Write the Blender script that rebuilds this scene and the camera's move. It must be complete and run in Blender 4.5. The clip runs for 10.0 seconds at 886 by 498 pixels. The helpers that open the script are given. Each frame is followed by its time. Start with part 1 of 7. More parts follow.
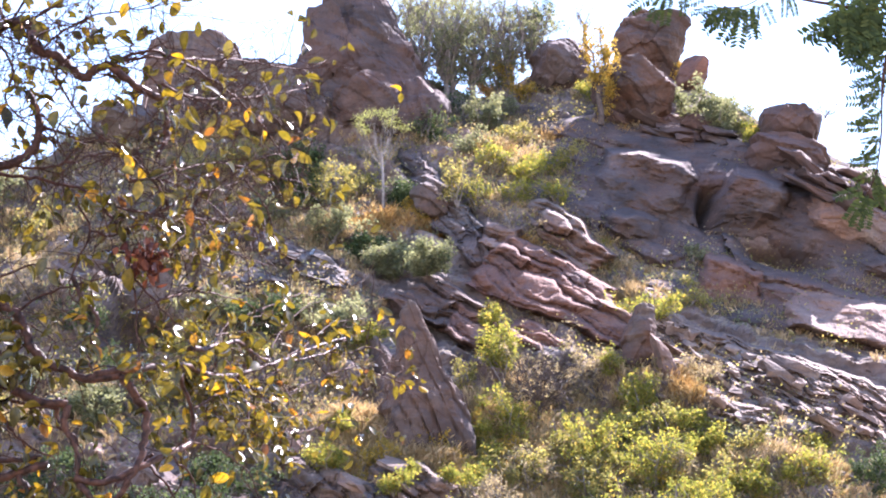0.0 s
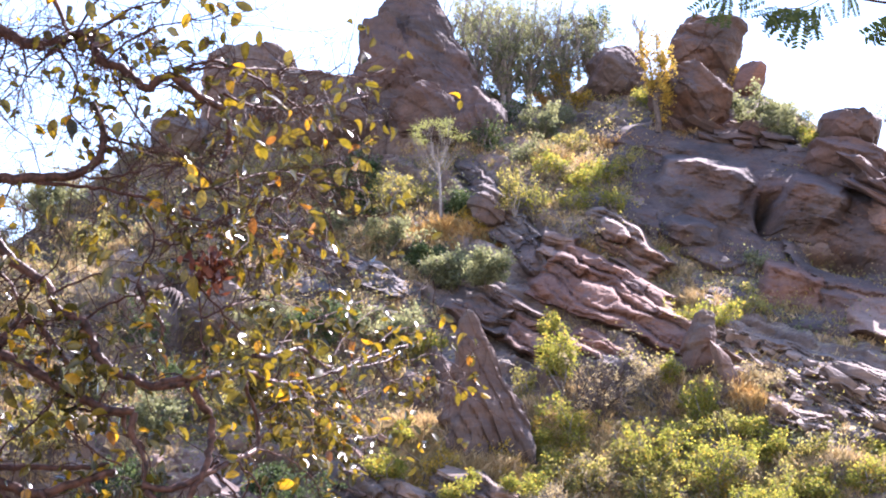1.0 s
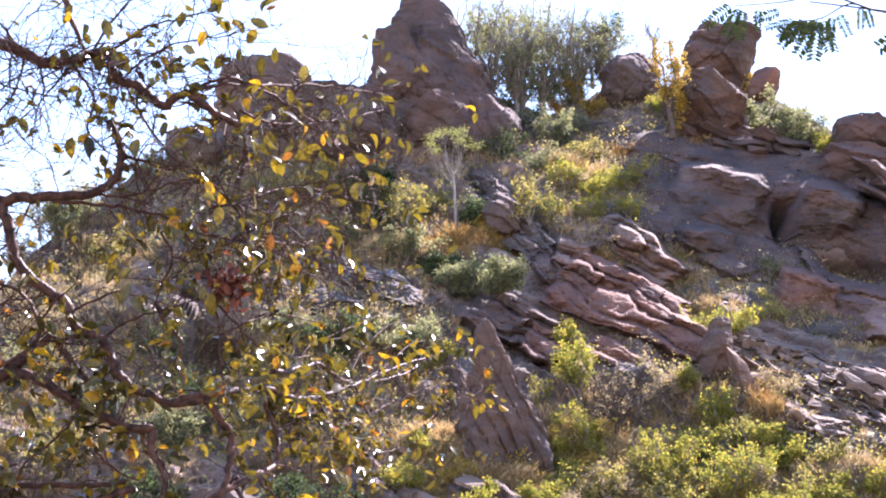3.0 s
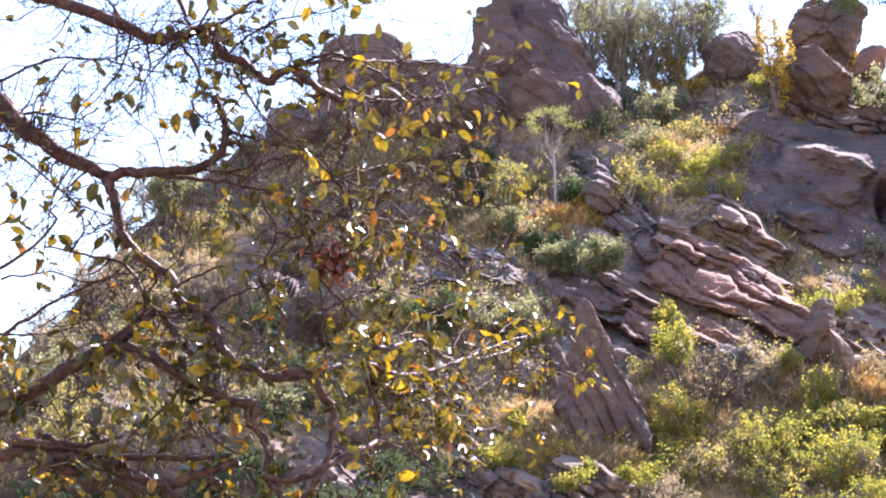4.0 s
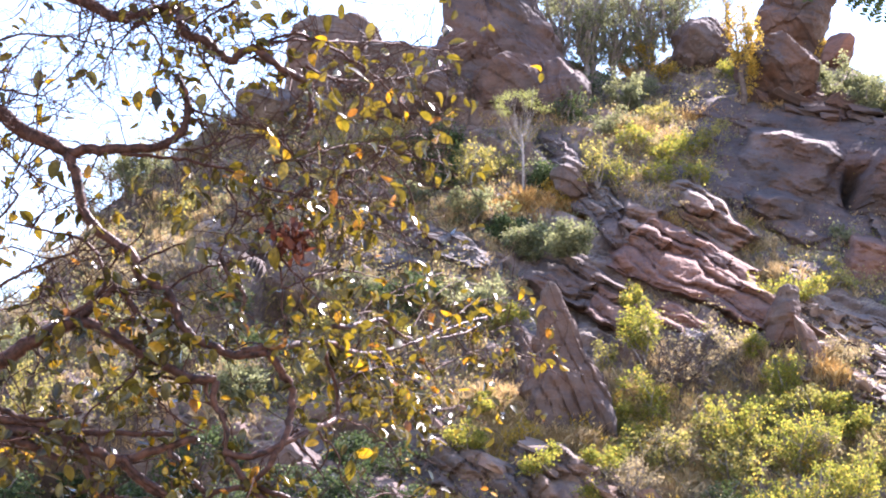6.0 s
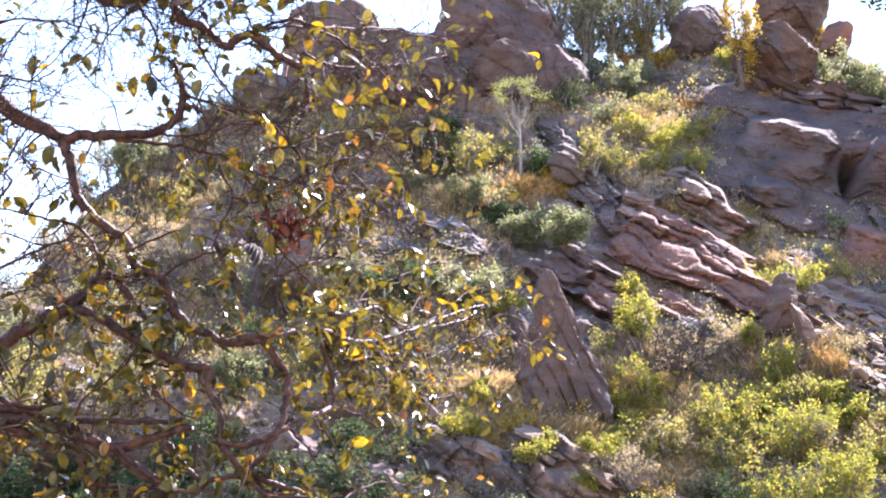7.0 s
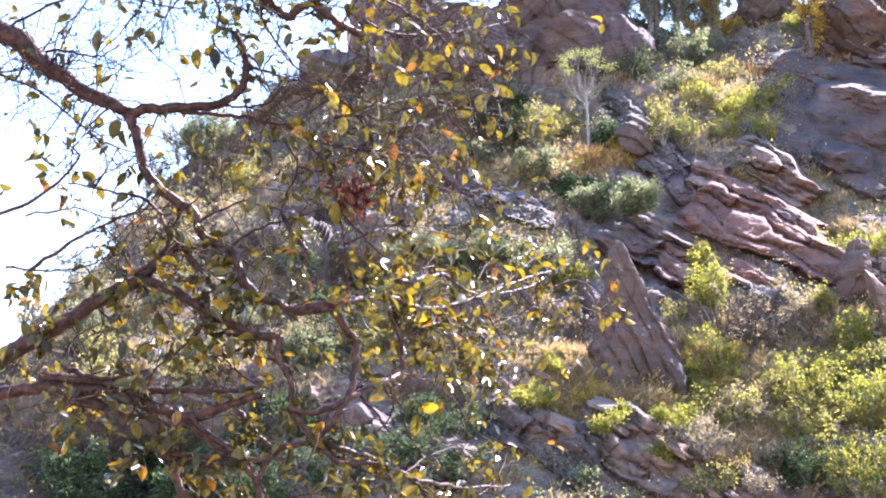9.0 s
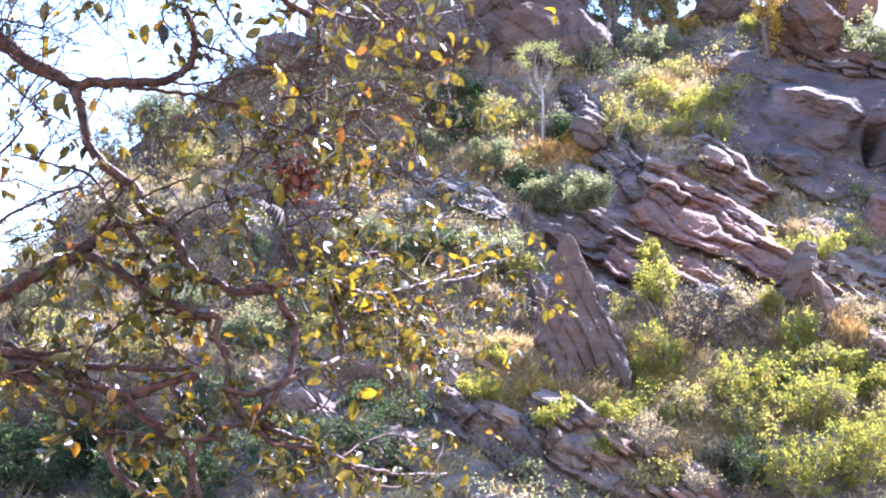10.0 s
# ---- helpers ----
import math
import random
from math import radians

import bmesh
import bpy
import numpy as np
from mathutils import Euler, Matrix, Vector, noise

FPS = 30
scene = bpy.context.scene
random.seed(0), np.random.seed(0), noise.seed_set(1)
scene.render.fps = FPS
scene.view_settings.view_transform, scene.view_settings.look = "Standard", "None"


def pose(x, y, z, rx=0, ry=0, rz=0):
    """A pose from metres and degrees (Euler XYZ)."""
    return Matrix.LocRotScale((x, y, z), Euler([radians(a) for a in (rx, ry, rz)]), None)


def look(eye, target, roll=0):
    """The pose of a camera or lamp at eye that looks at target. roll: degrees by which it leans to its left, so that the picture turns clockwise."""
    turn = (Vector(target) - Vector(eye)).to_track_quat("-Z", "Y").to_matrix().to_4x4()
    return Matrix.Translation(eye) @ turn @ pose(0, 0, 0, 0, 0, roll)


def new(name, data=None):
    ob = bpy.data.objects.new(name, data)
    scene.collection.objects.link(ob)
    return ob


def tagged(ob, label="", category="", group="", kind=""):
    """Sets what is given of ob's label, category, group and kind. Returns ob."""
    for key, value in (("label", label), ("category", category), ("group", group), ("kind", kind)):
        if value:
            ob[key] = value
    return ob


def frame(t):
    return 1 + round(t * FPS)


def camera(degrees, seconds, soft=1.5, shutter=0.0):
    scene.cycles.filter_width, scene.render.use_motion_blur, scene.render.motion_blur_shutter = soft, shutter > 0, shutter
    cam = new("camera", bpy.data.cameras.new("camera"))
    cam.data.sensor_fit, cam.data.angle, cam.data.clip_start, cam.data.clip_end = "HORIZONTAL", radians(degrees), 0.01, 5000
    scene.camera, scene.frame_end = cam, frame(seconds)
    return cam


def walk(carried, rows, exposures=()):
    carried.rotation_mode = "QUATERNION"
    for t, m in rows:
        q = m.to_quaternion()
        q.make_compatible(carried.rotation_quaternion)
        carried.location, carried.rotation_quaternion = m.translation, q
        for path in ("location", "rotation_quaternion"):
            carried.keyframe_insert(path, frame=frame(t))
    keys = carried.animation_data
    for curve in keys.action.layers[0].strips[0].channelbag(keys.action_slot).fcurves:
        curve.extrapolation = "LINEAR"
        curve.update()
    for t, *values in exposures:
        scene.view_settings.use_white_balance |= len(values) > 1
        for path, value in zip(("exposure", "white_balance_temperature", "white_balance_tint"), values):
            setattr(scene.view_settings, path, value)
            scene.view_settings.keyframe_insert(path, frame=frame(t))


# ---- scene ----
cam = camera(30, 10.0, soft=2.0)
walk(cam, [
    (0.0, look((0.0255, -0.0082, 1.6022), (4.749, 57.581, 17.764), -0.747)),
    (0.5, look((0.0242, -0.0073, 1.6016), (3.272, 57.461, 18.538), -0.459)),
    (1.0, look((0.0128, -0.0147, 1.5875), (2.646, 57.604, 18.116), -0.779)),
    (1.5, look((0.0048, -0.0101, 1.6008), (1.032, 57.591, 18.365), -0.357)),
    (2.0, look((0.0065, -0.0153, 1.6026), (1.295, 57.564, 18.423), -1.499)),
    (3.3, look((0.0073, -0.0305, 1.6015), (2.189, 57.517, 18.438), -1.077)),
    (3.5, look((0.0077, -0.0300, 1.5968), (0.711, 57.797, 17.584), -1.157)),
    (4.0, look((-0.0043, -0.0033, 1.6017), (-1.518, 57.765, 17.743), 0.168)),
    (4.5, look((0.0000, 0.0000, 1.6000), (-0.000, 57.956, 17.129), -0.000)),
    (5.0, look((0.0166, -0.0103, 1.5902), (1.150, 58.064, 16.625), -0.733)),
    (5.2, look((0.0216, -0.0104, 1.5986), (0.493, 57.871, 17.396), -0.298)),
    (6.3, look((0.0220, -0.0498, 1.5754), (-0.346, 58.001, 16.741), 0.472)),
    (6.5, look((0.0218, -0.0400, 1.5725), (0.383, 58.070, 16.509), 0.616)),
    (7.0, look((0.0235, -0.0152, 1.5934), (-0.219, 58.058, 16.676), 0.635)),
    (7.5, look((0.0317, -0.0315, 1.5859), (-0.786, 58.399, 15.193), -1.345)),
    (8.0, look((0.0451, -0.0206, 1.5812), (-1.224, 58.195, 16.049), -2.413)),
    (8.5, look((0.0458, -0.0136, 1.5625), (-0.495, 58.432, 15.122), -2.264)),
    (9.0, look((0.0349, -0.0104, 1.5645), (-2.730, 58.222, 15.754), -0.007)),
    (9.5, look((0.0398, -0.0184, 1.5597), (-3.079, 58.346, 15.119), 0.499)),
    (10.0, look((0.0577, 0.0044, 1.5615), (-0.933, 58.384, 15.375), 1.593)),
], exposures=[(0.0, 3.15, 5800, 32), (0.7, 3.09, 5800, 32), (1.5, 2.96, 5900, 33), (2.0, 2.85, 5900, 34), (4.5, 3.05, 5950, 32), (6.5, 3.18, 5900, 30), (8.0, 3.24, 5700, 28), (9.0, 3.33, 5500, 28), (10.0, 3.45, 5320, 28)])

# ---- world, sun, exposure ----
SUN_TURN, SUN_RISE = 42.0, 48.0
world = bpy.data.worlds.new("sky")
scene.world = world
world.use_nodes = True
wn = world.node_tree
sky = wn.nodes.new("ShaderNodeTexSky")
sky.sky_type, sky.sun_disc = "NISHITA", False
sky.sun_elevation, sky.sun_rotation = radians(SUN_RISE), radians(SUN_TURN)
sky.air_density, sky.dust_density, sky.ozone_density = 1.6, 0.0, 2.0
wn.links.new(sky.outputs[0], wn.nodes["Background"].inputs[0])
wn.nodes["Background"].inputs[1].default_value = 0.062
sun_data = bpy.data.lights.new("sun", "SUN")
sun_data.energy, sun_data.angle, sun_data.color = 3.6, radians(0.6), (1.0, 0.93, 0.82)
sun = new("sun", sun_data)
toward = Vector((math.sin(radians(SUN_TURN)) * math.cos(radians(SUN_RISE)),
                 math.cos(radians(SUN_TURN)) * math.cos(radians(SUN_RISE)), math.sin(radians(SUN_RISE))))
sun.matrix_world = look(toward * 200, (0, 0, 0))


# ---- materials ----
def material(name, roughness=0.8):
    m = bpy.data.materials.new(name)
    m.use_nodes = True
    t = m.node_tree
    b = t.nodes["Principled BSDF"]
    b.inputs["Roughness"].default_value = roughness
    return m, t, b


def node(t, kind, **values):
    n = t.nodes.new(kind)
    for key, value in values.items():
        n.inputs[key.replace("_", " ")].default_value = value
    return n


def ramp(t, source, *stops):
    r = t.nodes.new("ShaderNodeValToRGB")
    e = r.color_ramp.elements
    while len(e) < len(stops):
        e.new(0.5)
    for s, (at, colour) in zip(e, stops):
        s.position, s.color = at, (*colour, 1)
    t.links.new(source, r.inputs[0])
    return r.outputs[0]


def mixed(t, factor, a, b, how="MIX"):
    m = t.nodes.new("ShaderNodeMix")
    m.data_type, m.blend_type = "RGBA", how
    for value, slot in ((factor, 0), (a, 6), (b, 7)):
        if isinstance(value, (int, float)):
            m.inputs[slot].default_value = value
        elif isinstance(value, tuple):
            m.inputs[slot].default_value = (*value, 1)
        else:
            t.links.new(value, m.inputs[slot])
    return m.outputs[2]


def place_coords(t, scale=(1, 1, 1), turn=(0, 0, 0)):
    g = t.nodes.new("ShaderNodeNewGeometry")
    m = t.nodes.new("ShaderNodeMapping")
    m.inputs["Scale"].default_value = scale
    m.inputs["Rotation"].default_value = [radians(a) for a in turn]
    t.links.new(g.outputs["Position"], m.inputs[0])
    return m.outputs[0]


def noise_of(t, coords, scale, detail=5.0, rough_=0.55, distort=0.0):
    n = node(t, "ShaderNodeTexNoise", Scale=scale, Detail=detail, Roughness=rough_, Distortion=distort)
    t.links.new(coords, n.inputs["Vector"])
    return n.outputs[0]


def bumped(t, b, height, strength, distance):
    n = node(t, "ShaderNodeBump", Strength=strength, Distance=distance)
    t.links.new(height, n.inputs["Height"])
    t.links.new(n.outputs[0], b.inputs["Normal"])


def cracks_of(t, coords):
    """Narrow joints between blocks, longer along the beds."""
    warp = t.nodes.new("ShaderNodeVectorMath")
    warp.operation = "MULTIPLY_ADD"
    n = node(t, "ShaderNodeTexNoise", Scale=1.3, Detail=4.0)
    t.links.new(coords, n.inputs["Vector"])
    t.links.new(n.outputs["Color"], warp.inputs[0])
    warp.inputs[1].default_value = (0.9, 0.9, 0.9)
    t.links.new(coords, warp.inputs[2])
    v = t.nodes.new("ShaderNodeTexVoronoi")
    v.feature = "DISTANCE_TO_EDGE"
    v.inputs["Scale"].default_value = 0.55
    t.links.new(warp.outputs[0], v.inputs["Vector"])
    return ramp(t, v.outputs["Distance"], (0.0, (0, 0, 0)), (0.09, (1, 1, 1)))


def stone(name, dark, mid, pale, red, reddish=0.5):
    """Bedded rock: broad tone from face to face, rusty patches, thin beds, water stains and a little lichen."""
    m, t, b = material(name, 0.9)
    b.inputs["Specular IOR Level"].default_value = 0.3
    plain = place_coords(t)
    beds = place_coords(t, (0.30, 0.30, 3.0), (0, 28, 0))
    stains = place_coords(t, (1.3, 1.3, 0.16))
    body = ramp(t, noise_of(t, plain, 0.42, 9, 0.66), (0.33, dark), (0.5, mid), (0.68, pale))
    rust = ramp(t, noise_of(t, plain, 0.20, 5, 0.65, 0.8), (0.52 - 0.2 * reddish, (0, 0, 0)), (0.70 - 0.2 * reddish, (0.9, 0.9, 0.9)))
    body = mixed(t, rust, body, red)
    bed = ramp(t, noise_of(t, beds, 1.0, 7, 0.65), (0.38, (0.45, 0.42, 0.44)), (0.5, (0.95, 0.95, 0.95)), (0.7, (1.3, 1.22, 1.15)))
    body = mixed(t, 0.42, body, bed, "MULTIPLY")
    wash = ramp(t, noise_of(t, stains, 0.7, 6, 0.6), (0.54, (0, 0, 0)), (0.66, (0.62, 0.62, 0.62)))
    body = mixed(t, wash, body, (0.060, 0.050, 0.052))
    lichen = ramp(t, noise_of(t, plain, 2.6, 7, 0.75), (0.60, (0, 0, 0)), (0.72, (0.22, 0.22, 0.22)))
    body = mixed(t, lichen, body, (0.28, 0.245, 0.21))
    speck = ramp(t, noise_of(t, plain, 9.0, 6, 0.7), (0.35, (0.78, 0.77, 0.78)), (0.62, (1.12, 1.1, 1.08)))
    body = mixed(t, 0.8, body, speck, "MULTIPLY")
    t.links.new(body, b.inputs["Base Color"])
    relief = mixed(t, 0.6, noise_of(t, beds, 0.8, 9, 0.62), noise_of(t, plain, 1.5, 10, 0.66))
    bumped(t, b, mixed(t, 0.18, relief, cracks_of(t, plain), "MULTIPLY"), 0.75, 0.16)
    return m


ROCK = stone("weathered_rock", (0.088, 0.068, 0.059), (0.156, 0.120, 0.100), (0.259, 0.207, 0.174), (0.200, 0.120, 0.089), 0.5)
RED_ROCK = stone("red_rock", (0.066, 0.041, 0.034), (0.128, 0.076, 0.060), (0.220, 0.144, 0.112), (0.175, 0.090, 0.064), 0.62)
TAN_ROCK = stone("tan_bedded_rock", (0.092, 0.066, 0.053), (0.160, 0.118, 0.094), (0.262, 0.205, 0.163), (0.190, 0.114, 0.084), 0.45)
# Grey rock darkened in its colour to stand for backlit shade and silhouettes.
SHADE_GREY_ROCK = stone("shade_grey_rock", (0.050, 0.043, 0.040), (0.086, 0.073, 0.067), (0.150, 0.130, 0.118), (0.130, 0.087, 0.072), 0.40)
MAUVE_ROCK = stone("mauve_brown_rock", (0.038, 0.030, 0.028), (0.070, 0.055, 0.051), (0.122, 0.097, 0.090), (0.105, 0.066, 0.055), 0.42)
DARK_ROCK = stone("dark_brown_rock", (0.042, 0.031, 0.026), (0.072, 0.053, 0.045), (0.128, 0.099, 0.083), (0.108, 0.064, 0.048), 0.42)


def hillside_material():
    m, t, b = material("stony_hillside", 0.92)
    plain = place_coords(t)
    beds = place_coords(t, (0.35, 0.35, 2.4), (0, 30, 0))
    rock = ramp(t, noise_of(t, plain, 0.6, 8, 0.62), (0.32, (0.095, 0.075, 0.07)), (0.5, (0.17, 0.132, 0.12)), (0.68, (0.29, 0.235, 0.21)))
    bed = ramp(t, noise_of(t, beds, 1.3, 6, 0.6), (0.36, (0.45, 0.43, 0.45)), (0.55, (1, 1, 1)), (0.72, (1.25, 1.2, 1.15)))
    rock = mixed(t, 0.45, rock, bed, "MULTIPLY")
    rust = ramp(t, noise_of(t, plain, 0.2, 4, 0.6, 0.5), (0.5, (0, 0, 0)), (0.7, (0.8, 0.8, 0.8)))
    rock = mixed(t, rust, rock, (0.23, 0.14, 0.11))
    soil = ramp(t, noise_of(t, plain, 1.8, 7, 0.7), (0.3, (0.165, 0.125, 0.083)), (0.5, (0.27, 0.205, 0.13)), (0.7, (0.38, 0.295, 0.19)))
    g = t.nodes.new("ShaderNodeNewGeometry")
    up = t.nodes.new("ShaderNodeSeparateXYZ")
    t.links.new(g.outputs["Normal"], up.inputs[0])
    flat = t.nodes.new("ShaderNodeMath")
    flat.operation = "ADD"
    t.links.new(up.outputs[2], flat.inputs[0])
    t.links.new(noise_of(t, plain, 0.45, 5, 0.6), flat.inputs[1])
    edge = t.nodes.new("ShaderNodeMapRange")
    edge.inputs["From Min"].default_value, edge.inputs["From Max"].default_value = 1.18, 1.42
    t.links.new(flat.outputs[0], edge.inputs["Value"])
    t.links.new(mixed(t, edge.outputs[0], rock, soil), b.inputs["Base Color"])
    bumped(t, b, mixed(t, 0.7, noise_of(t, beds, 1.2, 8, 0.62), noise_of(t, plain, 2.1, 10, 0.72)), 1.0, 0.5)
    return m


HILLSIDE = hillside_material()


# High blue in the default tint greys foliage the way haze would.
def leafy(name, stops, gloss=0.5, through_=0.5, island=True, tint=(1.3, 1.25, 0.9)):
    """Thin leaves: colour from leaf to leaf, part of the light passing through."""
    m, t, b = material(name, gloss)
    if island:
        pick = t.nodes.new("ShaderNodeNewGeometry").outputs["Random Per Island"]
    else:
        pick = t.nodes.new("ShaderNodeObjectInfo").outputs["Random"]
    colour = ramp(t, pick, *stops)
    b.inputs["Specular IOR Level"].default_value = 0.5 if gloss < 0.5 else 0.15
    spots = ramp(t, noise_of(t, place_coords(t), 55.0 if gloss < 0.5 else 1.4, 3), (0.35, (0.55, 0.58, 0.5)), (0.62, (1.1, 1.06, 1.0)))
    colour = mixed(t, 0.8, colour, spots, "MULTIPLY")
    t.links.new(colour, b.inputs["Base Color"])
    glow = t.nodes.new("ShaderNodeBsdfTranslucent")
    t.links.new(mixed(t, 1.0, colour, tint, "MULTIPLY"), glow.inputs[0])
    mix = t.nodes.new("ShaderNodeMixShader")
    mix.inputs[0].default_value = through_
    t.links.new(b.outputs[0], mix.inputs[1])
    t.links.new(glow.outputs[0], mix.inputs[2])
    t.links.new(mix.outputs[0], t.nodes["Material Output"].inputs[0])
    return m


LEAF_STOPS = ((0.0, (0.040, 0.034, 0.010)), (0.35, (0.076, 0.064, 0.013)), (0.72, (0.118, 0.096, 0.016)), (0.90, (0.17, 0.122, 0.014)),
              (0.94, (0.40, 0.25, 0.012)), (0.975, (0.34, 0.15, 0.015)), (1.0, (0.11, 0.045, 0.03)))
LEAF = leafy("autumn_leaf", LEAF_STOPS, 0.27, 0.42, False, (1.4, 1.3, 0.5))
LEAF_REST = leafy("autumn_leaves", LEAF_STOPS, 0.27, 0.42, True, (1.4, 1.3, 0.5))
LEAF_DRY = leafy("dry_brown_leaf", ((0.0, (0.06, 0.02, 0.015)), (0.5, (0.11, 0.035, 0.022)), (1.0, (0.20, 0.07, 0.035))), 0.5, 0.25)
FROND = leafy("feathery_green_leaf", ((0.0, (0.022, 0.034, 0.012)), (0.6, (0.04, 0.058, 0.016)), (1.0, (0.065, 0.08, 0.022))), 0.75, 0.15)
PALE_GREEN = leafy("pale_green_foliage", ((0.0, (0.15, 0.18, 0.075)), (0.5, (0.22, 0.25, 0.105)), (1.0, (0.32, 0.33, 0.15))), 0.6, 0.45)
YELLOW_GREEN = leafy("yellow_green_foliage", ((0.0, (0.16, 0.185, 0.05)), (0.5, (0.245, 0.255, 0.068)), (0.82, (0.33, 0.30, 0.080)), (1.0, (0.50, 0.35, 0.09))), 0.75, 0.55, True, (1.2, 1.2, 0.68))
OLIVE = leafy("olive_foliage", ((0.0, (0.17, 0.175, 0.065)), (0.5, (0.28, 0.265, 0.09)), (0.85, (0.38, 0.335, 0.12)), (1.0, (0.48, 0.36, 0.13))), 0.65, 0.5)
# Grey-green, greyed further in the colour to stand for haze.
GREY_GREEN = leafy("grey_green_foliage", ((0.0, (0.12, 0.14, 0.09)), (0.5, (0.19, 0.21, 0.13)), (1.0, (0.27, 0.28, 0.18))), 0.6, 0.55)
# Deep green lowered in colour so gully and pocket shrubs read as shade.
DEEP_SHADE_GREEN = leafy("deep_shade_green_foliage", ((0.0, (0.035, 0.055, 0.03)), (0.5, (0.06, 0.095, 0.045)), (0.93, (0.11, 0.15, 0.06)), (1.0, (0.26, 0.28, 0.19))), 0.65, 0.35)
GOLD = leafy("golden_foliage", ((0.0, (0.22, 0.18, 0.05)), (0.5, (0.38, 0.28, 0.06)), (1.0, (0.50, 0.33, 0.06))), 0.6, 0.4)
DRAB = leafy("drab_twiggy_foliage", ((0.0, (0.23, 0.185, 0.135)), (0.6, (0.32, 0.27, 0.19)), (1.0, (0.40, 0.35, 0.24))), 0.7, 0.45)
STRAW = leafy("dry_grass", ((0.0, (0.26, 0.19, 0.11)), (0.5, (0.42, 0.31, 0.18)), (1.0, (0.58, 0.46, 0.30))), 0.6, 0.35)
RUSSET = leafy("russet_grass", ((0.0, (0.26, 0.15, 0.06)), (0.5, (0.40, 0.25, 0.10)), (1.0, (0.52, 0.36, 0.16))), 0.6, 0.35)


def bark(name, dark, pale, scale, rough_=0.5):
    m, t, b = material(name, rough_)
    b.inputs["Specular IOR Level"].default_value = 0.14 if rough_ < 0.6 else 0.10
    p = place_coords(t)
    c = ramp(t, noise_of(t, p, scale, 7, 0.65), (0.35, dark), (0.65, pale))
    t.links.new(c, b.inputs["Base Color"])
    bumped(t, b, noise_of(t, p, scale * 2.2, 6, 0.6), 0.6, 0.15 / scale)
    return m


BARK = bark("reddish_grey_bark", (0.016, 0.009, 0.007), (0.112, 0.053, 0.035), 38.0, 0.50)
TWIG = bark("dark_twig_bark", (0.022, 0.010, 0.007), (0.085, 0.040, 0.027), 60.0, 0.7)
SCRUB_BARK = bark("grey_scrub_bark", (0.11, 0.095, 0.085), (0.25, 0.22, 0.20), 6.0, 0.85)
DARK_WOOD = bark("dark_scrub_bark", (0.045, 0.035, 0.03), (0.12, 0.095, 0.08), 6.0, 0.85)
WHITE_BARK = bark("white_bark", (0.17, 0.155, 0.145), (0.31, 0.285, 0.265), 5.0, 0.85)


# ---- mesh helpers ----
def mesh_of(name, verts, faces, mat, smooth=False):
    me = bpy.data.meshes.new(name)
    me.from_pydata(np.asarray(verts, float).tolist() if not isinstance(verts, list) else verts, [], faces if isinstance(faces, list) else faces.tolist())
    me.materials.append(mat)
    if smooth:
        me.polygons.foreach_set("use_smooth", [True] * len(me.polygons))
    me.update()
    return me


def part(name, me, parent, label="", kind=""):
    ob = new(name, me)
    ob.parent = parent
    return tagged(ob, label=label, kind=kind)


def base(name, at, label, category, group="", kind=""):
    ob = new(name)
    ob.location = at
    ob.empty_display_size = 0.2
    return tagged(ob, label, category, group, kind)


def smooth_path(points, per=5):
    """A Catmull-Rom line through the points."""
    p = np.asarray(points, float)
    if len(p) < 3:
        s = np.linspace(0, 1, per + 1)[:, None]
        return p[0] * (1 - s) + p[-1] * s
    q = np.vstack([2 * p[0] - p[1], p, 2 * p[-1] - p[-2]])
    out = []
    for n in range(len(p) - 1):
        a, b, c, d = q[n:n + 4]
        for s in np.arange(per) / per:
            out.append(0.5 * (2 * b + (c - a) * s + (2 * a - 5 * b + 4 * c - d) * s * s + (3 * b - 3 * c + d - a) * s ** 3))
    return np.array(out + [p[-1]])


def tube(path, radii, sides=7, knots=0.0, seed=0):
    """Rings of a tapered limb along a path: vertices and faces, the ends closed."""
    path, n = np.asarray(path, float), len(path)
    way = np.gradient(path, axis=0)
    way /= np.linalg.norm(way, axis=1, keepdims=True) + 1e-9
    ref = np.array([0.31, 0.52, 0.79])
    u = np.cross(way, ref)
    u /= np.linalg.norm(u, axis=1, keepdims=True) + 1e-9
    v = np.cross(way, u)
    ang = np.arange(sides) * 2 * math.pi / sides
    r = np.asarray(radii, float)[:, None]
    if knots:
        r = r * (1 + knots * grain(np.arange(n)[:, None] * 0.45, np.cos(ang)[None] * 0.8, np.sin(ang)[None] * 0.8, seed))
    ring = path[:, None] + (np.cos(ang)[None, :, None] * u[:, None] + np.sin(ang)[None, :, None] * v[:, None]) * r[..., None]
    verts = ring.reshape(-1, 3)
    i, j = np.meshgrid(np.arange(n - 1), np.arange(sides), indexing="ij")
    k = (j + 1) % sides
    faces = np.stack([i * sides + j, i * sides + k, (i + 1) * sides + k, (i + 1) * sides + j], -1).reshape(-1, 4).tolist()
    faces += [list(range(sides))[::-1], [(n - 1) * sides + a for a in range(sides)]]
    return verts, faces


class Heap:
    """Gathers vertices and faces of many pieces for one mesh."""

    def __init__(self):
        self.v, self.f, self.n = [], [], 0

    def add(self, verts, faces):
        if isinstance(faces, np.ndarray):
            self.f += (faces + self.n).tolist()
        else:
            self.f += [[a + self.n for a in f] for f in faces]
        self.v.append(np.asarray(verts, float))
        self.n += len(verts)

    def mesh(self, name, mat, smooth=False):
        return mesh_of(name, np.vstack(self.v), self.f, mat, smooth)


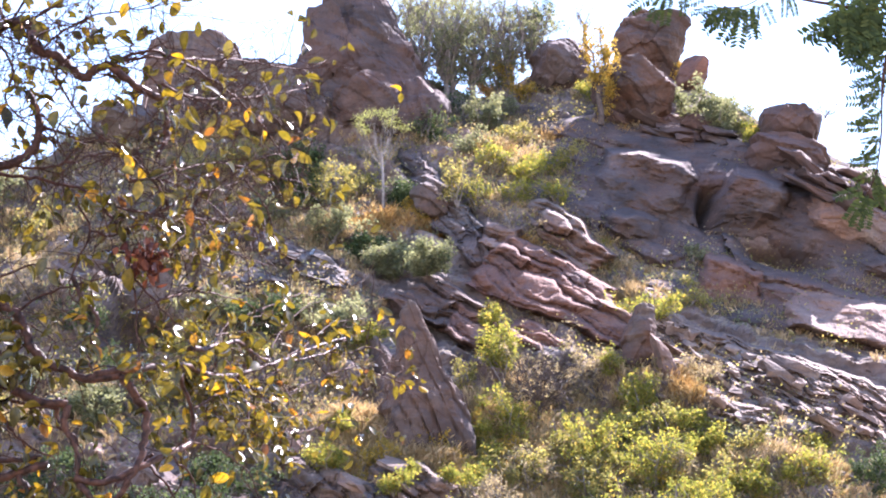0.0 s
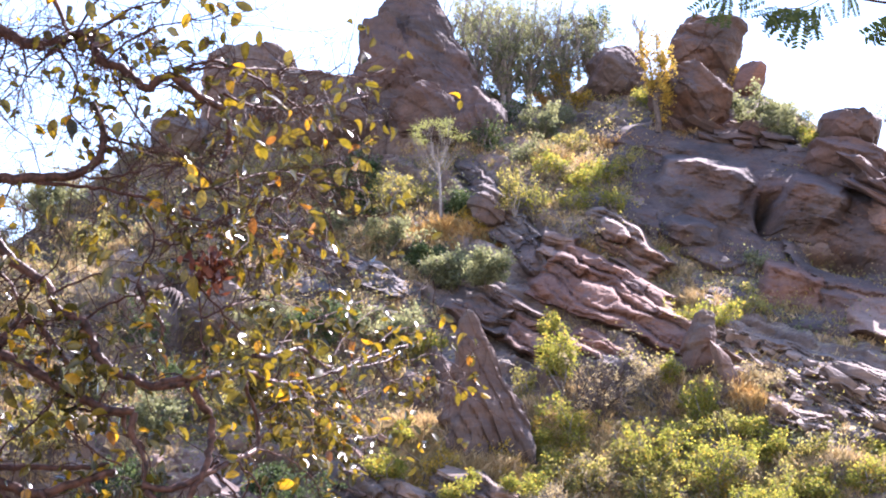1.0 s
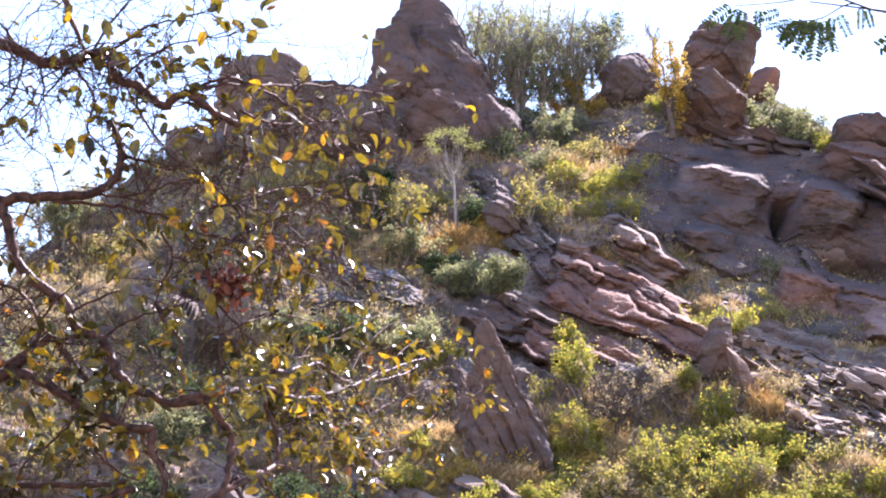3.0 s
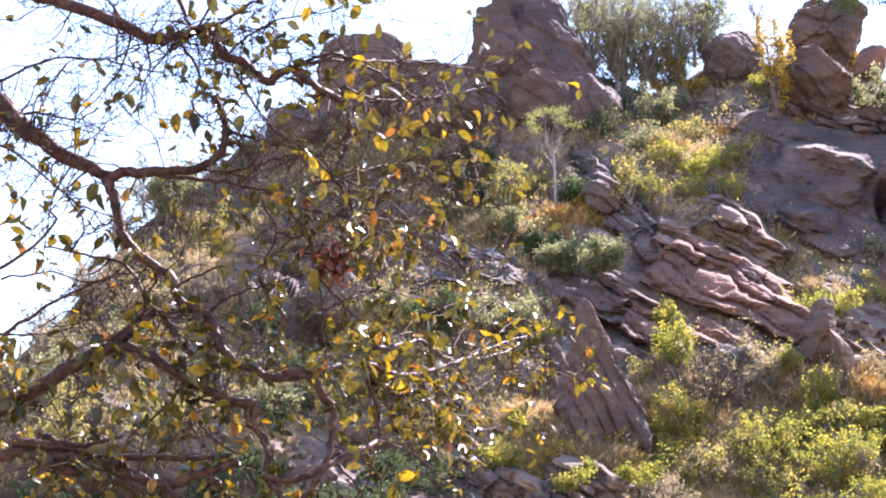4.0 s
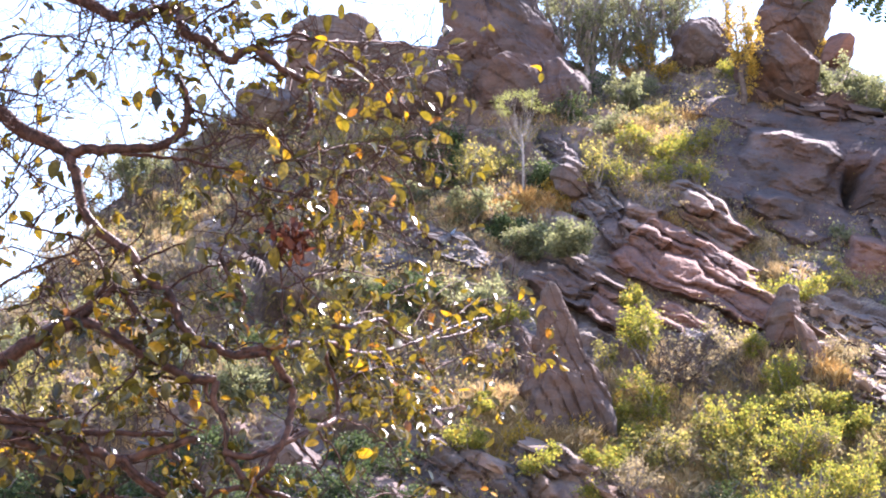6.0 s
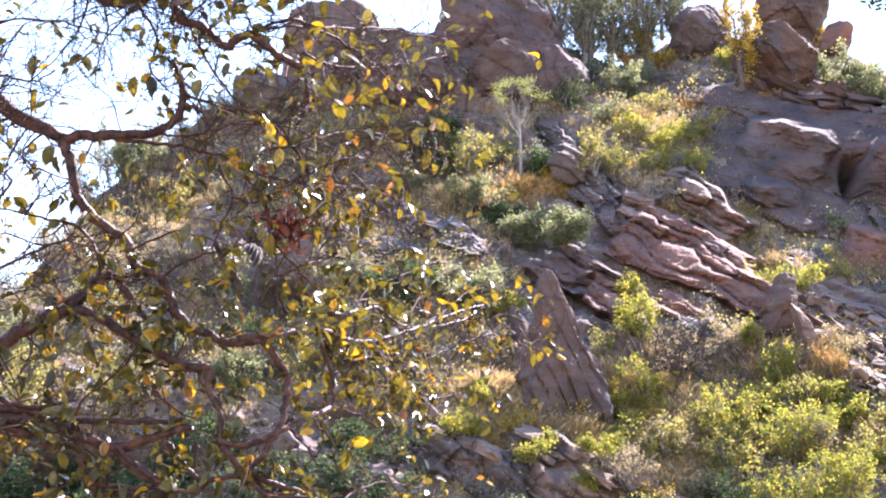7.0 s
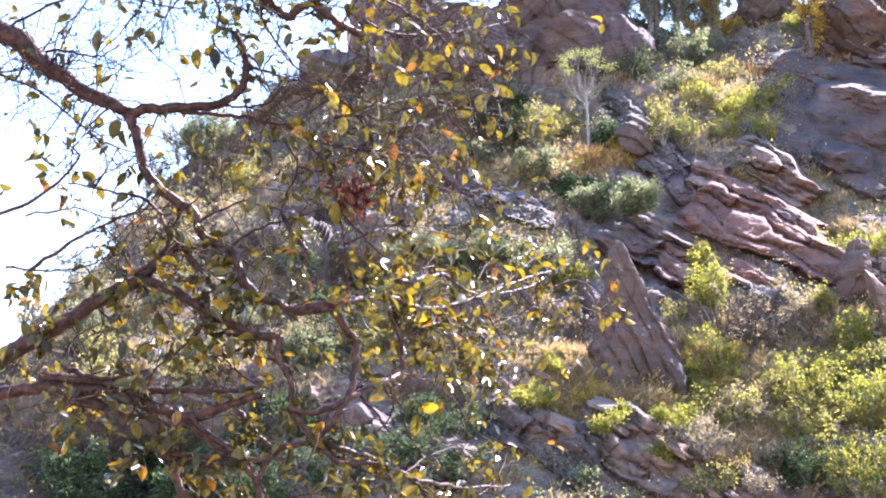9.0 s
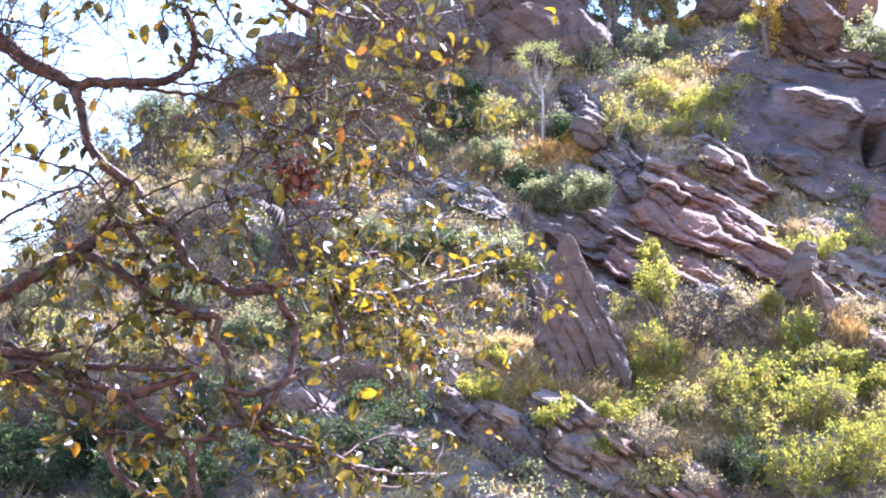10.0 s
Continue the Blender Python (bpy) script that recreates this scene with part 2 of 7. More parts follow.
# ---- the hillside ----
def HOLLOWS(x, z):
    """Caves, cracks and shaded pockets: place, reach, turn and depth of each."""
    deep = 0.0
    for *spot, depth in ((21.7, 21.6, 1.6, 0.6, -18, 2.6),
                         (19.2, 25.0, 0.5, 1.7, -14, 2.6),
                         (-6.8, 16.6, 1.9, 1.3, 0, 4.5),
                         (-1.6, 25.8, 0.8, 0.8, 0, 1.5),
                         (-2.9, 10.0, 2.2, 0.9, -25, 3.0),
                         (8.5, 33.4, 1.6, 1.9, 0, 2.0),
                         (2.2, 13.5, 0.5, 0.9, 0, 0.8),
                         (-13.6, 7.4, 5.2, 2.3, 0, 6.5)):
        deep = deep + depth * bump(x, z, *spot)
    return deep


# The lie of the hill: height of the crest along x, and the depth of the slope at a height.
def lattice(i, j, k, seed):
    h = (i * 374761393 + j * 668265263 + k * 2147483647 + seed * 974634521) & 0xFFFFFFFF
    h = ((h ^ (h >> 13)) * 1274126177) & 0xFFFFFFFF
    return ((h ^ (h >> 16)) & 0xFFFF) / 32767.5 - 1.0


def grain(x, y, z, seed=0):
    """Smooth value noise from -1 to 1, for arrays."""
    x, y, z = np.broadcast_arrays(np.asarray(x, float), np.asarray(y, float), np.asarray(z, float))
    fx, fy, fz = np.floor(x), np.floor(y), np.floor(z)
    i, j, k = fx.astype(np.int64), fy.astype(np.int64), fz.astype(np.int64)
    u, v, w = x - fx, y - fy, z - fz
    u, v, w = (q * q * q * (q * (q * 6 - 15) + 10) for q in (u, v, w))
    total = 0.0
    for a in (0, 1):
        for b in (0, 1):
            for c in (0, 1):
                weight = (u if a else 1 - u) * (v if b else 1 - v) * (w if c else 1 - w)
                total = total + weight * lattice(i + a, j + b, k + c, seed)
    return total


def rough(x, y, z, seed=0, octaves=4, gain=0.5):
    total, amp = 0.0, 1.0
    for n in range(octaves):
        total = total + amp * grain(x * 2 ** n, y * 2 ** n, z * 2 ** n, seed + n)
        amp *= gain
    return total


def bump(x, z, cx, cz, rx, rz, tilt=0.0):
    """A soft mound, 1 at its middle, long axis turned by tilt degrees."""
    c, s = math.cos(math.radians(tilt)), math.sin(math.radians(tilt))
    a, b = (x - cx) * c + (z - cz) * s, (z - cz) * c - (x - cx) * s
    return np.exp(-((a / rx) ** 2 + (b / rz) ** 2) * 1.4)


def slope_depth(x, z):
    """Distance ahead at which the slope stands at that height."""
    x, z = np.asarray(x, float), np.asarray(z, float)
    y = 48.7 + 1.05 * z
    y = y + 1.3 * grain(x / 9, z / 9, 0.3, 5) + 0.5 * grain(x / 3.5, z / 3.5, 0.7, 6)
    y = y + HOLLOWS(x, z)
    return y


def settle(x, y, z):
    """The slope is no even ramp: the cliff stands steep above a flatter shelf, and the flank beyond the spur turns away from the light."""
    x, y, z = np.asarray(x, float), np.asarray(y, float), np.asarray(z, float)
    cliff = np.clip((x - 11.5) / 3.5, 0, 1) * np.clip((36 - z) / 4, 0, 1) * np.clip((z - 5) / 6, 0, 1)
    lift = np.tanh((22.0 - z) / 4.5)
    k = 1 + np.where(lift > 0, 0.0, 0.03) * lift * cliff
    flank = np.clip(-1.5 - x, 0, 19)
    k = k + 0.0025 * (np.sqrt(flank * flank + 4) - 2) * np.clip((y - 30) / 20, 0, 1)
    return x * k, y * k, 1.6 + (z - 1.6) * k


CREST_X = (-60, -40, -30, -20.1, -17.6, -16.3, -14.0, -12.4, -9.0, -8.0, -4.9, -0.8, 2.0, 5.3, 7.8, 10.1, 12.2, 16.1, 19.1, 20.7, 22.3, 24.1, 25.9, 27.0, 28.0, 30.1, 44, 70)
CREST_Z = (2, 5, 9, 12.3, 17.8, 22.0, 26.6, 29.7, 31.4, 35.5, 36.0, 35.3, 36.7, 36.3, 35.3, 35.3, 37.0, 37.3, 39.1, 35.8, 34.9, 31.5, 29.1, 27.5, 25.8, 21.8, 15, 6)


def crest(x):
    return np.interp(x, CREST_X, CREST_Z) + 0.5 * rough(x / 2.5, 0.0, 0.0, 31, 3)


def bedding(x, z):
    """Height across the tilted beds, which sink to the side of +x."""
    return z + 0.55 * x


def ledges(x, z):
    """How far the beds stand out of the slope: hard beds proud, soft ones worn back, in three sizes."""
    b = bedding(x, z) + 0.9 * grain(x / 6, z / 6, 2.0, 11)
    out = 0.0
    for step, amount, seed in ((5.2, 1.5, 1), (1.9, 0.8, 2), (0.75, 0.36, 3)):
        h = b / step + 0.35 * grain(x / (step * 2.0), z / (step * 2.0), 4.0, seed + 20)
        n, s = np.floor(h), h - np.floor(h)
        i = n.astype(np.int64)
        along = x / (step * 1.7) + 5.0 * lattice(i, i, i, seed + 7) + 0.3 * grain(x / step, z / step, 7.0, seed + 60)
        j = np.floor(along).astype(np.int64)
        edge = np.minimum(along - j, 1 - (along - j)) * step * 1.7
        proud = lattice(i, 0 * i, 0 * i, seed) + 0.9 * lattice(i, j, 0 * i, seed + 13)
        saw = np.clip(s / 0.08, 0, 1) * (1.0 - 0.8 * s) - 0.25 * np.exp(-(edge / 0.12) ** 2)
        out = out + amount * (saw - 0.5 + 0.5 * proud)
    return out


def bareness(x, z):
    """1 on open rock, small on overgrown ground."""
    rock = 0.38 + 0.35 * grain(x / 5, z / 5, 9.0, 51)
    for spot in ((20.3, 24.5, 9.2, 4.2, -25, 0.7),
                 (19.6, 15.2, 6.2, 2.6, -30, 0.7),
                 (10.6, 19.7, 3.7, 2.2, -35, 0.6),
                 (4.9, 14.4, 2.0, 3.1, 0, 0.5),
                 (5.0, 18.6, 2.9, 1.7, -30, 0.5),
                 (6.3, 24.3, 1.1, 4.0, 35, 0.5),
                 (3.5, 8.0, 5.6, 1.6, -28, 0.7),
                 (4.3, 36.0, 4.8, 3.8, 0, 0.5),
                 (-7.0, 34.9, 4.8, 2.2, 0, 0.4),
                 (-1.0, 21.2, 2.8, 1.3, -35, 0.5),
                 (-3.6, 8.6, 3.0, 1.6, -30, 0.5),
                 (17.5, 32.3, 7.8, 1.9, -15, 0.4),
                 (-9.2, 18.7, 2.9, 2.5, 0, 0.4)):
        rock = rock + spot[5] * bump(x, z, *spot[:5])
    return np.clip(rock, 0.12, 1.1)


def relief(x, z):
    """How far the worn surface stands out of the even slope."""
    x, z = np.asarray(x, float), np.asarray(z, float)
    u = z / crest(x)
    y = slope_depth(x, z)
    solid = 0.0
    for spot in ((21.5, 23.5, 12.0, 8.0, -20), (10.6, 19.8, 4.2, 3.0, -35), (4.6, 13.9, 1.2, 3.8, 18), (5.5, 18.3, 2.6, 1.8, -38),
                 (6.3, 25.0, 1.2, 5.5, 25), (18.5, 14.2, 6.5, 2.4, -28), (4.6, 8.1, 5.0, 1.8, -31), (-1.4, 8.8, 4.4, 1.6, -29), (-1.2, 20.8, 3.8, 1.2, -38)):
        solid = np.maximum(solid, np.clip(1.6 * bump(x, z, *spot), 0, 0.92))
    out = ledges(x, z) * bareness(x, z) + 0.45 * rough(x / 1.3, z / 1.3, y / 1.3, 71, 5, 0.6)
    return (out * (1 - solid) - 0.4 * solid) * np.clip(u * 12, 0, 1) * np.clip((1 - u) * 14, 0.15, 1)


def hillside():
    near = np.concatenate([-np.geomspace(900, 34, 14), np.linspace(-30, 37, 470), np.geomspace(41, 900, 14)])
    front = np.concatenate([[-900, -300, -80, -20], np.linspace(-5, 46, 18)])
    rise = np.linspace(0, 1, 400)
    back = np.array([0.03, 0.08, 0.16, 0.28, 0.42, 0.6, 0.8, 1.0])
    far = np.array([180, 300, 500, 900])
    x = near
    rows = []
    for y in front:
        rows.append(np.stack([x, np.full_like(x, y), 0.12 * rough(x / 4, y / 4, 0, 61, 3)], 1))
    top = crest(x)
    for u in rise:
        z = top * u
        y = slope_depth(x, z)
        out = relief(x, z)
        rows.append(np.stack(settle(x + 0.12 * out, y - 0.80 * out, z + 0.42 * out), 1))
    ridge = slope_depth(x, top)
    for u in back:
        rows.append(np.stack(settle(x, ridge + 60 * u, top * (1 - u) ** 1.5 + 0.3 * grain(x / 3, u * 9, 0, 81)), 1))
    for y in far:
        rows.append(np.stack([x, np.full_like(x, y), np.zeros_like(x)], 1))
    n, m = len(rows), len(x)
    i, j = np.meshgrid(np.arange(n - 1), np.arange(m - 1), indexing="ij")
    faces = np.stack([i * m + j, i * m + j + 1, (i + 1) * m + j + 1, (i + 1) * m + j], -1).reshape(-1, 4)
    ob = new("ground", mesh_of("ground", np.vstack(rows), faces, HILLSIDE))
    tagged(ob, "steep rocky hillside of tilted brown beds with dry soil", "hillside", kind="structure")


hillside()


CRAGS = []


def on_hill(x, z, out=0.0):
    """A place on the slope's worn surface or on a crag, some way out of it."""
    for x0, z0, cell, inside, spots in CRAGS:
        i, j = int((z - z0) / cell), int((x - x0) / cell)
        if 0 <= i < inside.shape[0] and 0 <= j < inside.shape[1] and inside[i, j] > 0.6:
            p = Vector(spots[i, j].tolist())
            return p - (p - Vector((0, 0, 1.6))).normalized() * 2.0 * out
    r = float(relief(x, z))
    return Vector([float(a) for a in settle(x + 0.12 * r - 0.026 * x * out, float(slope_depth(x, z)) - 0.80 * r - 1.9 * out, z + 0.42 * r - 0.56 * out)])


# ---- rocks ----
def ball(level):
    bm = bmesh.new()
    bmesh.ops.create_icosphere(bm, subdivisions=level, radius=1.0)
    v = np.array([p.co[:] for p in bm.verts])
    f = np.array([[q.index for q in p.verts] for p in bm.faces])
    bm.free()
    return v / np.linalg.norm(v, axis=1, keepdims=True), f


BALLS = {level: ball(level) for level in (3, 4, 5, 6)}


def rock_mesh(name, size, seed, mat, level=5, boxy=0.55, cuts=14, taper=0.0, lean=(0, 0), beds=0.0, bed_step=0.5, bed_turn=0.0, wear=0.10, least=0.60, blocks=0.13):
    """A broken rock: a blunt block split by planes into flat faces, tapered and leaned, jointed and worn along its beds."""
    rng = np.random.default_rng(seed)
    p, f = BALLS[level]
    boxy = min(1.0, boxy + 0.25)
    p = p * (1 - boxy + boxy * 0.92 / np.abs(p).max(axis=1, keepdims=True))
    for k in range(cuts + 26):
        n = rng.normal(size=3) * [1.0, 1.2, 0.9]
        n /= np.linalg.norm(n)
        d = rng.uniform(least, 1.0) + 0.12 * np.abs(n).sum() - 0.12
        if k >= cuts + 8:
            d = rng.uniform(0.80, 0.98) * (p @ n).max()
        p = p - n * np.maximum(0, p @ n - d)[:, None] * 0.99
    h = (p[:, 2] + 1) / 2
    p = p * np.stack([1 - taper * h, 1 - taper * h, np.ones_like(h)], 1)
    p = p * np.asarray(size) / 2
    p[:, 0] += lean[0] * h * size[2]
    p[:, 1] += lean[1] * h * size[2]
    q = p + seed * 7.3
    way = p / (np.linalg.norm(p, axis=1, keepdims=True) + 1e-6)
    s = min(size)
    w = 0.42 * wear * s * rough(q[:, 0] / s * 1.7, q[:, 1] / s * 1.7, q[:, 2] / s * 1.7, seed, 6, 0.5)
    chips = 1 - np.abs(rough(q[:, 0] * 0.8, q[:, 1] * 0.8, q[:, 2] * 1.2, seed + 3, 4, 0.5))
    w = w + 0.10 * np.clip(chips - 0.35, -1, 0.5)
    c, k = math.cos(radians(28)), math.sin(radians(28))
    qu, qv = q[:, 0] * c - q[:, 2] * k, q[:, 0] * k + q[:, 2] * c
    cell = [np.floor(a / g + 0.3 * grain(q[:, 0] / 2.5, q[:, 1] / 2.5, q[:, 2] / 2.5, seed + 20 + n)).astype(np.int64) for n, (a, g) in enumerate(((qu, 2.2), (q[:, 1], 2.2), (qv, 0.7)))]
    w = w + blocks * min(1.0, s / 3) * lattice(*cell, seed + 5)
    crack = np.abs(grain(q[:, 0] / 1.7, q[:, 1] / 1.7, q[:, 2] / 3.2, seed + 4))
    w = w - 0.07 * np.exp(-(crack / 0.05) ** 2) * min(1.0, s / 3)
    if beds:
        c, k = math.cos(radians(bed_turn)), math.sin(radians(bed_turn))
        b = (p[:, 2] * c + p[:, 0] * k) / bed_step + 0.5 * rough(q[:, 0] / 2.5, q[:, 1] / 2.5, q[:, 2] / 2.5, seed + 9, 2)
        n = np.floor(b)
        saw = np.clip((b - n) / 0.12, 0, 1) * (1 - 0.7 * (b - n))
        proud = lattice(n.astype(np.int64), 0 * n.astype(np.int64), 0 * n.astype(np.int64), seed)
        w = w + beds * (saw - 0.4 + 0.6 * proud)
    return mesh_of(name, p + way * w[:, None], f, mat)


def rock(x, z, size, seed, label, mat=None, out=0.0, turn=(0, 0, 0), name="rock", group="", **shape):
    """One rock bedded in the slope, its middle at that place."""
    ob = new(name, rock_mesh(name, size, seed, mat or ROCK, **shape))
    ob.matrix_world = Matrix.Translation(on_hill(x, z, out)) @ pose(0, 0, 0, *turn)
    return tagged(ob, label, "rock", group)


rock(3.2, 35.5, (13.0, 9.0, 11.2), 11, "tall dark brown rock peak standing on the ridge", MAUVE_ROCK, 0.3, (0, 0, 0), "peak_rock", level=6, taper=0.80, boxy=0.45, cuts=8, lean=(-0.12, -0.10), beds=0.14, bed_step=1.3, bed_turn=35, wear=0.22, blocks=0.14, least=0.75)
rock(0.85, 35.2, (4.2, 5.0, 6.72), 12, "steep dark shoulder rock beside the peak", MAUVE_ROCK, 0.2, (0, 0, 0), "peak_rock", lean=(0, -0.28), taper=0.35, wear=0.14, beds=0.12, bed_step=0.8, bed_turn=30)
rock(2.84, 32.42, (3.95, 4.0, 3.34), 13, "pale lumpy rock at the foot of the peak", MAUVE_ROCK, 0.9, (0, 8, 0), level=5, boxy=0.55, cuts=18, least=0.55, wear=0.2, blocks=0.2)
rock(5.66, 31.89, (3.19, 3.5, 3.95), 14, "pale lumpy rock at the foot of the peak", MAUVE_ROCK, 0.9, (0, 20, 0), boxy=0.5, cuts=18, least=0.55, wear=0.2, beds=0.2, bed_step=0.6, bed_turn=60)
# Ridge rocks and boulders take darkened rock colours that stand for backlit shade.
rock(-6.55, 34.2, (6.09, 6.0, 5.61), 15, "dark blunt rock wall on the ridge behind the branches", SHADE_GREY_ROCK, 0.1, (0, 0, 0), "ridge_rock", level=6, taper=0.12, lean=(0, -0.28), boxy=0.8, cuts=4, least=0.8, beds=0.12, bed_step=0.9, bed_turn=20)
rock(-9.57, 30.60, (3.90, 5.0, 2.85), 16, "low dark shoulder rock on the ridge", SHADE_GREY_ROCK, 0.2, (0, 0, 0), "ridge_rock", lean=(0, -0.28), boxy=0.6, beds=0.12, bed_step=0.7, bed_turn=20)
rock(-2.54, 31.6, (5.18, 5.0, 4.26), 17, "dark blunt rock wall on the ridge behind the branches", SHADE_GREY_ROCK, 0.05, (0, 0, 0), "ridge_rock", level=6, lean=(0, -0.28), boxy=0.8, cuts=4, least=0.8, beds=0.12, bed_step=0.8, bed_turn=25)
rock(13.85, 36.4, (3.9, 4.0, 4.2), 21, "dark upright boulder on the ridge", MAUVE_ROCK, 0.3, (0, 4, 0), "boulder", lean=(0, -0.22), cuts=18, least=0.58, wear=0.26, blocks=0.18, boxy=0.4, taper=0.12, beds=0.07, bed_step=0.9, bed_turn=18)
rock(19.37, 38.93, (4.36, 4.5, 4.26), 22, "great rounded boulder topping a stack on the ridge", DARK_ROCK, 0.5, (0, 14, 0), "boulder", "stacked ridge boulders", lean=(0, -0.22), cuts=18, least=0.58, wear=0.26, blocks=0.18, boxy=0.4, beds=0.07, bed_step=0.9, bed_turn=18, level=6)
rock(19.95, 41.68, (2.82, 3.5, 1.59), 24, "flat cap rock lying on a great boulder", DARK_ROCK, 0.5, (0, 12, 0), "boulder", "stacked ridge boulders", lean=(0, -0.22), cuts=18, least=0.58, wear=0.26, blocks=0.18, boxy=0.4, beds=0.07, bed_step=0.9, bed_turn=18)
rock(17.62, 33.98, (5.08, 5.0, 3.33), 23, "broad dark lower boulder of a stack on the ridge", DARK_ROCK, 1.2, (0, 16, 0), "boulder", "stacked ridge boulders", lean=(0, -0.22), cuts=18, least=0.58, wear=0.26, blocks=0.18, boxy=0.45, beds=0.07, bed_step=0.9, bed_turn=18, level=6)
rock(21.54, 36.09, (1.72, 2.6, 2.31), 25, "small red boulder on the ridge", RED_ROCK, 0.4, (0, 20, 0), "boulder", level=4, lean=(0, -0.28), boxy=0.5)
rock(25.06, 30.51, (3.43, 4.0, 2.76), 26, "rounded knob of rock jutting out of the ridge", MAUVE_ROCK, 0.8, (0, 12, 0), "boulder", lean=(0, -0.28), boxy=0.3, beds=0.05, bed_step=0.8)
rock(23.99, 28.29, (5.00, 5.0, 2.35), 27, "sloping rock below the jutting knob", MAUVE_ROCK, 0.3, (0, 26, 0), boxy=0.6, beds=0.2, bed_step=0.6)


rock(13.46, 16.45, (1.5, 2.2, 3.1), 51, "dark upright pillar of rock", DARK_ROCK, 0.9, (0, 4, 0), "pillar_rock", lean=(0.06, -0.25), boxy=0.3, cuts=10, taper=0.25, wear=0.3, beds=0.16, bed_step=0.9)
rock(14.3, 15.0, (1.25, 2.0, 3.0), 52, "narrow reddish rock leaning beside the pillar", ROCK, 0.8, (0, -24, 0), "pillar_rock", lean=(0, -0.2), boxy=0.4, taper=0.5, wear=0.25)



def stairs(v, riser=0.77):
    """Steep risers and sloping treads, from 0 to 1 and back over each whole step."""
    r = v - np.floor(v)
    r = np.where(r < riser, r / riser, (1 - r) / (1 - riser))
    return r * (1.5 - 0.5 * r * r)


def pieces_of(owner, least):
    """Numbers the connected patches of equal owner; patches below the least size join the patch beside them."""
    high, wide = owner.shape
    piece, mat_of = np.full(owner.shape, -1), []
    for r in range(high):
        for c in range(wide):
            if owner[r, c] < 0 or piece[r, c] >= 0:
                continue
            n, todo, cells, beside = len(mat_of), [(r, c)], [], -1
            piece[r, c] = n
            while todo:
                y, x = todo.pop()
                cells.append((y, x))
                for v, u in ((y + 1, x), (y - 1, x), (y, x + 1), (y, x - 1)):
                    if 0 <= v < high and 0 <= u < wide and owner[v, u] >= 0:
                        if owner[v, u] == owner[r, c]:
                            if piece[v, u] < 0:
                                piece[v, u] = n
                                todo.append((v, u))
                        elif piece[v, u] >= 0:
                            beside = piece[v, u]
            if len(cells) < least and beside >= 0:
                for y, x in cells:
                    piece[y, x] = beside
            mat_of.append(owner[r, c])
    return piece, mat_of


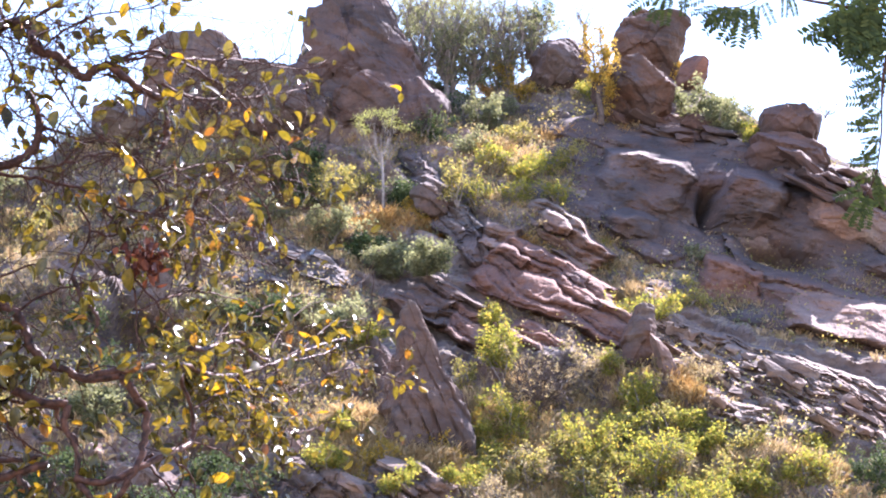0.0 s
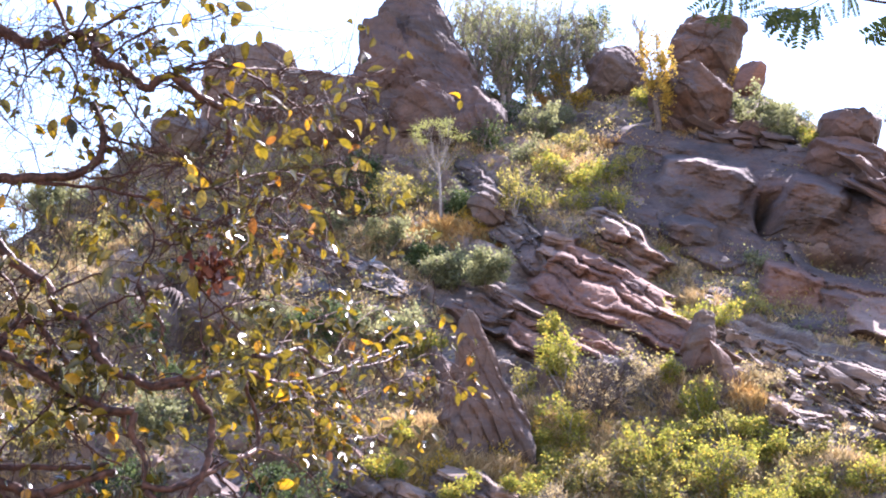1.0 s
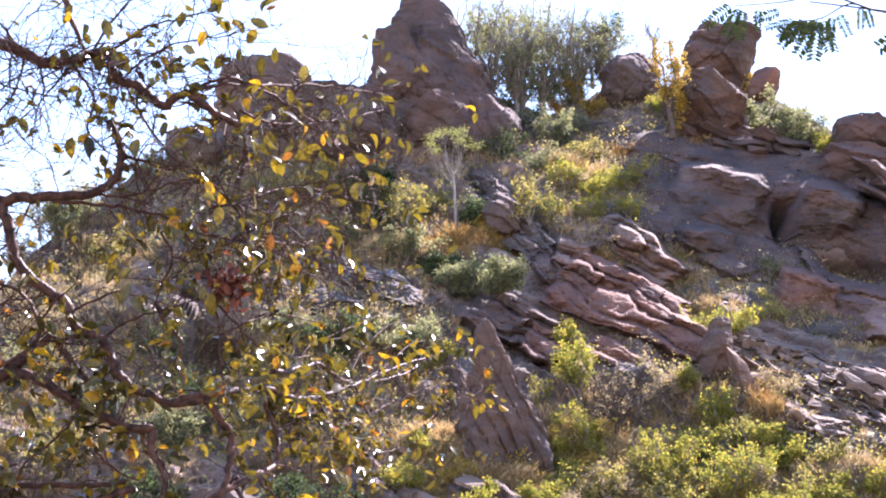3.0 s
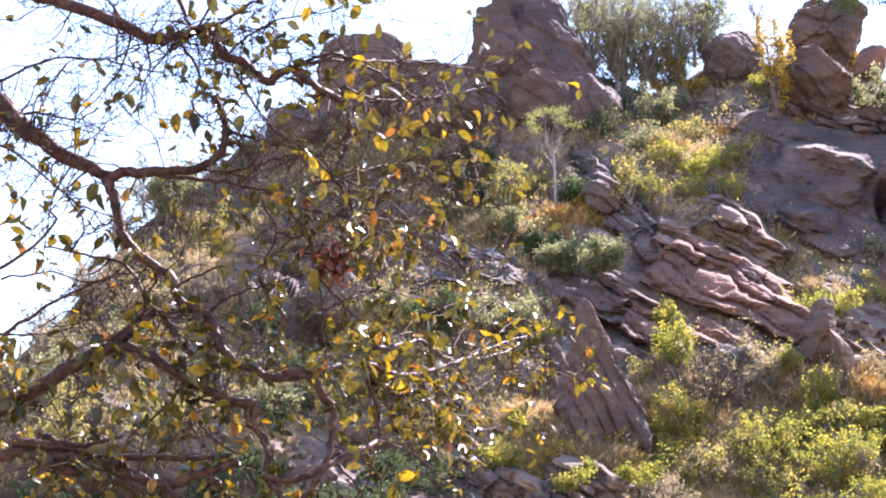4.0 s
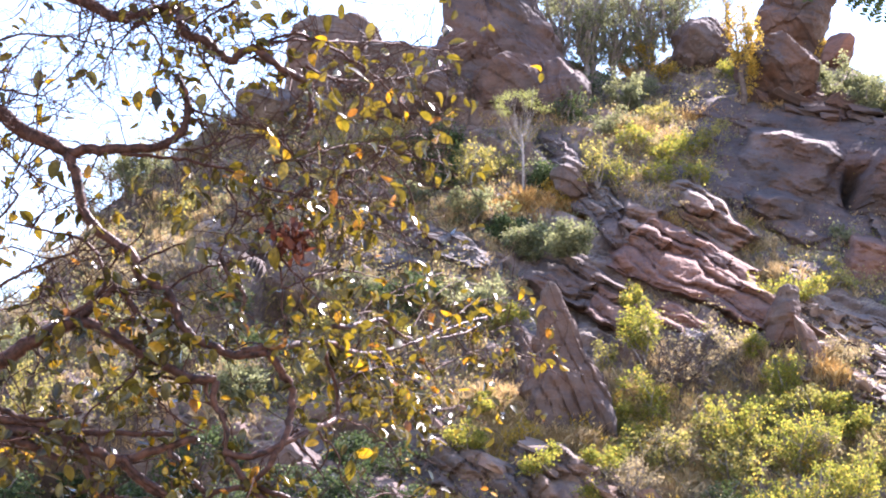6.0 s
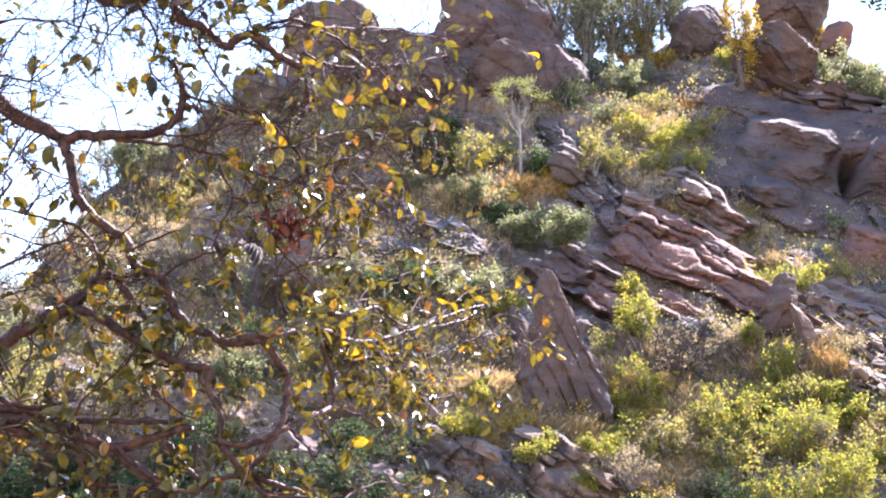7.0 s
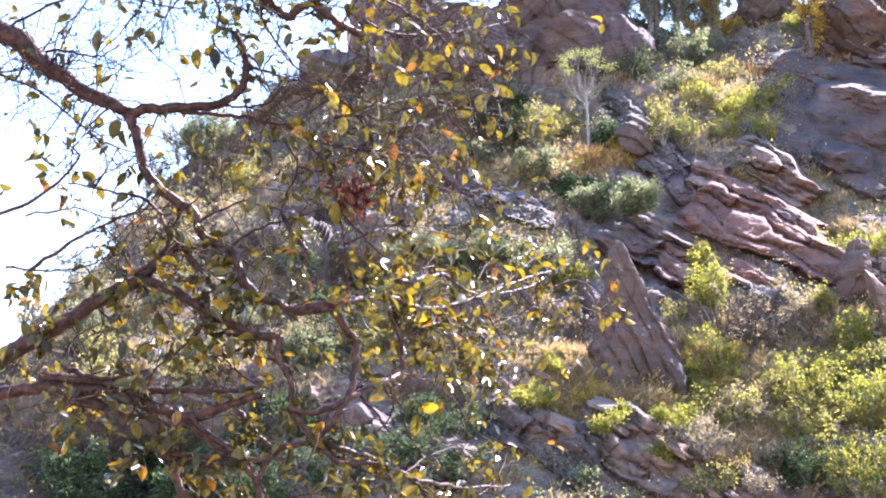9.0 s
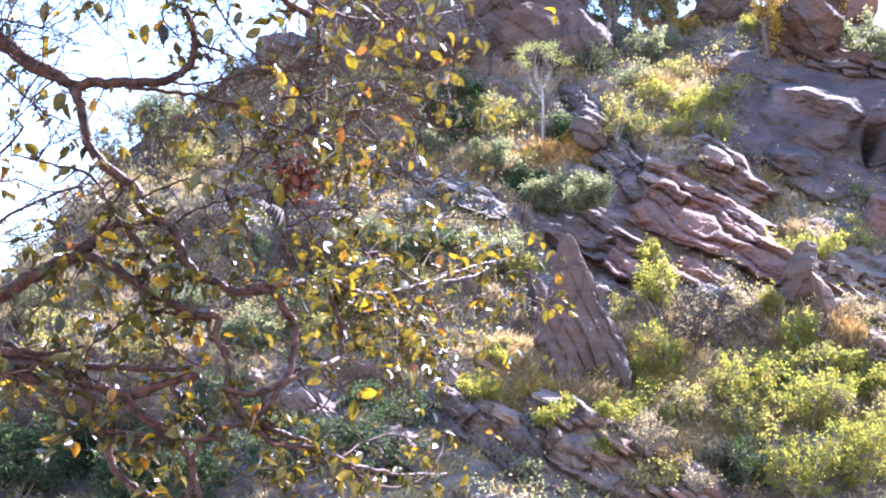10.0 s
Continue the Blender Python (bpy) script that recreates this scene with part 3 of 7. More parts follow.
def crag(label, span, slabs, dip, steps, mats, name="crag", cell=0.09, floor_=-0.7, seed=0, fine=0.10, taper=0.0, soft=0.30, backing=False):
    """Solid rock standing out of the slope. slabs: middle (x, z), half length along the dip, half height, tilt, how far
    it stands out, how much it overhangs, and which material. steps: height and depth of the beds that run along the dip."""
    x0, x1, z0, z1 = span
    gx, gz = np.arange(x0, x1, cell), np.arange(z0, z1, cell)
    x, z = np.meshgrid(gx, gz)
    xw = x + 0.30 * rough(x / 1.6, z / 1.6, 1.0, seed + 1, 3) + 0.06 * rough(x / 0.4, z / 0.4, 1.0, seed + 5, 2)
    zw = z + 0.26 * rough(x / 1.6, z / 1.6, 2.0, seed + 2, 3) + 0.05 * rough(x / 0.4, z / 0.4, 2.0, seed + 6, 2)
    best, which, inside, proud = np.full_like(x, floor_), np.zeros(x.shape, np.int64), np.zeros_like(x), np.zeros_like(x)
    for n, (cx, cz, half_long, half_high, tilt, out, lean, mat) in enumerate(slabs):
        c, k = math.cos(radians(tilt)), math.sin(radians(tilt))
        a = ((xw - cx) * c - (zw - cz) * k) / half_long
        b = ((xw - cx) * k + (zw - cz) * c) / (half_high * (1 + taper * np.clip(a, -1, 1)))
        near = np.maximum(np.abs(a), np.abs(b)) + 0.10 * np.minimum(np.abs(a), np.abs(b))
        f = np.clip((1.05 - near) * min(half_long, half_high) / soft, 0, 1)
        f = f * f * (3 - 2 * f)
        o = floor_ + (out - floor_ + lean * half_high * np.clip(b, -1, 1)) * f
        which = np.where(o > best, n, which)
        inside = np.maximum(inside, f)
        if n or not backing:
            proud = np.maximum(proud, f)
        best = np.maximum(best, o)
    d, e = math.sin(radians(dip)), math.cos(radians(dip))
    v, u = xw * d + zw * e, xw * e - zw * d
    for n, (high, deep) in enumerate(steps):
        h = v / high + 0.55 * rough(u / (high * 3.2), v / (high * 2.0), 3.0, seed + 11 + n, 2)
        i = np.floor(h).astype(np.int64)
        j = np.floor(u / (high * 1.9) + 4.0 * lattice(i, 0 * i, 0 * i, seed + 31 + n) + 0.35 * grain(u / high, v / high, 5.0, seed + 40 + n)).astype(np.int64)
        best = best + deep * inside * (1 - 0.85 * proud if backing and n == 0 else 1) * (stairs(h) - 0.5 + 0.75 * lattice(i, j, 0 * i, seed + 50 + n) + 0.3 * lattice(i, 0 * i, 0 * i, seed + 60 + n))
    best = best + 0.30 * inside * rough(x / 2.1, z / 2.1, 0.0, seed + 70, 3) + fine * inside * rough(x / 0.7, z / 0.7, 0.0, seed + 71, 4, 0.6)
    y = slope_depth(x, z)
    far = np.sqrt(x * x + y * y + (z - 1.6) ** 2)
    px, py, pz = settle(x - best * x / far, y - best * y / far, z - best * (z - 1.6) / far)
    CRAGS.append((x0, z0, cell, inside, np.stack([px, py, pz], -1)))
    m = len(gx)
    i, j = np.meshgrid(np.arange(len(gz) - 1), np.arange(m - 1), indexing="ij")
    faces = np.stack([i * m + j, i * m + j + 1, (i + 1) * m + j + 1, (i + 1) * m + j], -1).reshape(-1, 4)
    keep = (inside[:-1, :-1] > 0).ravel() | (inside[1:, 1:] > 0).ravel() | (inside[:-1, 1:] > 0).ravel() | (inside[1:, :-1] > 0).ravel()
    ob = base(name, (float(px.mean()), float(py.mean()), float(pz.min())), label, "rock")
    spots = np.stack([px, py, pz], -1).reshape(-1, 3) - np.array(ob.location)
    piece, mat_of = pieces_of(np.where(keep.reshape(i.shape), which[:-1, :-1], -1), 220)
    for n, slab in enumerate(mat_of):
        mine = faces[piece.ravel() == n]
        if len(mine):
            used, back = np.unique(mine, return_inverse=True)
            part("slab", mesh_of("slab", spots[used], back.reshape(mine.shape), mats[slabs[slab][7]]), ob)
    return ob


crag("brown cliff of tilted beds with overhanging slabs and water-stained red foot", (10.5, 33.0, 13.5, 33.0), (
    (21.4, 23.2, 11.2, 6.8, 30, 0.15, 0.06, 0),
    (16.6, 30.2, 5.6, 1.5, 19, 0.8, 0.2, 0),
    (24.6, 28.1, 3.4, 1.2, 42, 0.8, 0.4, 0),
    (16.3, 26.7, 2.6, 3.1, 16, 1.5, 0.80, 0),
    (15.0, 23.6, 1.6, 1.3, 24, 1.2, 0.6, 0),
    (21.1, 25.3, 1.6, 2.9, 34, 2.0, 0.8, 0),
    (24.3, 26.6, 2.3, 1.3, 38, 1.7, 0.5, 0),
    (25.6, 23.6, 2.7, 1.9, 31, 1.3, 0.6, 2),
    (26.8, 20.7, 2.8, 1.1, 22, 1.2, 0.6, 0),
    (29.5, 22.5, 2.4, 2.2, 34, 1.2, 0.5, 0),
    (15.5, 21.9, 1.8, 1.1, 42, 0.5, 0.3, 0),
    (18.6, 20.0, 1.9, 1.75, 25, 0.9, 0.8, 1),
    (20.4, 18.6, 1.3, 1.5, 20, 0.6, 0.9, 0),
    (23.0, 17.8, 3.0, 1.7, 17, 1.3, -0.30, 2),
    (27.6, 17.0, 2.8, 2.0, 20, 1.3, 0.6, 0),
    (22.5, 15.3, 2.6, 0.9, 31, 0.6, 0.5, 0)), 27, ((3.7, 1.0), (1.2, 0.12), (0.4, 0.05)), (MAUVE_ROCK, RED_ROCK, ROCK), "cliff", 0.10, seed=3, fine=0.12, soft=0.8, backing=True)
crag("rib of dark red rock in wavy shingled beds with sunlit edges", (6.4, 15.2, 14.8, 26.2), (
    (10.2, 19.5, 3.2, 1.95, 32, 1.1, 0.35, 0),
    (12.4, 17.3, 1.5, 1.2, 30, 0.9, 0.4, 0),
    (8.5, 22.5, 0.95, 0.9, 25, 1.2, 0.2, 1),
    (11.6, 22.6, 2.7, 1.35, 56, 1.1, 0.75, 1),
    (9.4, 16.3, 1.5, 0.8, 34, 0.8, 0.4, 0)), 36, ((1.05, 0.50), (0.46, 0.12)), (RED_ROCK, ROCK), "red_rib", 0.07, seed=14)
rock(4.9, 12.5, (5.6, 2.8, 9.0), 61, "leaning pointed pinnacle of steep dark brown rock ribs", DARK_ROCK, 0.55, (0, 0, 14), "pinnacle", level=6, taper=0.80, lean=(-0.17, -0.14), boxy=0.2, cuts=8, least=0.82, wear=0.3, blocks=0.22, beds=0.24, bed_step=0.5, bed_turn=62)
crag("dark jagged crag behind the pinnacle", (2.4, 8.2, 15.6, 21.0), (
    (5.6, 18.4, 2.0, 1.25, 38, 0.9, 0.6, 0),
    (4.0, 18.2, 1.2, 0.6, 45, 0.8, 0.4, 0),
    (6.6, 17.0, 1.0, 1.0, 40, 0.8, 0.7, 1)), 42, ((0.9, 0.40), (0.38, 0.12)), (DARK_ROCK, RED_ROCK), "crag", 0.07, seed=36)
crag("narrow bedded spur of pale rock below the peak", (3.6, 9.2, 18.8, 32.4), (
    (6.3, 25.3, 5.2, 0.62, 66, 0.9, 0.5, 0),
    (5.7, 26.0, 1.1, 0.9, 50, 1.2, 0.6, 0),
    (6.9, 22.4, 2.4, 0.75, 60, 0.7, 0.4, 0)), 66, ((0.6, 0.30), (0.28, 0.16)), (SHADE_GREY_ROCK,), "spur", 0.07, seed=47)
crag("thin tilted brown beds below the cliff", (12.6, 25.0, 9.6, 18.0), (
    (18.6, 14.2, 6.0, 2.0, 28, 0.30, 0.25, 0),
    (15.4, 13.0, 2.4, 1.0, 30, 0.35, 0.3, 0)), 34, ((0.7, 0.30), (0.30, 0.18), (0.15, 0.07)), (TAN_ROCK,), "bedded_ledge", 0.07, seed=58)
crag("dark jutting slabs with pale worn edges at the slope's foot", (-6.5, 11.0, 4.2, 12.4), (
    (5.2, 7.9, 4.2, 1.4, 31, 0.55, 0.45, 0),
    (0.6, 8.8, 2.7, 1.2, 30, 0.6, 0.6, 1),
    (-3.4, 8.7, 2.2, 1.2, 28, 0.6, 0.6, 1),
    (2.2, 10.6, 1.7, 0.5, 30, 0.3, 0.3, 0)), 40, ((1.05, 0.45), (0.45, 0.2)), (TAN_ROCK, SHADE_GREY_ROCK), "foot_ledge", 0.07, seed=69)
crag("pale rock ledges among the shrubs", (-5.6, 3.6, 17.0, 25.0), (
    (-0.9, 21.0, 3.4, 0.75, 38, 0.4, 0.35, 0),
    (-2.4, 19.6, 2.2, 0.6, 38, 0.3, 0.3, 0)), 37, ((0.7, 0.35), (0.32, 0.18)), (SHADE_GREY_ROCK,), "ledge", 0.08, seed=80)
rock(5.59, 25.21, (1.52, 2.0, 2.07), 65, "dark rock in the bedded spur", SHADE_GREY_ROCK, 0.15, (0, -25, 0), boxy=0.5, beds=0.15, bed_step=0.4, bed_turn=60)


def shard(name, size, seed, mat):
    """One thin broken stone: a hull with chipped and shifted corners, its faces roughened."""
    rng = np.random.default_rng(seed)
    bm = bmesh.new()
    for a in (-1, 1):
        for b in (-1, 1):
            for c in (-1, 1):
                p = np.array([a, b, c]) * rng.uniform(0.35, 1.0, 3)
                for axis in range(3):
                    q = p.copy()
                    q[axis] *= rng.uniform(0.6, 0.95)
                    bm.verts.new(q * np.asarray(size) / 2)
    got = bmesh.ops.convex_hull(bm, input=bm.verts)
    bmesh.ops.delete(bm, geom=[v for v in got["geom_interior"] if isinstance(v, bmesh.types.BMVert)], context="VERTS")
    bmesh.ops.subdivide_edges(bm, edges=bm.edges, cuts=2, use_grid_fill=True)
    bmesh.ops.triangulate(bm, faces=bm.faces)
    p = np.array([v.co[:] for v in bm.verts])
    w = 0.09 * size[2] + 0.05
    for axis in range(3):
        p[:, axis] += w * rough(p[:, 0] * 2.5, p[:, 1] * 2.5, p[:, 2] * 4.0, seed + axis, 3, 0.6)
    for v, q in zip(bm.verts, p):
        v.co = q
    me = bpy.data.meshes.new(name)
    bm.to_mesh(me)
    bm.free()
    me.materials.append(mat)
    return me


def slab_field(places, size, dip, seed, label, mat, group, lift=0.0, name="flat_rock"):
    """Tilted slabs of one bed, no two alike in size and lean."""
    rng = np.random.default_rng(seed)
    kinds = [shard(name, size, seed * 10 + k, mat) for k in range(8)]
    for n, (x, z) in enumerate(places):
        ob = new(name, kinds[n % 8])
        ob.matrix_world = Matrix.Translation(on_hill(x, z, lift + rng.uniform(0.3, 0.8))) @ pose(0, 0, 0, rng.uniform(2, 34), dip + rng.uniform(-9, 9), rng.uniform(-25, 25))
        k = rng.uniform(0.55, 1.3)
        ob.scale = (k * rng.uniform(0.9, 1.6), k * rng.uniform(0.8, 1.3), k * rng.uniform(0.7, 1.5))
        tagged(ob, label, "rock slab", group)


def scattered(cx, cz, rx, rz, tilt, count, seed):
    """Places strewn evenly over a tilted patch of the slope."""
    rng = np.random.default_rng(seed)
    c, s = math.cos(radians(tilt)), math.sin(radians(tilt))
    out = []
    for n in range(count):
        r, a = math.sqrt((n + 0.5) / count), n * 2.399 + rng.uniform(-0.4, 0.4)
        u, v = rx * r * math.cos(a), rz * r * math.sin(a)
        out.append((cx + u * c - v * s, cz + u * s + v * c))
    return out


slab_field(scattered(17.56, 14.01, 5.2, 1.9, -32, 12, 1), (1.3, 1.1, 0.34), 30, 71, "thin tilted brown slab with a sunlit edge", TAN_ROCK, "slabs below the cliff", -0.48)
slab_field(scattered(-1.24, 21.57, 3.0, 0.9, -35, 9, 3), (1.4, 1.2, 0.35), 33, 77, "pale ledge slab among shrubs", SHADE_GREY_ROCK, "ledges among the shrubs", -0.5)
slab_field(scattered(-3.60, 7.99, 2.6, 1.3, -30, 5, 5), (1.8, 1.6, 0.6), 42, 83, "large dark tilted slab", SHADE_GREY_ROCK, "slabs at the slope's foot", -0.45)
slab_field(scattered(26.13, 26.10, 3.0, 1.2, -35, 12, 6), (2.0, 1.8, 0.5), 30, 86, "tilted brown slab on the ridge", MAUVE_ROCK, "slabs on the ridge")
slab_field(scattered(18.89, 31.48, 4.0, 0.7, -16, 12, 7), (2.0, 1.8, 0.5), 18, 89, "flat brown ledge slab", MAUVE_ROCK, "ledges under the boulders", -0.3)
slab_field(scattered(17.69, 13.90, 5.8, 2.3, -30, 44, 8), (0.62, 0.7, 0.24), 28, 92, "small tilted brown slab of thin beds", TAN_ROCK, "slabs below the cliff", -0.46)
slab_field(scattered(4.03, 8.42, 5.2, 1.9, -30, 16, 9), (1.2, 1.0, 0.34), 33, 95, "tilted dark slab with a pale worn edge", TAN_ROCK, "slabs at the slope's foot", -0.6)


# ---- shrubs and trees of the slope ----
def leaf_cloud(centres, spread, count, leaf, rng):
    """Many small bent leaves round the given centres: vertices and faces."""
    c = np.asarray(centres)
    pick = rng.integers(0, len(c), count)
    sp = np.asarray(spread)[pick][:, None] if np.ndim(spread) else spread
    at = c[pick] + rng.normal(size=(count, 3)) * sp
    face = rng.normal(size=(count, 3)) * 0.75 + [0.2, -0.15, 0.7]
    way = np.cross(face, rng.normal(size=(count, 3)))
    way /= np.linalg.norm(way, axis=1, keepdims=True)
    side = np.cross(face, way)
    side /= np.linalg.norm(side, axis=1, keepdims=True)
    size = leaf * rng.uniform(0.55, 1.35, (count, 1))
    fold = np.cross(way, side) * size * 0.16
    v = np.stack([at - way * size * 0.5, at + side * size * 0.3 + fold, at + way * size * 0.5, at - side * size * 0.3 + fold], 1).reshape(-1, 3)
    n = np.arange(count)[:, None] * 4
    f = np.concatenate([n + [0, 1, 2], n + [0, 2, 3]])
    return v, f


def woody(heap, start, end, r0, r1, rng, bend=0.12, sides=4, steps=5):
    """One crooked stem."""
    a, b = np.asarray(start, float), np.asarray(end, float)
    s = np.linspace(0, 1, steps)[:, None]
    path = a * (1 - s) + b * s + rng.normal(size=(steps, 3)) * bend * np.linalg.norm(b - a) * (s * (1 - s) * 2)
    heap.add(*tube(smooth_path(path, 2), np.linspace(r0, r1, (steps - 1) * 2 + 1), sides))
    return path


def shrub(x, z, width, height, seed, mat, label, leaf=0.16, count=2600, out=0.05, stems=5, bare=0.0, name="shrub", category="shrub",
          wood=None, group="", trunk=0.0, sparse=0.4, twigs=5):
    """A shrub or small tree: stems forking from one foot, and a ragged crown of leaf clumps at their ends."""
    rng = np.random.default_rng(seed)
    foot = on_hill(x, z, out) - Vector((0, 0, 0.15))
    ob = base(name, foot, label, category, group)
    woodheap, lines = Heap(), []
    fork = np.array([0, 0, trunk * height])
    if trunk:
        woody(woodheap, (0, 0, -0.2), fork, 0.022 * height + 0.03, 0.016 * height + 0.02, rng, 0.05, 7)
    for k in range(stems):
        a = k * 2.399 + rng.uniform(-0.5, 0.5)
        r = math.sqrt(rng.uniform(0.08, 1.0)) * rng.uniform(0.8, 1.25)
        end = np.array([math.cos(a) * r * width * 0.42, math.sin(a) * r * width * 0.42, height * rng.uniform(0.45, 1.12) * (1.0 - 0.25 * r)])
        path = woody(woodheap, fork + rng.normal(size=3) * 0.04, end, 0.012 * height + 0.012, 0.012, rng, 0.14)
        lines += [(path[2], end)] * 2
        for _ in range(twigs):
            s = rng.uniform(0.4, 0.95)
            o = path[int(s * (len(path) - 1))]
            e = o + rng.normal(size=3) * np.array([width, width, height]) * 0.16 + [0, 0, 0.06 * height]
            woody(woodheap, o, e, 0.018, 0.007, rng, 0.12, 3, 4)
            lines += [(o, e)]
    part("stem", woodheap.mesh("stem", wood or SCRUB_BARK), ob)
    if bare < 1:
        total = int(count * 1.28 * (1 - bare))
        sprays = max(12, total // 11)
        lines = np.array(lines)
        pick = rng.integers(0, len(lines), sprays)
        u = rng.uniform(0.35, 1.08, (sprays, 1))
        centres = lines[pick, 0] * (1 - u) + lines[pick, 1] * u + rng.normal(size=(sprays, 3)) * np.array([width, width, height]) * 0.045 * (0.6 + sparse)
        centres[:, 2] = np.maximum(centres[:, 2], 0.10 * height)
        v, f = leaf_cloud(centres, rng.uniform(0.55, 1.1, sprays) * leaf, total, leaf, rng)
        v[:, 2] = np.maximum(v[:, 2], 0.02)
        part("crown", mesh_of("crown", v, f, mat), ob)
    return ob


YG, OL = "leafy yellow-green shrub rooted among rocks", "dull olive shrub with dry leaves"
GG, DG, GO = "grey-green shrub on the slope", "dense deep green shrub on the slope", "golden yellow shrub in dry grass"
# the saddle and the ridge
# Dark green shrubs in the pockets and gully are added to stand for shade.
shrub(-6.91, 16.74, 2.68, 2.68, 100, DEEP_SHADE_GREEN, "dark green shrub added for the shade of a pocket", leaf=0.13, count=3000, stems=6)
shrub(-11.61, 5.88, 3.69, 2.91, 101, DEEP_SHADE_GREEN, "dense dark green shrub added for the gully's shade", leaf=0.14, count=5000, stems=9)
shrub(-9.19, 5.77, 2.91, 2.33, 102, DEEP_SHADE_GREEN, "dense dark green shrub added for the gully's shade", leaf=0.14, count=3500, stems=7)
shrub(-3.74, 9.58, 2.26, 1.23, 103, DEEP_SHADE_GREEN, "dark green shrub added for the shade of a pocket", leaf=0.13, count=1800, stems=6)
shrub(-1.70, 26.60, 2.25, 2.25, 104, DEEP_SHADE_GREEN, "dark blue-green shrub in a shaded pocket", leaf=0.14, count=3000, stems=6)
shrub(7.14, 9.54, 1.46, 1.46, 105, GOLD, "golden yellow shrub in dry grass", leaf=0.088, count=595)
shrub(6.58, 10.64, 1.27, 1.27, 106, OLIVE, "olive shrub turning yellow", leaf=0.125, count=623)
shrub(13.29, 11.53, 1.31, 1.31, 107, OLIVE, "olive shrub turning yellow", leaf=0.125, count=623)
shrub(14.75, 9.15, 1.44, 1.24, 108, OLIVE, "olive shrub turning yellow", leaf=0.125, count=623)
shrub(6.37, 11.25, 1.51, 1.29, 109, YELLOW_GREEN, "sparse yellow-green shrub beside the pinnacle", leaf=0.105, count=1020)
shrub(7.60, 12.07, 1.52, 1.52, 110, OLIVE, "olive shrub turning yellow", leaf=0.125, count=690)
shrub(7.39, 14.59, 1.36, 1.81, 111, YELLOW_GREEN, "tall narrow yellow-green shrub", leaf=0.105, count=1156)
shrub(9.43, 9.90, 1.90, 1.90, 112, OLIVE, "olive shrub turning yellow", leaf=0.125, count=777)
shrub(11.78, 10.84, 1.71, 1.71, 113, OLIVE, "olive shrub turning yellow", leaf=0.125, count=720)
shrub(13.04, 9.24, 1.67, 1.46, 114, DRAB, "drab twiggy shrub in dry grass", leaf=0.085, count=745, twigs=9)
shrub(9.41, 10.47, 1.91, 1.70, 115, DRAB, "drab twiggy shrub in dry grass", leaf=0.085, count=745, twigs=9)
shrub(11.60, 11.08, 2.15, 1.72, 116, YELLOW_GREEN, YG, leaf=0.105, count=1737)
shrub(12.62, 8.99, 1.66, 1.24, 117, GOLD, "golden yellow shrub among green ones", leaf=0.096, count=680)
shrub(14.60, 8.88, 1.84, 1.84, 118, OLIVE, "olive shrub turning yellow", leaf=0.125, count=777)
shrub(7.99, 6.80, 1.37, 1.18, 119, DRAB, "drab twiggy shrub among slabs", leaf=0.085, count=497, twigs=9)
shrub(6.50, 8.20, 2.20, 1.80, 120, DRAB, "drab twiggy shrub among slabs", leaf=0.085, count=1170, stems=8, twigs=9)
shrub(7.96, 8.99, 2.48, 2.06, 121, DRAB, "drab twiggy shrub in dry grass", leaf=0.085, count=1462, stems=8, twigs=9)
shrub(8.67, 7.60, 2.19, 1.79, 122, DRAB, "drab twiggy shrub in dry grass", leaf=0.085, count=1267, stems=8, twigs=9)
shrub(6.62, 6.85, 1.93, 1.35, 123, OLIVE, "olive shrub turning yellow", leaf=0.125, count=713)
shrub(7.11, 7.14, 1.58, 1.38, 124, GOLD, "golden yellow shrub in dry grass", leaf=0.1, count=500)
shrub(5.80, 10.64, 1.89, 1.26, 125, OLIVE, "olive shrub at the pinnacle's foot", leaf=0.125, count=677)
shrub(4.45, 10.59, 1.66, 1.04, 126, GOLD, "golden low shrub at the pinnacle's foot", leaf=0.1, count=500)
shrub(6.31, 9.81, 1.87, 1.46, 127, YELLOW_GREEN, "sparse yellow-green shrub in dry grass", leaf=0.105, count=1255)
# Added as a dark backdrop where the rock lies in shade.
shrub(-6.52, 6.48, 3.92, 2.55, 128, DEEP_SHADE_GREEN, "dense dark green shrub added for the gully's shade", leaf=0.13, count=3000, stems=9)
shrub(-4.25, 7.31, 3.51, 1.95, 129, DEEP_SHADE_GREEN, "dense dark green shrub added for the gully's shade", leaf=0.13, count=2400, stems=9)
shrub(-2.03, 6.88, 2.86, 1.71, 130, DEEP_SHADE_GREEN, "dark green shrub added for shade under the crags", leaf=0.13, count=2000, stems=8)
shrub(-8.12, 8.93, 2.68, 2.06, 131, DEEP_SHADE_GREEN, "dark green shrub added for the shade of a pocket", leaf=0.13, count=1800, stems=8)
shrub(-2.70, 9.13, 2.65, 1.22, 132, DEEP_SHADE_GREEN, "low dark green shrub added for the shade of a pocket", leaf=0.13, count=1300, stems=8)
shrub(-7.23, 13.53, 2.69, 2.02, 133, DEEP_SHADE_GREEN, "dark green shrub added for the shade of a pocket", leaf=0.13, count=1400, stems=8)
shrub(-15.43, 13.36, 3.15, 2.48, 134, DRAB, "drab twiggy shrub on the slope", leaf=0.085, count=1350, stems=8, twigs=9)
shrub(-14.11, 14.67, 3.03, 2.33, 135, GREY_GREEN, "grey-green shrub behind the branches", leaf=0.12, count=1800, stems=8)
shrub(-16.67, 12.66, 2.92, 2.47, 136, GREY_GREEN, "grey-green shrub behind the branches", leaf=0.12, count=1800, stems=8)
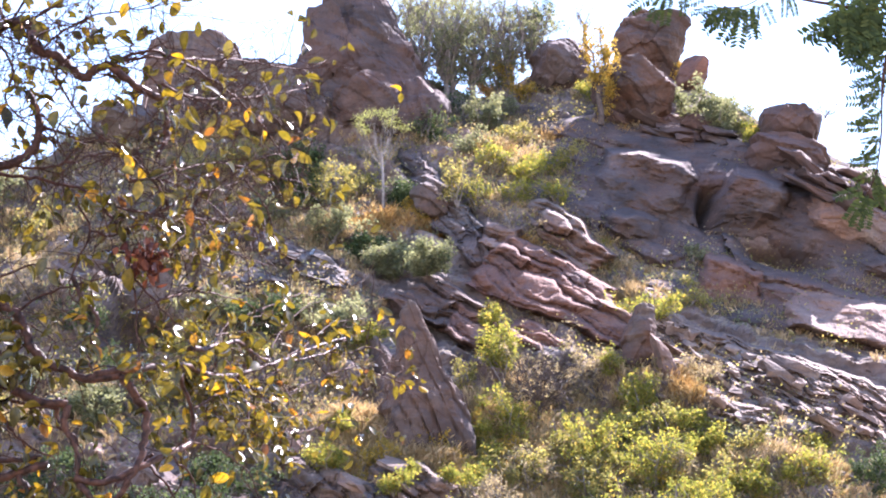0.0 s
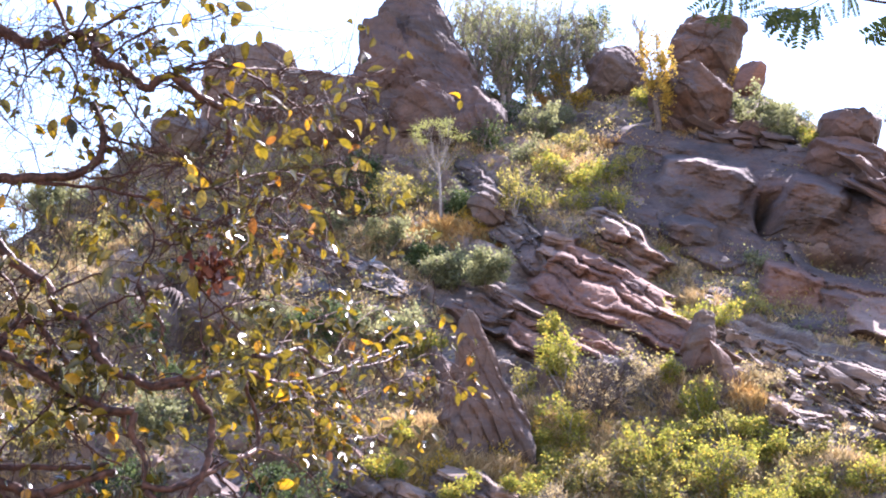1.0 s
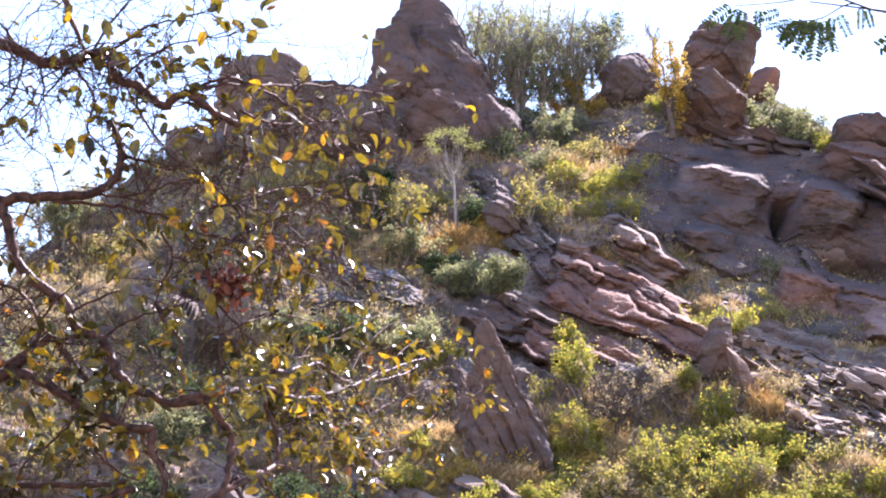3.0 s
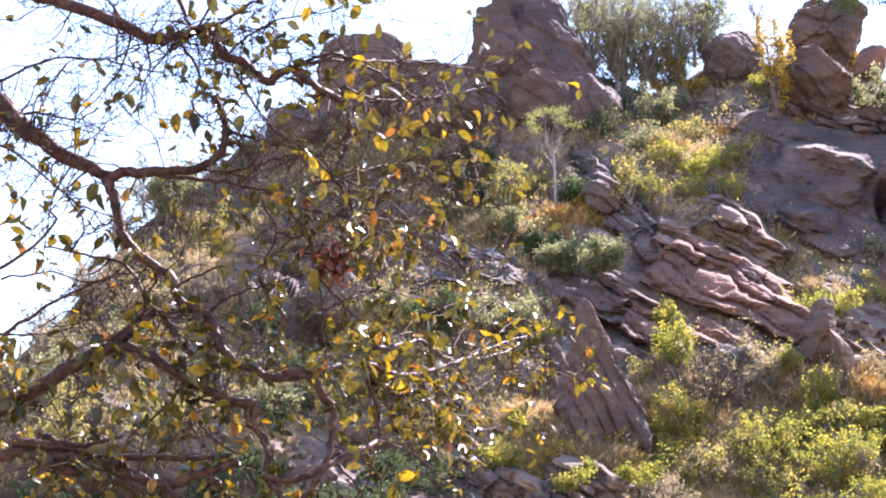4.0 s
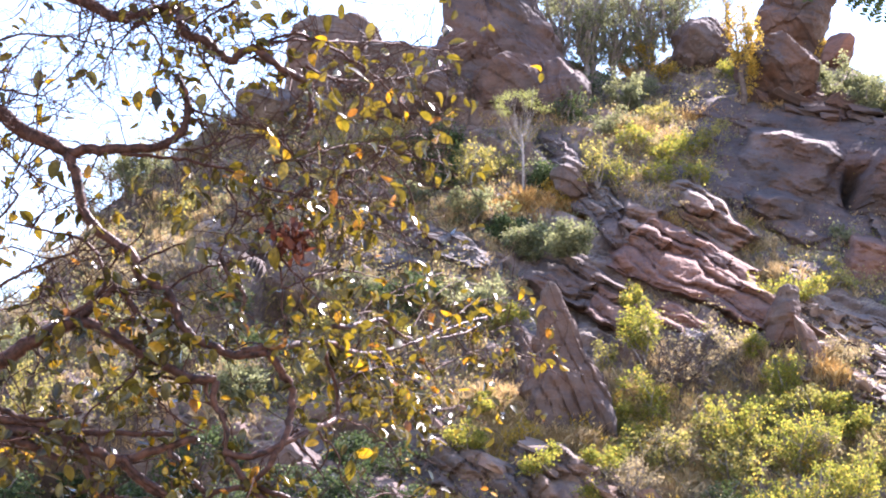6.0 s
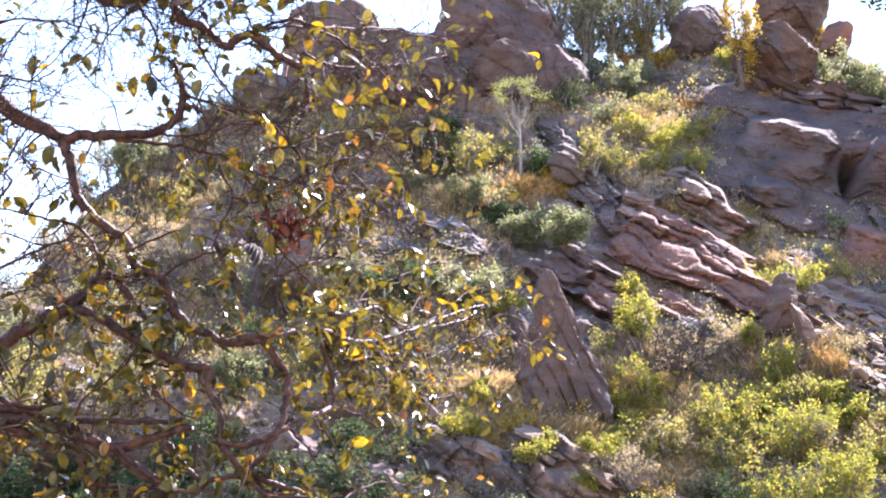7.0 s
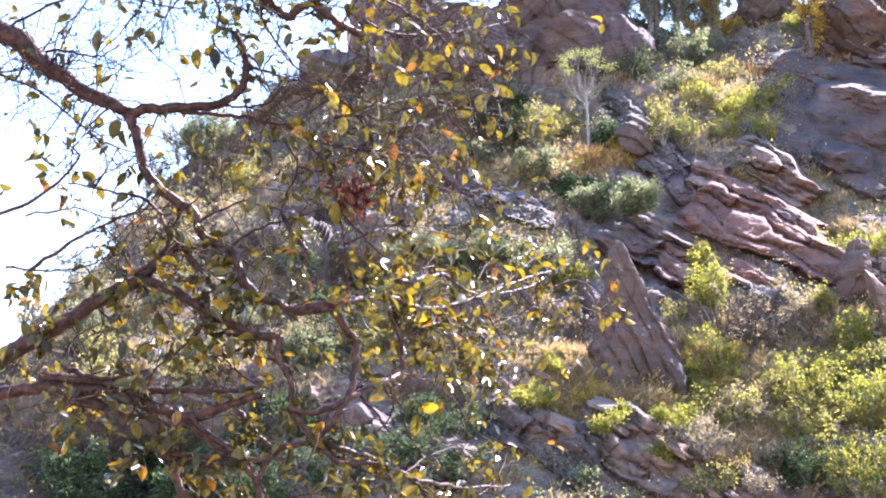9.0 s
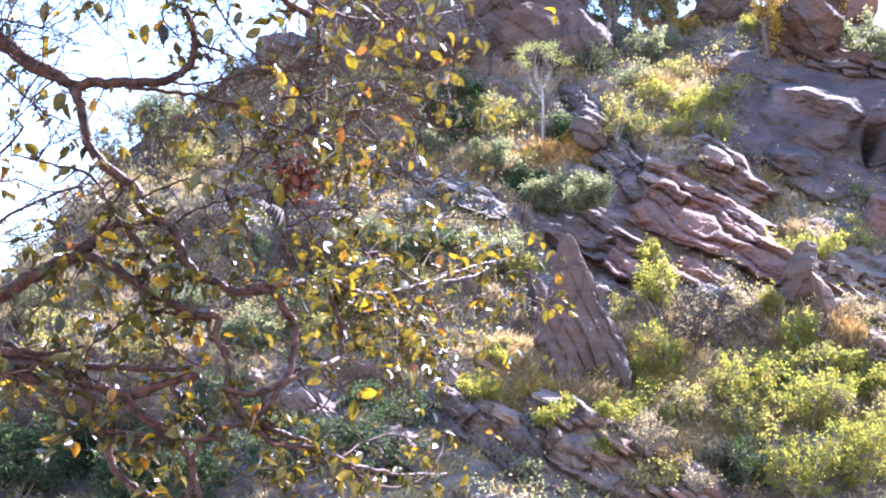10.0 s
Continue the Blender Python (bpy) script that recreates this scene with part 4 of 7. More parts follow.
shrub(-11.09, 13.73, 2.73, 2.05, 137, GREY_GREEN, "grey-green shrub behind the branches", leaf=0.12, count=1600, stems=8)
shrub(-12.05, 18.20, 2.71, 2.22, 138, DRAB, "drab twiggy shrub on the slope", leaf=0.085, count=1125, stems=8, twigs=9)
shrub(-15.39, 19.17, 2.99, 2.24, 139, DRAB, "drab twiggy shrub on the slope", leaf=0.085, count=1125, stems=8, twigs=9)
shrub(-15.93, 24.08, 3.33, 3.19, 140, GREY_GREEN, "hazy grey-green tree on the ridge", name="tree", category="tree", trunk=0.2, leaf=0.12, count=990, stems=9, sparse=0.6)
shrub(-9.32, 16.45, 2.60, 2.36, 141, DEEP_SHADE_GREEN, "dark green shrub added for the shade of a pocket", leaf=0.12, count=1500, stems=8)
shrub(7.18, 37.54, 4.47, 5.89, 142, GREY_GREEN, "tall grey-green tree behind the ridge", name="tree", category="tree", trunk=0.25, leaf=0.14, count=2082, stems=8, sparse=0.7)
shrub(9.24, 36.80, 4.42, 5.83, 143, GREY_GREEN, "airy grey-green tree with crooked limbs on the saddle", name="tree", category="tree", trunk=0.35, leaf=0.14, count=1526, stems=8)
shrub(7.77, 35.07, 5.39, 4.92, 144, GREY_GREEN, "dense grey-green shrub filling the saddle", leaf=0.14, count=3471, stems=8)
shrub(6.19, 40.54, 2.69, 3.23, 145, GREY_GREEN, "grey-green shrub behind the peak", leaf=0.14, count=1893)
shrub(10.67, 37.69, 2.99, 5.12, 146, GREY_GREEN, "airy tree with bare limbs on the saddle", name="tree", category="tree", trunk=0.4, leaf=0.14, count=367, stems=8)
shrub(12.85, 38.29, 4.13, 4.55, 147, DEEP_SHADE_GREEN, "dark slender tree behind a boulder", name="tree", category="tree", trunk=0.35, leaf=0.14, count=2145, stems=8, sparse=0.4)
shrub(11.00, 35.38, 1.95, 2.27, 148, GOLD, GO, leaf=0.14, count=945)
shrub(12.05, 34.59, 1.59, 1.27, 149, GOLD, "orange-yellow shrub below a boulder", leaf=0.14, count=918)
shrub(16.06, 39.65, 2.05, 3.42, 150, DRAB, "thin bare tree beside the boulder stack", name="tree", category="tree", trunk=0.3, leaf=0.085, count=342, stems=7)
shrub(15.41, 32.25, 1.9, 6.2, 151, GOLD, "slender golden tree beside the boulder stack", out=1.5, name="tree", category="tree", wood=DARK_WOOD, trunk=0.3, leaf=0.14, count=2524, stems=6, sparse=0.4)
shrub(15.32, 34.10, 1.89, 1.58, 152, YELLOW_GREEN, YG, leaf=0.105, count=1275)
shrub(21.44, 36.40, 1.66, 1.16, 153, GOLD, "yellow shrub in front of a small boulder", leaf=0.14, count=675)
shrub(20.43, 31.60, 3.43, 2.96, 154, GREY_GREEN, GG, leaf=0.14, count=4050, stems=7)
shrub(21.80, 30.76, 3.39, 2.46, 155, GREY_GREEN, GG, leaf=0.14, count=4050, stems=7)
shrub(22.82, 30.03, 1.83, 1.53, 156, YELLOW_GREEN, YG, leaf=0.105, count=1562)
shrub(27.39, 32.15, 1.88, 1.57, 157, DRAB, "thin bare shrub behind the knob", leaf=0.085, count=133, stems=6)
shrub(6.68, 39.90, 4.58, 5.23, 158, GREY_GREEN, "hazy grey-green tree beside the peak", name="tree", category="tree", trunk=0.2, leaf=0.13, count=1573, stems=9, sparse=0.7)
shrub(8.85, 39.35, 4.56, 4.80, 159, GREY_GREEN, "hazy grey-green tree on the saddle", name="tree", category="tree", trunk=0.2, leaf=0.13, count=1361, stems=9, sparse=0.7)
shrub(10.39, 35.31, 3.88, 3.56, 160, GREY_GREEN, "grey-green shrub below the saddle", leaf=0.13, count=2310, stems=9, sparse=0.6)
shrub(12.12, 37.60, 3.35, 4.32, 161, DRAB, "airy bare tree beside a dark boulder", name="tree", category="tree", trunk=0.2, leaf=0.085, count=482, stems=8, sparse=0.6, twigs=8)
shrub(9.55, 36.57, 5.52, 5.82, 162, GREY_GREEN, "hazy grey-green shrub on the saddle", leaf=0.12, count=825, stems=10, sparse=0.7)
shrub(7.51, 35.80, 5.78, 6.28, 163, GREY_GREEN, "hazy grey-green shrub on the saddle", leaf=0.12, count=935, stems=10, sparse=0.7)
shrub(13.04, 38.70, 4.54, 3.98, 164, GREY_GREEN, "airy grey-green tree behind a boulder", name="tree", category="tree", trunk=0.2, leaf=0.12, count=715, stems=9, sparse=0.7)
shrub(12.93, 27.78, 2.00, 1.71, 165, OLIVE, "olive shrub with pale yellow leaves", leaf=0.125, count=677)
shrub(8.86, 26.66, 2.24, 1.68, 166, DRAB, "drab twiggy shrub in dry grass", leaf=0.085, count=682, twigs=8)
shrub(7.91, 32.19, 3.53, 3.34, 167, DEEP_SHADE_GREEN, "dark green shrub in the saddle", leaf=0.12, count=990, stems=7)
shrub(10.27, 32.42, 2.77, 1.84, 168, GREY_GREEN, "grey-green shrub below the saddle", leaf=0.12, count=1200, stems=7)
shrub(7.97, 28.18, 2.57, 1.71, 169, GREY_GREEN, "grey-green shrub below the saddle", leaf=0.12, count=1200, stems=7)
shrub(5.90, 29.52, 2.62, 2.04, 170, DEEP_SHADE_GREEN, "dark green shrub at the peak's foot", leaf=0.12, count=1400, stems=7)
shrub(11.41, 37.11, 4.45, 5.86, 171, GREY_GREEN, "tall hazy grey-green tree on the saddle", name="tree", category="tree", trunk=0.2, leaf=0.12, count=825, stems=10, sparse=0.7)
shrub(15.10, 37.09, 2.97, 3.96, 172, DRAB, "thin bare tree between two boulders", name="tree", category="tree", trunk=0.2, leaf=0.08, count=500, stems=10, sparse=0.6, twigs=10)
shrub(9.07, 30.72, 2.39, 2.24, 173, GREY_GREEN, GG, leaf=0.14, count=2430, trunk=0.2)
shrub(10.50, 29.62, 2.07, 1.33, 174, OLIVE, "olive shrub with pale yellow leaves", leaf=0.125, count=693)
shrub(7.64, 24.22, 2.30, 2.03, 175, YELLOW_GREEN, YG, leaf=0.105, count=984, stems=9)
shrub(9.60, 24.81, 2.29, 1.35, 176, YELLOW_GREEN, YG, leaf=0.105, count=1093, stems=9)
shrub(11.56, 24.89, 2.30, 1.62, 177, YELLOW_GREEN, YG, leaf=0.105, count=946, stems=9)
shrub(6.86, 24.63, 1.92, 2.46, 178, OLIVE, OL, leaf=0.125, count=944)
shrub(9.09, 23.04, 2.11, 1.58, 179, DRAB, "bare grey branching shrub on the rib", leaf=0.085, count=166, stems=6, wood=SCRUB_BARK)
shrub(12.98, 21.07, 1.43, 1.56, 180, YELLOW_GREEN, YG, leaf=0.105, count=1275, sparse=0.4)
shrub(5.08, 23.62, 1.58, 1.32, 181, GOLD, GO, leaf=0.14, count=945)
shrub(0.97, 24.83, 3.00, 2.46, 182, OLIVE, OL, leaf=0.125, count=1435, stems=7)
shrub(2.35, 25.38, 2.20, 2.47, 183, OLIVE, "olive shrub with golden leaves", leaf=0.125, count=1080)
shrub(-0.56, 25.06, 2.16, 2.98, 184, DEEP_SHADE_GREEN, DG, leaf=0.14, count=3240, stems=6)
shrub(4.42, 24.45, 2.15, 1.61, 185, DEEP_SHADE_GREEN, DG, leaf=0.14, count=2430)
shrub(2.31, 21.31, 2.25, 1.75, 186, DEEP_SHADE_GREEN, "deep green shrub with pale shiny leaves", leaf=0.14, count=3510, stems=6)
shrub(3.68, 20.28, 2.73, 1.99, 187, GREY_GREEN, GG, leaf=0.14, count=4050, stems=6)
shrub(5.06, 20.15, 2.51, 1.76, 188, GREY_GREEN, GG, leaf=0.14, count=3240, stems=6)
shrub(0.99, 22.17, 2.31, 2.06, 189, GREY_GREEN, GG, leaf=0.14, count=2700)
shrub(-3.45, 27.01, 2.84, 2.56, 190, OLIVE, OL, leaf=0.125, count=1336, stems=6)
shrub(-5.61, 26.67, 3.11, 2.54, 191, OLIVE, OL, leaf=0.125, count=1336, stems=6)
shrub(-2.03, 26.98, 2.54, 2.26, 192, OLIVE, OL, leaf=0.125, count=1111)
shrub(-0.44, 27.28, 2.29, 2.00, 193, DEEP_SHADE_GREEN, DG, leaf=0.14, count=2430)
shrub(-2.13, 23.56, 2.12, 1.59, 194, GREY_GREEN, GG, leaf=0.14, count=2160)
shrub(-3.98, 17.36, 3.09, 1.66, 195, GREY_GREEN, "grey-green shrub on a ledge", leaf=0.125, count=2106, stems=7)
shrub(-1.61, 16.26, 3.23, 2.07, 196, DEEP_SHADE_GREEN, DG, leaf=0.14, count=5670, stems=8)
shrub(0.74, 16.16, 2.96, 2.27, 197, GREY_GREEN, "grey-green shrub with pale leaves", leaf=0.14, count=4860, stems=7)
shrub(2.20, 15.83, 1.81, 1.59, 198, YELLOW_GREEN, YG, leaf=0.105, count=2018)
shrub(-2.44, 14.61, 2.46, 1.79, 199, OLIVE, OL, leaf=0.125, count=1283)
shrub(-4.88, 15.01, 2.50, 2.04, 200, OLIVE, OL, leaf=0.125, count=1283)
shrub(7.41, 16.26, 1.17, 2.57, 201, YELLOW_GREEN, "tall narrow yellow-green shrub", leaf=0.105, count=1877, sparse=0.4)
shrub(7.55, 14.02, 1.79, 2.68, 202, YELLOW_GREEN, YG, leaf=0.105, count=2329, sparse=0.5)
shrub(7.42, 11.30, 2.37, 2.59, 203, YELLOW_GREEN, "thin yellow-green shrub with bare stems", leaf=0.105, count=2270, stems=7)
shrub(8.68, 12.12, 4.15, 3.27, 204, DRAB, "grey nearly bare tree with spreading dark limbs", name="tree", category="tree", trunk=0.22, leaf=0.085, count=800, stems=17, sparse=0.6, twigs=14, wood=DARK_WOOD)
shrub(11.15, 13.70, 2.68, 2.45, 205, DRAB, "drab twiggy shrub with few leaves", leaf=0.085, count=2369, stems=9)
shrub(11.68, 14.12, 1.14, 1.37, 206, YELLOW_GREEN, YG, leaf=0.105, count=1275)
shrub(14.16, 17.36, 2.68, 1.70, 207, YELLOW_GREEN, "yellow-green shrub on a ledge", leaf=0.105, count=1727, stems=7)
shrub(16.13, 18.24, 2.27, 1.51, 208, OLIVE, "olive shrub on a ledge", leaf=0.125, count=907, stems=6)
shrub(17.55, 21.25, 1.06, 1.19, 209, GREY_GREEN, "small green shrub in a crack", leaf=0.14, count=351)
shrub(15.52, 14.01, 1.86, 1.40, 210, DRAB, "drab low shrub among slabs", leaf=0.085, count=1453)
shrub(12.69, 12.27, 1.97, 2.41, 211, YELLOW_GREEN, YG, leaf=0.105, count=2657, stems=6)
shrub(10.43, 9.54, 3.13, 2.72, 212, YELLOW_GREEN, "large bright yellow-green shrub", leaf=0.105, count=3663, stems=9)
shrub(12.28, 9.00, 3.52, 3.10, 213, YELLOW_GREEN, "large bright yellow-green shrub", leaf=0.105, count=3042, stems=9)
shrub(14.51, 10.74, 2.14, 1.28, 214, YELLOW_GREEN, YG, leaf=0.105, count=2553, stems=6)
shrub(15.80, 8.75, 2.24, 2.04, 215, YELLOW_GREEN, YG, leaf=0.105, count=2854, stems=7)
shrub(16.06, 10.71, 1.91, 1.06, 216, OLIVE, OL, leaf=0.125, count=1080, stems=6)
shrub(17.49, 9.29, 2.28, 1.66, 217, YELLOW_GREEN, YG, leaf=0.105, count=2443, stems=6)
shrub(18.92, 11.19, 1.70, 1.07, 218, YELLOW_GREEN, YG, leaf=0.105, count=1727)
shrub(19.98, 8.81, 1.88, 2.30, 219, DEEP_SHADE_GREEN, "fresh green shrub among yellow ones", leaf=0.096, count=2983, stems=6)
shrub(9.79, 8.40, 2.86, 2.25, 220, OLIVE, OL, leaf=0.125, count=1323, stems=7)
shrub(7.64, 8.99, 2.48, 1.86, 221, OLIVE, "olive shrub turning yellow", leaf=0.125, count=1183, stems=6)
shrub(5.55, 9.22, 1.65, 1.24, 222, YELLOW_GREEN, YG, leaf=0.105, count=1646)
shrub(1.87, 9.63, 2.22, 1.62, 223, GOLD, "golden low shrub on dry ground", leaf=0.096, count=1606)
shrub(0.67, 10.13, 1.84, 1.22, 224, YELLOW_GREEN, YG, leaf=0.105, count=1727)
shrub(1.31, 11.44, 1.69, 1.05, 225, YELLOW_GREEN, YG, leaf=0.105, count=1562)
shrub(2.99, 9.04, 1.40, 1.00, 226, YELLOW_GREEN, "sparse yellow-green shrub on slabs", leaf=0.105, count=1041)
shrub(4.97, 7.98, 1.20, 1.00, 227, YELLOW_GREEN, "sparse yellow-green shrub on slabs", leaf=0.105, count=1041)
shrub(7.31, 8.89, 1.85, 1.85, 228, OLIVE, "olive shrub turning yellow", leaf=0.125, count=1015)
shrub(11.22, 6.30, 3.75, 3.35, 229, YELLOW_GREEN, "large bright yellow-green shrub", leaf=0.105, count=3663, stems=10)
shrub(13.29, 7.04, 2.96, 2.96, 230, YELLOW_GREEN, "large bright yellow-green shrub", leaf=0.105, count=3663, stems=9)
shrub(9.40, 6.91, 2.37, 2.18, 231, DEEP_SHADE_GREEN, DG, leaf=0.096, count=3672, stems=7)
shrub(10.44, 9.19, 2.28, 2.28, 232, OLIVE, OL, leaf=0.125, count=1231, stems=7)
shrub(2.11, 6.91, 1.35, 1.35, 233, GREY_GREEN, GG, leaf=0.14, count=675)
shrub(14.14, 11.76, 2.40, 1.31, 234, YELLOW_GREEN, YG, leaf=0.105, count=2210)
shrub(-14.71, 23.28, 2.94, 2.94, 235, GREY_GREEN, "grey-green tree on the ridge behind the branches", name="tree", category="tree", trunk=0.2, leaf=0.14, count=3786, stems=8)
shrub(-16.40, 21.84, 2.64, 2.48, 236, GREY_GREEN, "airy grey-green tree on the ridge", name="tree", category="tree", trunk=0.25, leaf=0.14, count=367, stems=8)
shrub(-12.48, 22.35, 2.62, 2.09, 237, OLIVE, OL, leaf=0.125, count=1111)
shrub(-16.53, 18.09, 2.97, 2.72, 238, DRAB, "drab twiggy shrub on the ridge", leaf=0.085, count=1677, stems=8)
shrub(-17.29, 14.85, 2.58, 2.58, 239, DRAB, "drab twiggy shrub on the ridge", leaf=0.085, count=1677, stems=8)
shrub(-13.75, 17.45, 3.15, 2.42, 240, DRAB, "drab twiggy shrub with few leaves", leaf=0.085, count=2237, stems=8)
shrub(-13.74, 6.87, 5.24, 3.43, 241, DEEP_SHADE_GREEN, "dense dark green tree in the shaded gully", name="tree", category="tree", leaf=0.14, count=9450, stems=10)
shrub(-15.60, 6.08, 3.94, 3.74, 242, DEEP_SHADE_GREEN, "dense dark green tree in the shaded gully", name="tree", category="tree", leaf=0.14, count=6750, stems=9)
shrub(-9.67, 7.92, 2.63, 2.23, 243, DEEP_SHADE_GREEN, DG, leaf=0.14, count=4050, stems=7)
shrub(-5.74, 12.68, 2.40, 1.96, 244, OLIVE, OL, leaf=0.125, count=1228)
shrub(-8.03, 11.84, 2.61, 2.18, 245, GREY_GREEN, GG, leaf=0.14, count=3510)
shrub(-12.10, 11.20, 3.03, 2.38, 246, OLIVE, OL, leaf=0.125, count=1336)
shrub(-15.61, 10.42, 2.81, 2.38, 247, OLIVE, OL, leaf=0.125, count=1283)


# the saddle beside the peak, saplings and dry shrubs round the pinnacle
HAZY, BUSHY = "hazy grey-green tree with crooked pale limbs on the saddle", "sparse golden shrub in dry grass"
for x, z, width, height, seed in ((5.9, 34.8, 3.8, 7.8, 301), (7.4, 34.8, 4.4, 8.6, 302), (9.0, 35.1, 4.6, 8.4, 303), (10.8, 35.4, 4.2, 8.0, 304), (12.6, 36.6, 3.4, 6.0, 305), (4.4, 36.0, 3.4, 6.8, 306)):
    shrub(x, z, width, height, seed, GREY_GREEN, HAZY, name="tree", category="tree", trunk=0.1, leaf=0.12, count=2000, stems=13, sparse=1.1, twigs=9)
shrub(6.1, 13.8, 1.2, 1.6, 313, OLIVE, "olive shrub beside the pinnacle", leaf=0.11, count=700)
shrub(6.0, 11.5, 1.5, 1.2, 314, GOLD, BUSHY, leaf=0.1, count=500)
shrub(2.65, 10.3, 1.4, 1.1, 315, GOLD, BUSHY, leaf=0.1, count=480)
shrub(3.6, 9.7, 1.1, 0.9, 316, YELLOW_GREEN, "sparse yellow-green shrub in dry grass", leaf=0.1, count=420)
shrub(4.9, 10.0, 1.2, 1.0, 317, GOLD, BUSHY, leaf=0.1, count=420)
shrub(7.6, 10.6, 1.6, 1.4, 318, GOLD, BUSHY, leaf=0.1, count=700)
shrub(8.8, 26.8, 2.4, 1.7, 319, YELLOW_GREEN, YG, leaf=0.12, count=1600, stems=8)
shrub(11.6, 26.9, 2.2, 1.5, 320, YELLOW_GREEN, YG, leaf=0.12, count=1300, stems=8)
shrub(10.2, 26.2, 2.4, 1.6, 321, YELLOW_GREEN, YG, leaf=0.12, count=1500, stems=8)
# the fringe along the falling ridge
for n in range(11):
    x = -19.0 + 0.95 * n
    shrub(x, float(crest(x)) - 0.9, 2.3 + 0.4 * math.sin(n * 2.1), 2.0 + 0.7 * math.sin(n * 1.7), 330 + n, (DRAB, GREY_GREEN, DRAB)[n % 3], "thin hazy shrub along the falling ridge", leaf=0.11, count=900, stems=8, sparse=0.7, twigs=8)


def white_tree(x, z, width, height, seed):
    """A small tree: straight white trunk, limbs spread like an open fan, and a flat leafy top."""
    rng = np.random.default_rng(seed)
    ob = base("white_tree", on_hill(x, z, 0.1) - Vector((0, 0, 0.2)), "small white-barked tree with a flat pale green crown", "tree")
    heap = Heap()
    woody(heap, (0.1, 0, 0), (0, 0, 0.6 * height), 0.075, 0.045, rng, 0.04, 8)
    part("trunk", heap.mesh("trunk", WHITE_BARK, True), ob)
    tips = []
    for k in range(15):
        a = k * 2.399
        r = width * 0.5 * math.sqrt((k + 0.6) / 15)
        heap = Heap()
        end = np.array([math.cos(a) * r, math.sin(a) * r, height * (0.93 - 0.16 * (r / (width * 0.5)) ** 2 * rng.uniform(0.4, 1.6))])
        start = np.array([0, 0, height * rng.uniform(0.42, 0.52)])
        path = woody(heap, start, end, 0.017, 0.006, rng, 0.06)
        for _ in range(4):
            o = path[rng.integers(1, 4)]
            woody(heap, o, o + (end - start) * rng.uniform(0.25, 0.5) + rng.normal(size=3) * 0.22, 0.008, 0.004, rng, 0.08, 4, 4)
        part("limb", heap.mesh("limb", WHITE_BARK), ob)
        if k % 5 != 1:
            tips += [end + [0, 0, 0.05 * height]] * 2 if end[0] < 0.25 * width else [end]
    v, f = leaf_cloud(tips, np.full(len(tips), 0.17), 1150, 0.10, rng)
    v[:, 2] = (v[:, 2] - height * 0.93) * 0.6 + height * 0.93
    part("crown", mesh_of("crown", v, f, PALE_GREEN), ob)


white_tree(3.22, 24.24, 2.68, 5.10, 400)


def grass(name, patches, mat, label, seed, length=0.55):
    """Dry grass: bent blades in tufts over the given patches (x, z, reach along and up the slope, blades)."""
    rng = np.random.default_rng(seed)
    vs = []
    for x, z, rx, rz, blades in patches:
        count = blades * 5 // 2
        tufts = max(3, count // 26)
        tx, tz = x + rng.normal(size=tufts) * rx * 0.5, z + rng.normal(size=tufts) * rz * 0.5
        pick = rng.integers(0, tufts, count)
        px, pz = tx[pick] + rng.normal(size=count) * 0.10, tz[pick] + rng.normal(size=count) * 0.08
        out = relief(tx, tz)[pick]
        root = np.stack(settle(px, slope_depth(px, pz) - 0.8 * out, pz + 0.42 * out - 0.05), 1)
        lean = rng.normal(size=(count, 3)) * [0.45, 0.45, 0.1] + [0, -0.12, 0.9]
        size = length * rng.uniform(0.5, 1.3, (count, 1))
        side = rng.normal(size=(count, 3)) * [1, 1, 0]
        side /= np.linalg.norm(side, axis=1, keepdims=True)
        tip = root + lean * size + [0, 0, -0.1]
        mid = root + lean * size * 0.55 + [0, 0, 0.06]
        w = 0.013
        vs.append(np.stack([root - side * w, root + side * w, mid + side * w * 0.8, tip, mid - side * w * 0.8], 1).reshape(-1, 3))
    v = np.vstack(vs)
    n = np.arange(len(v) // 5)[:, None] * 5
    ob = new(name, mesh_of(name, v, (n + [0, 1, 2, 3, 4]), mat))
    tagged(ob, label, "grass", kind="stuff")


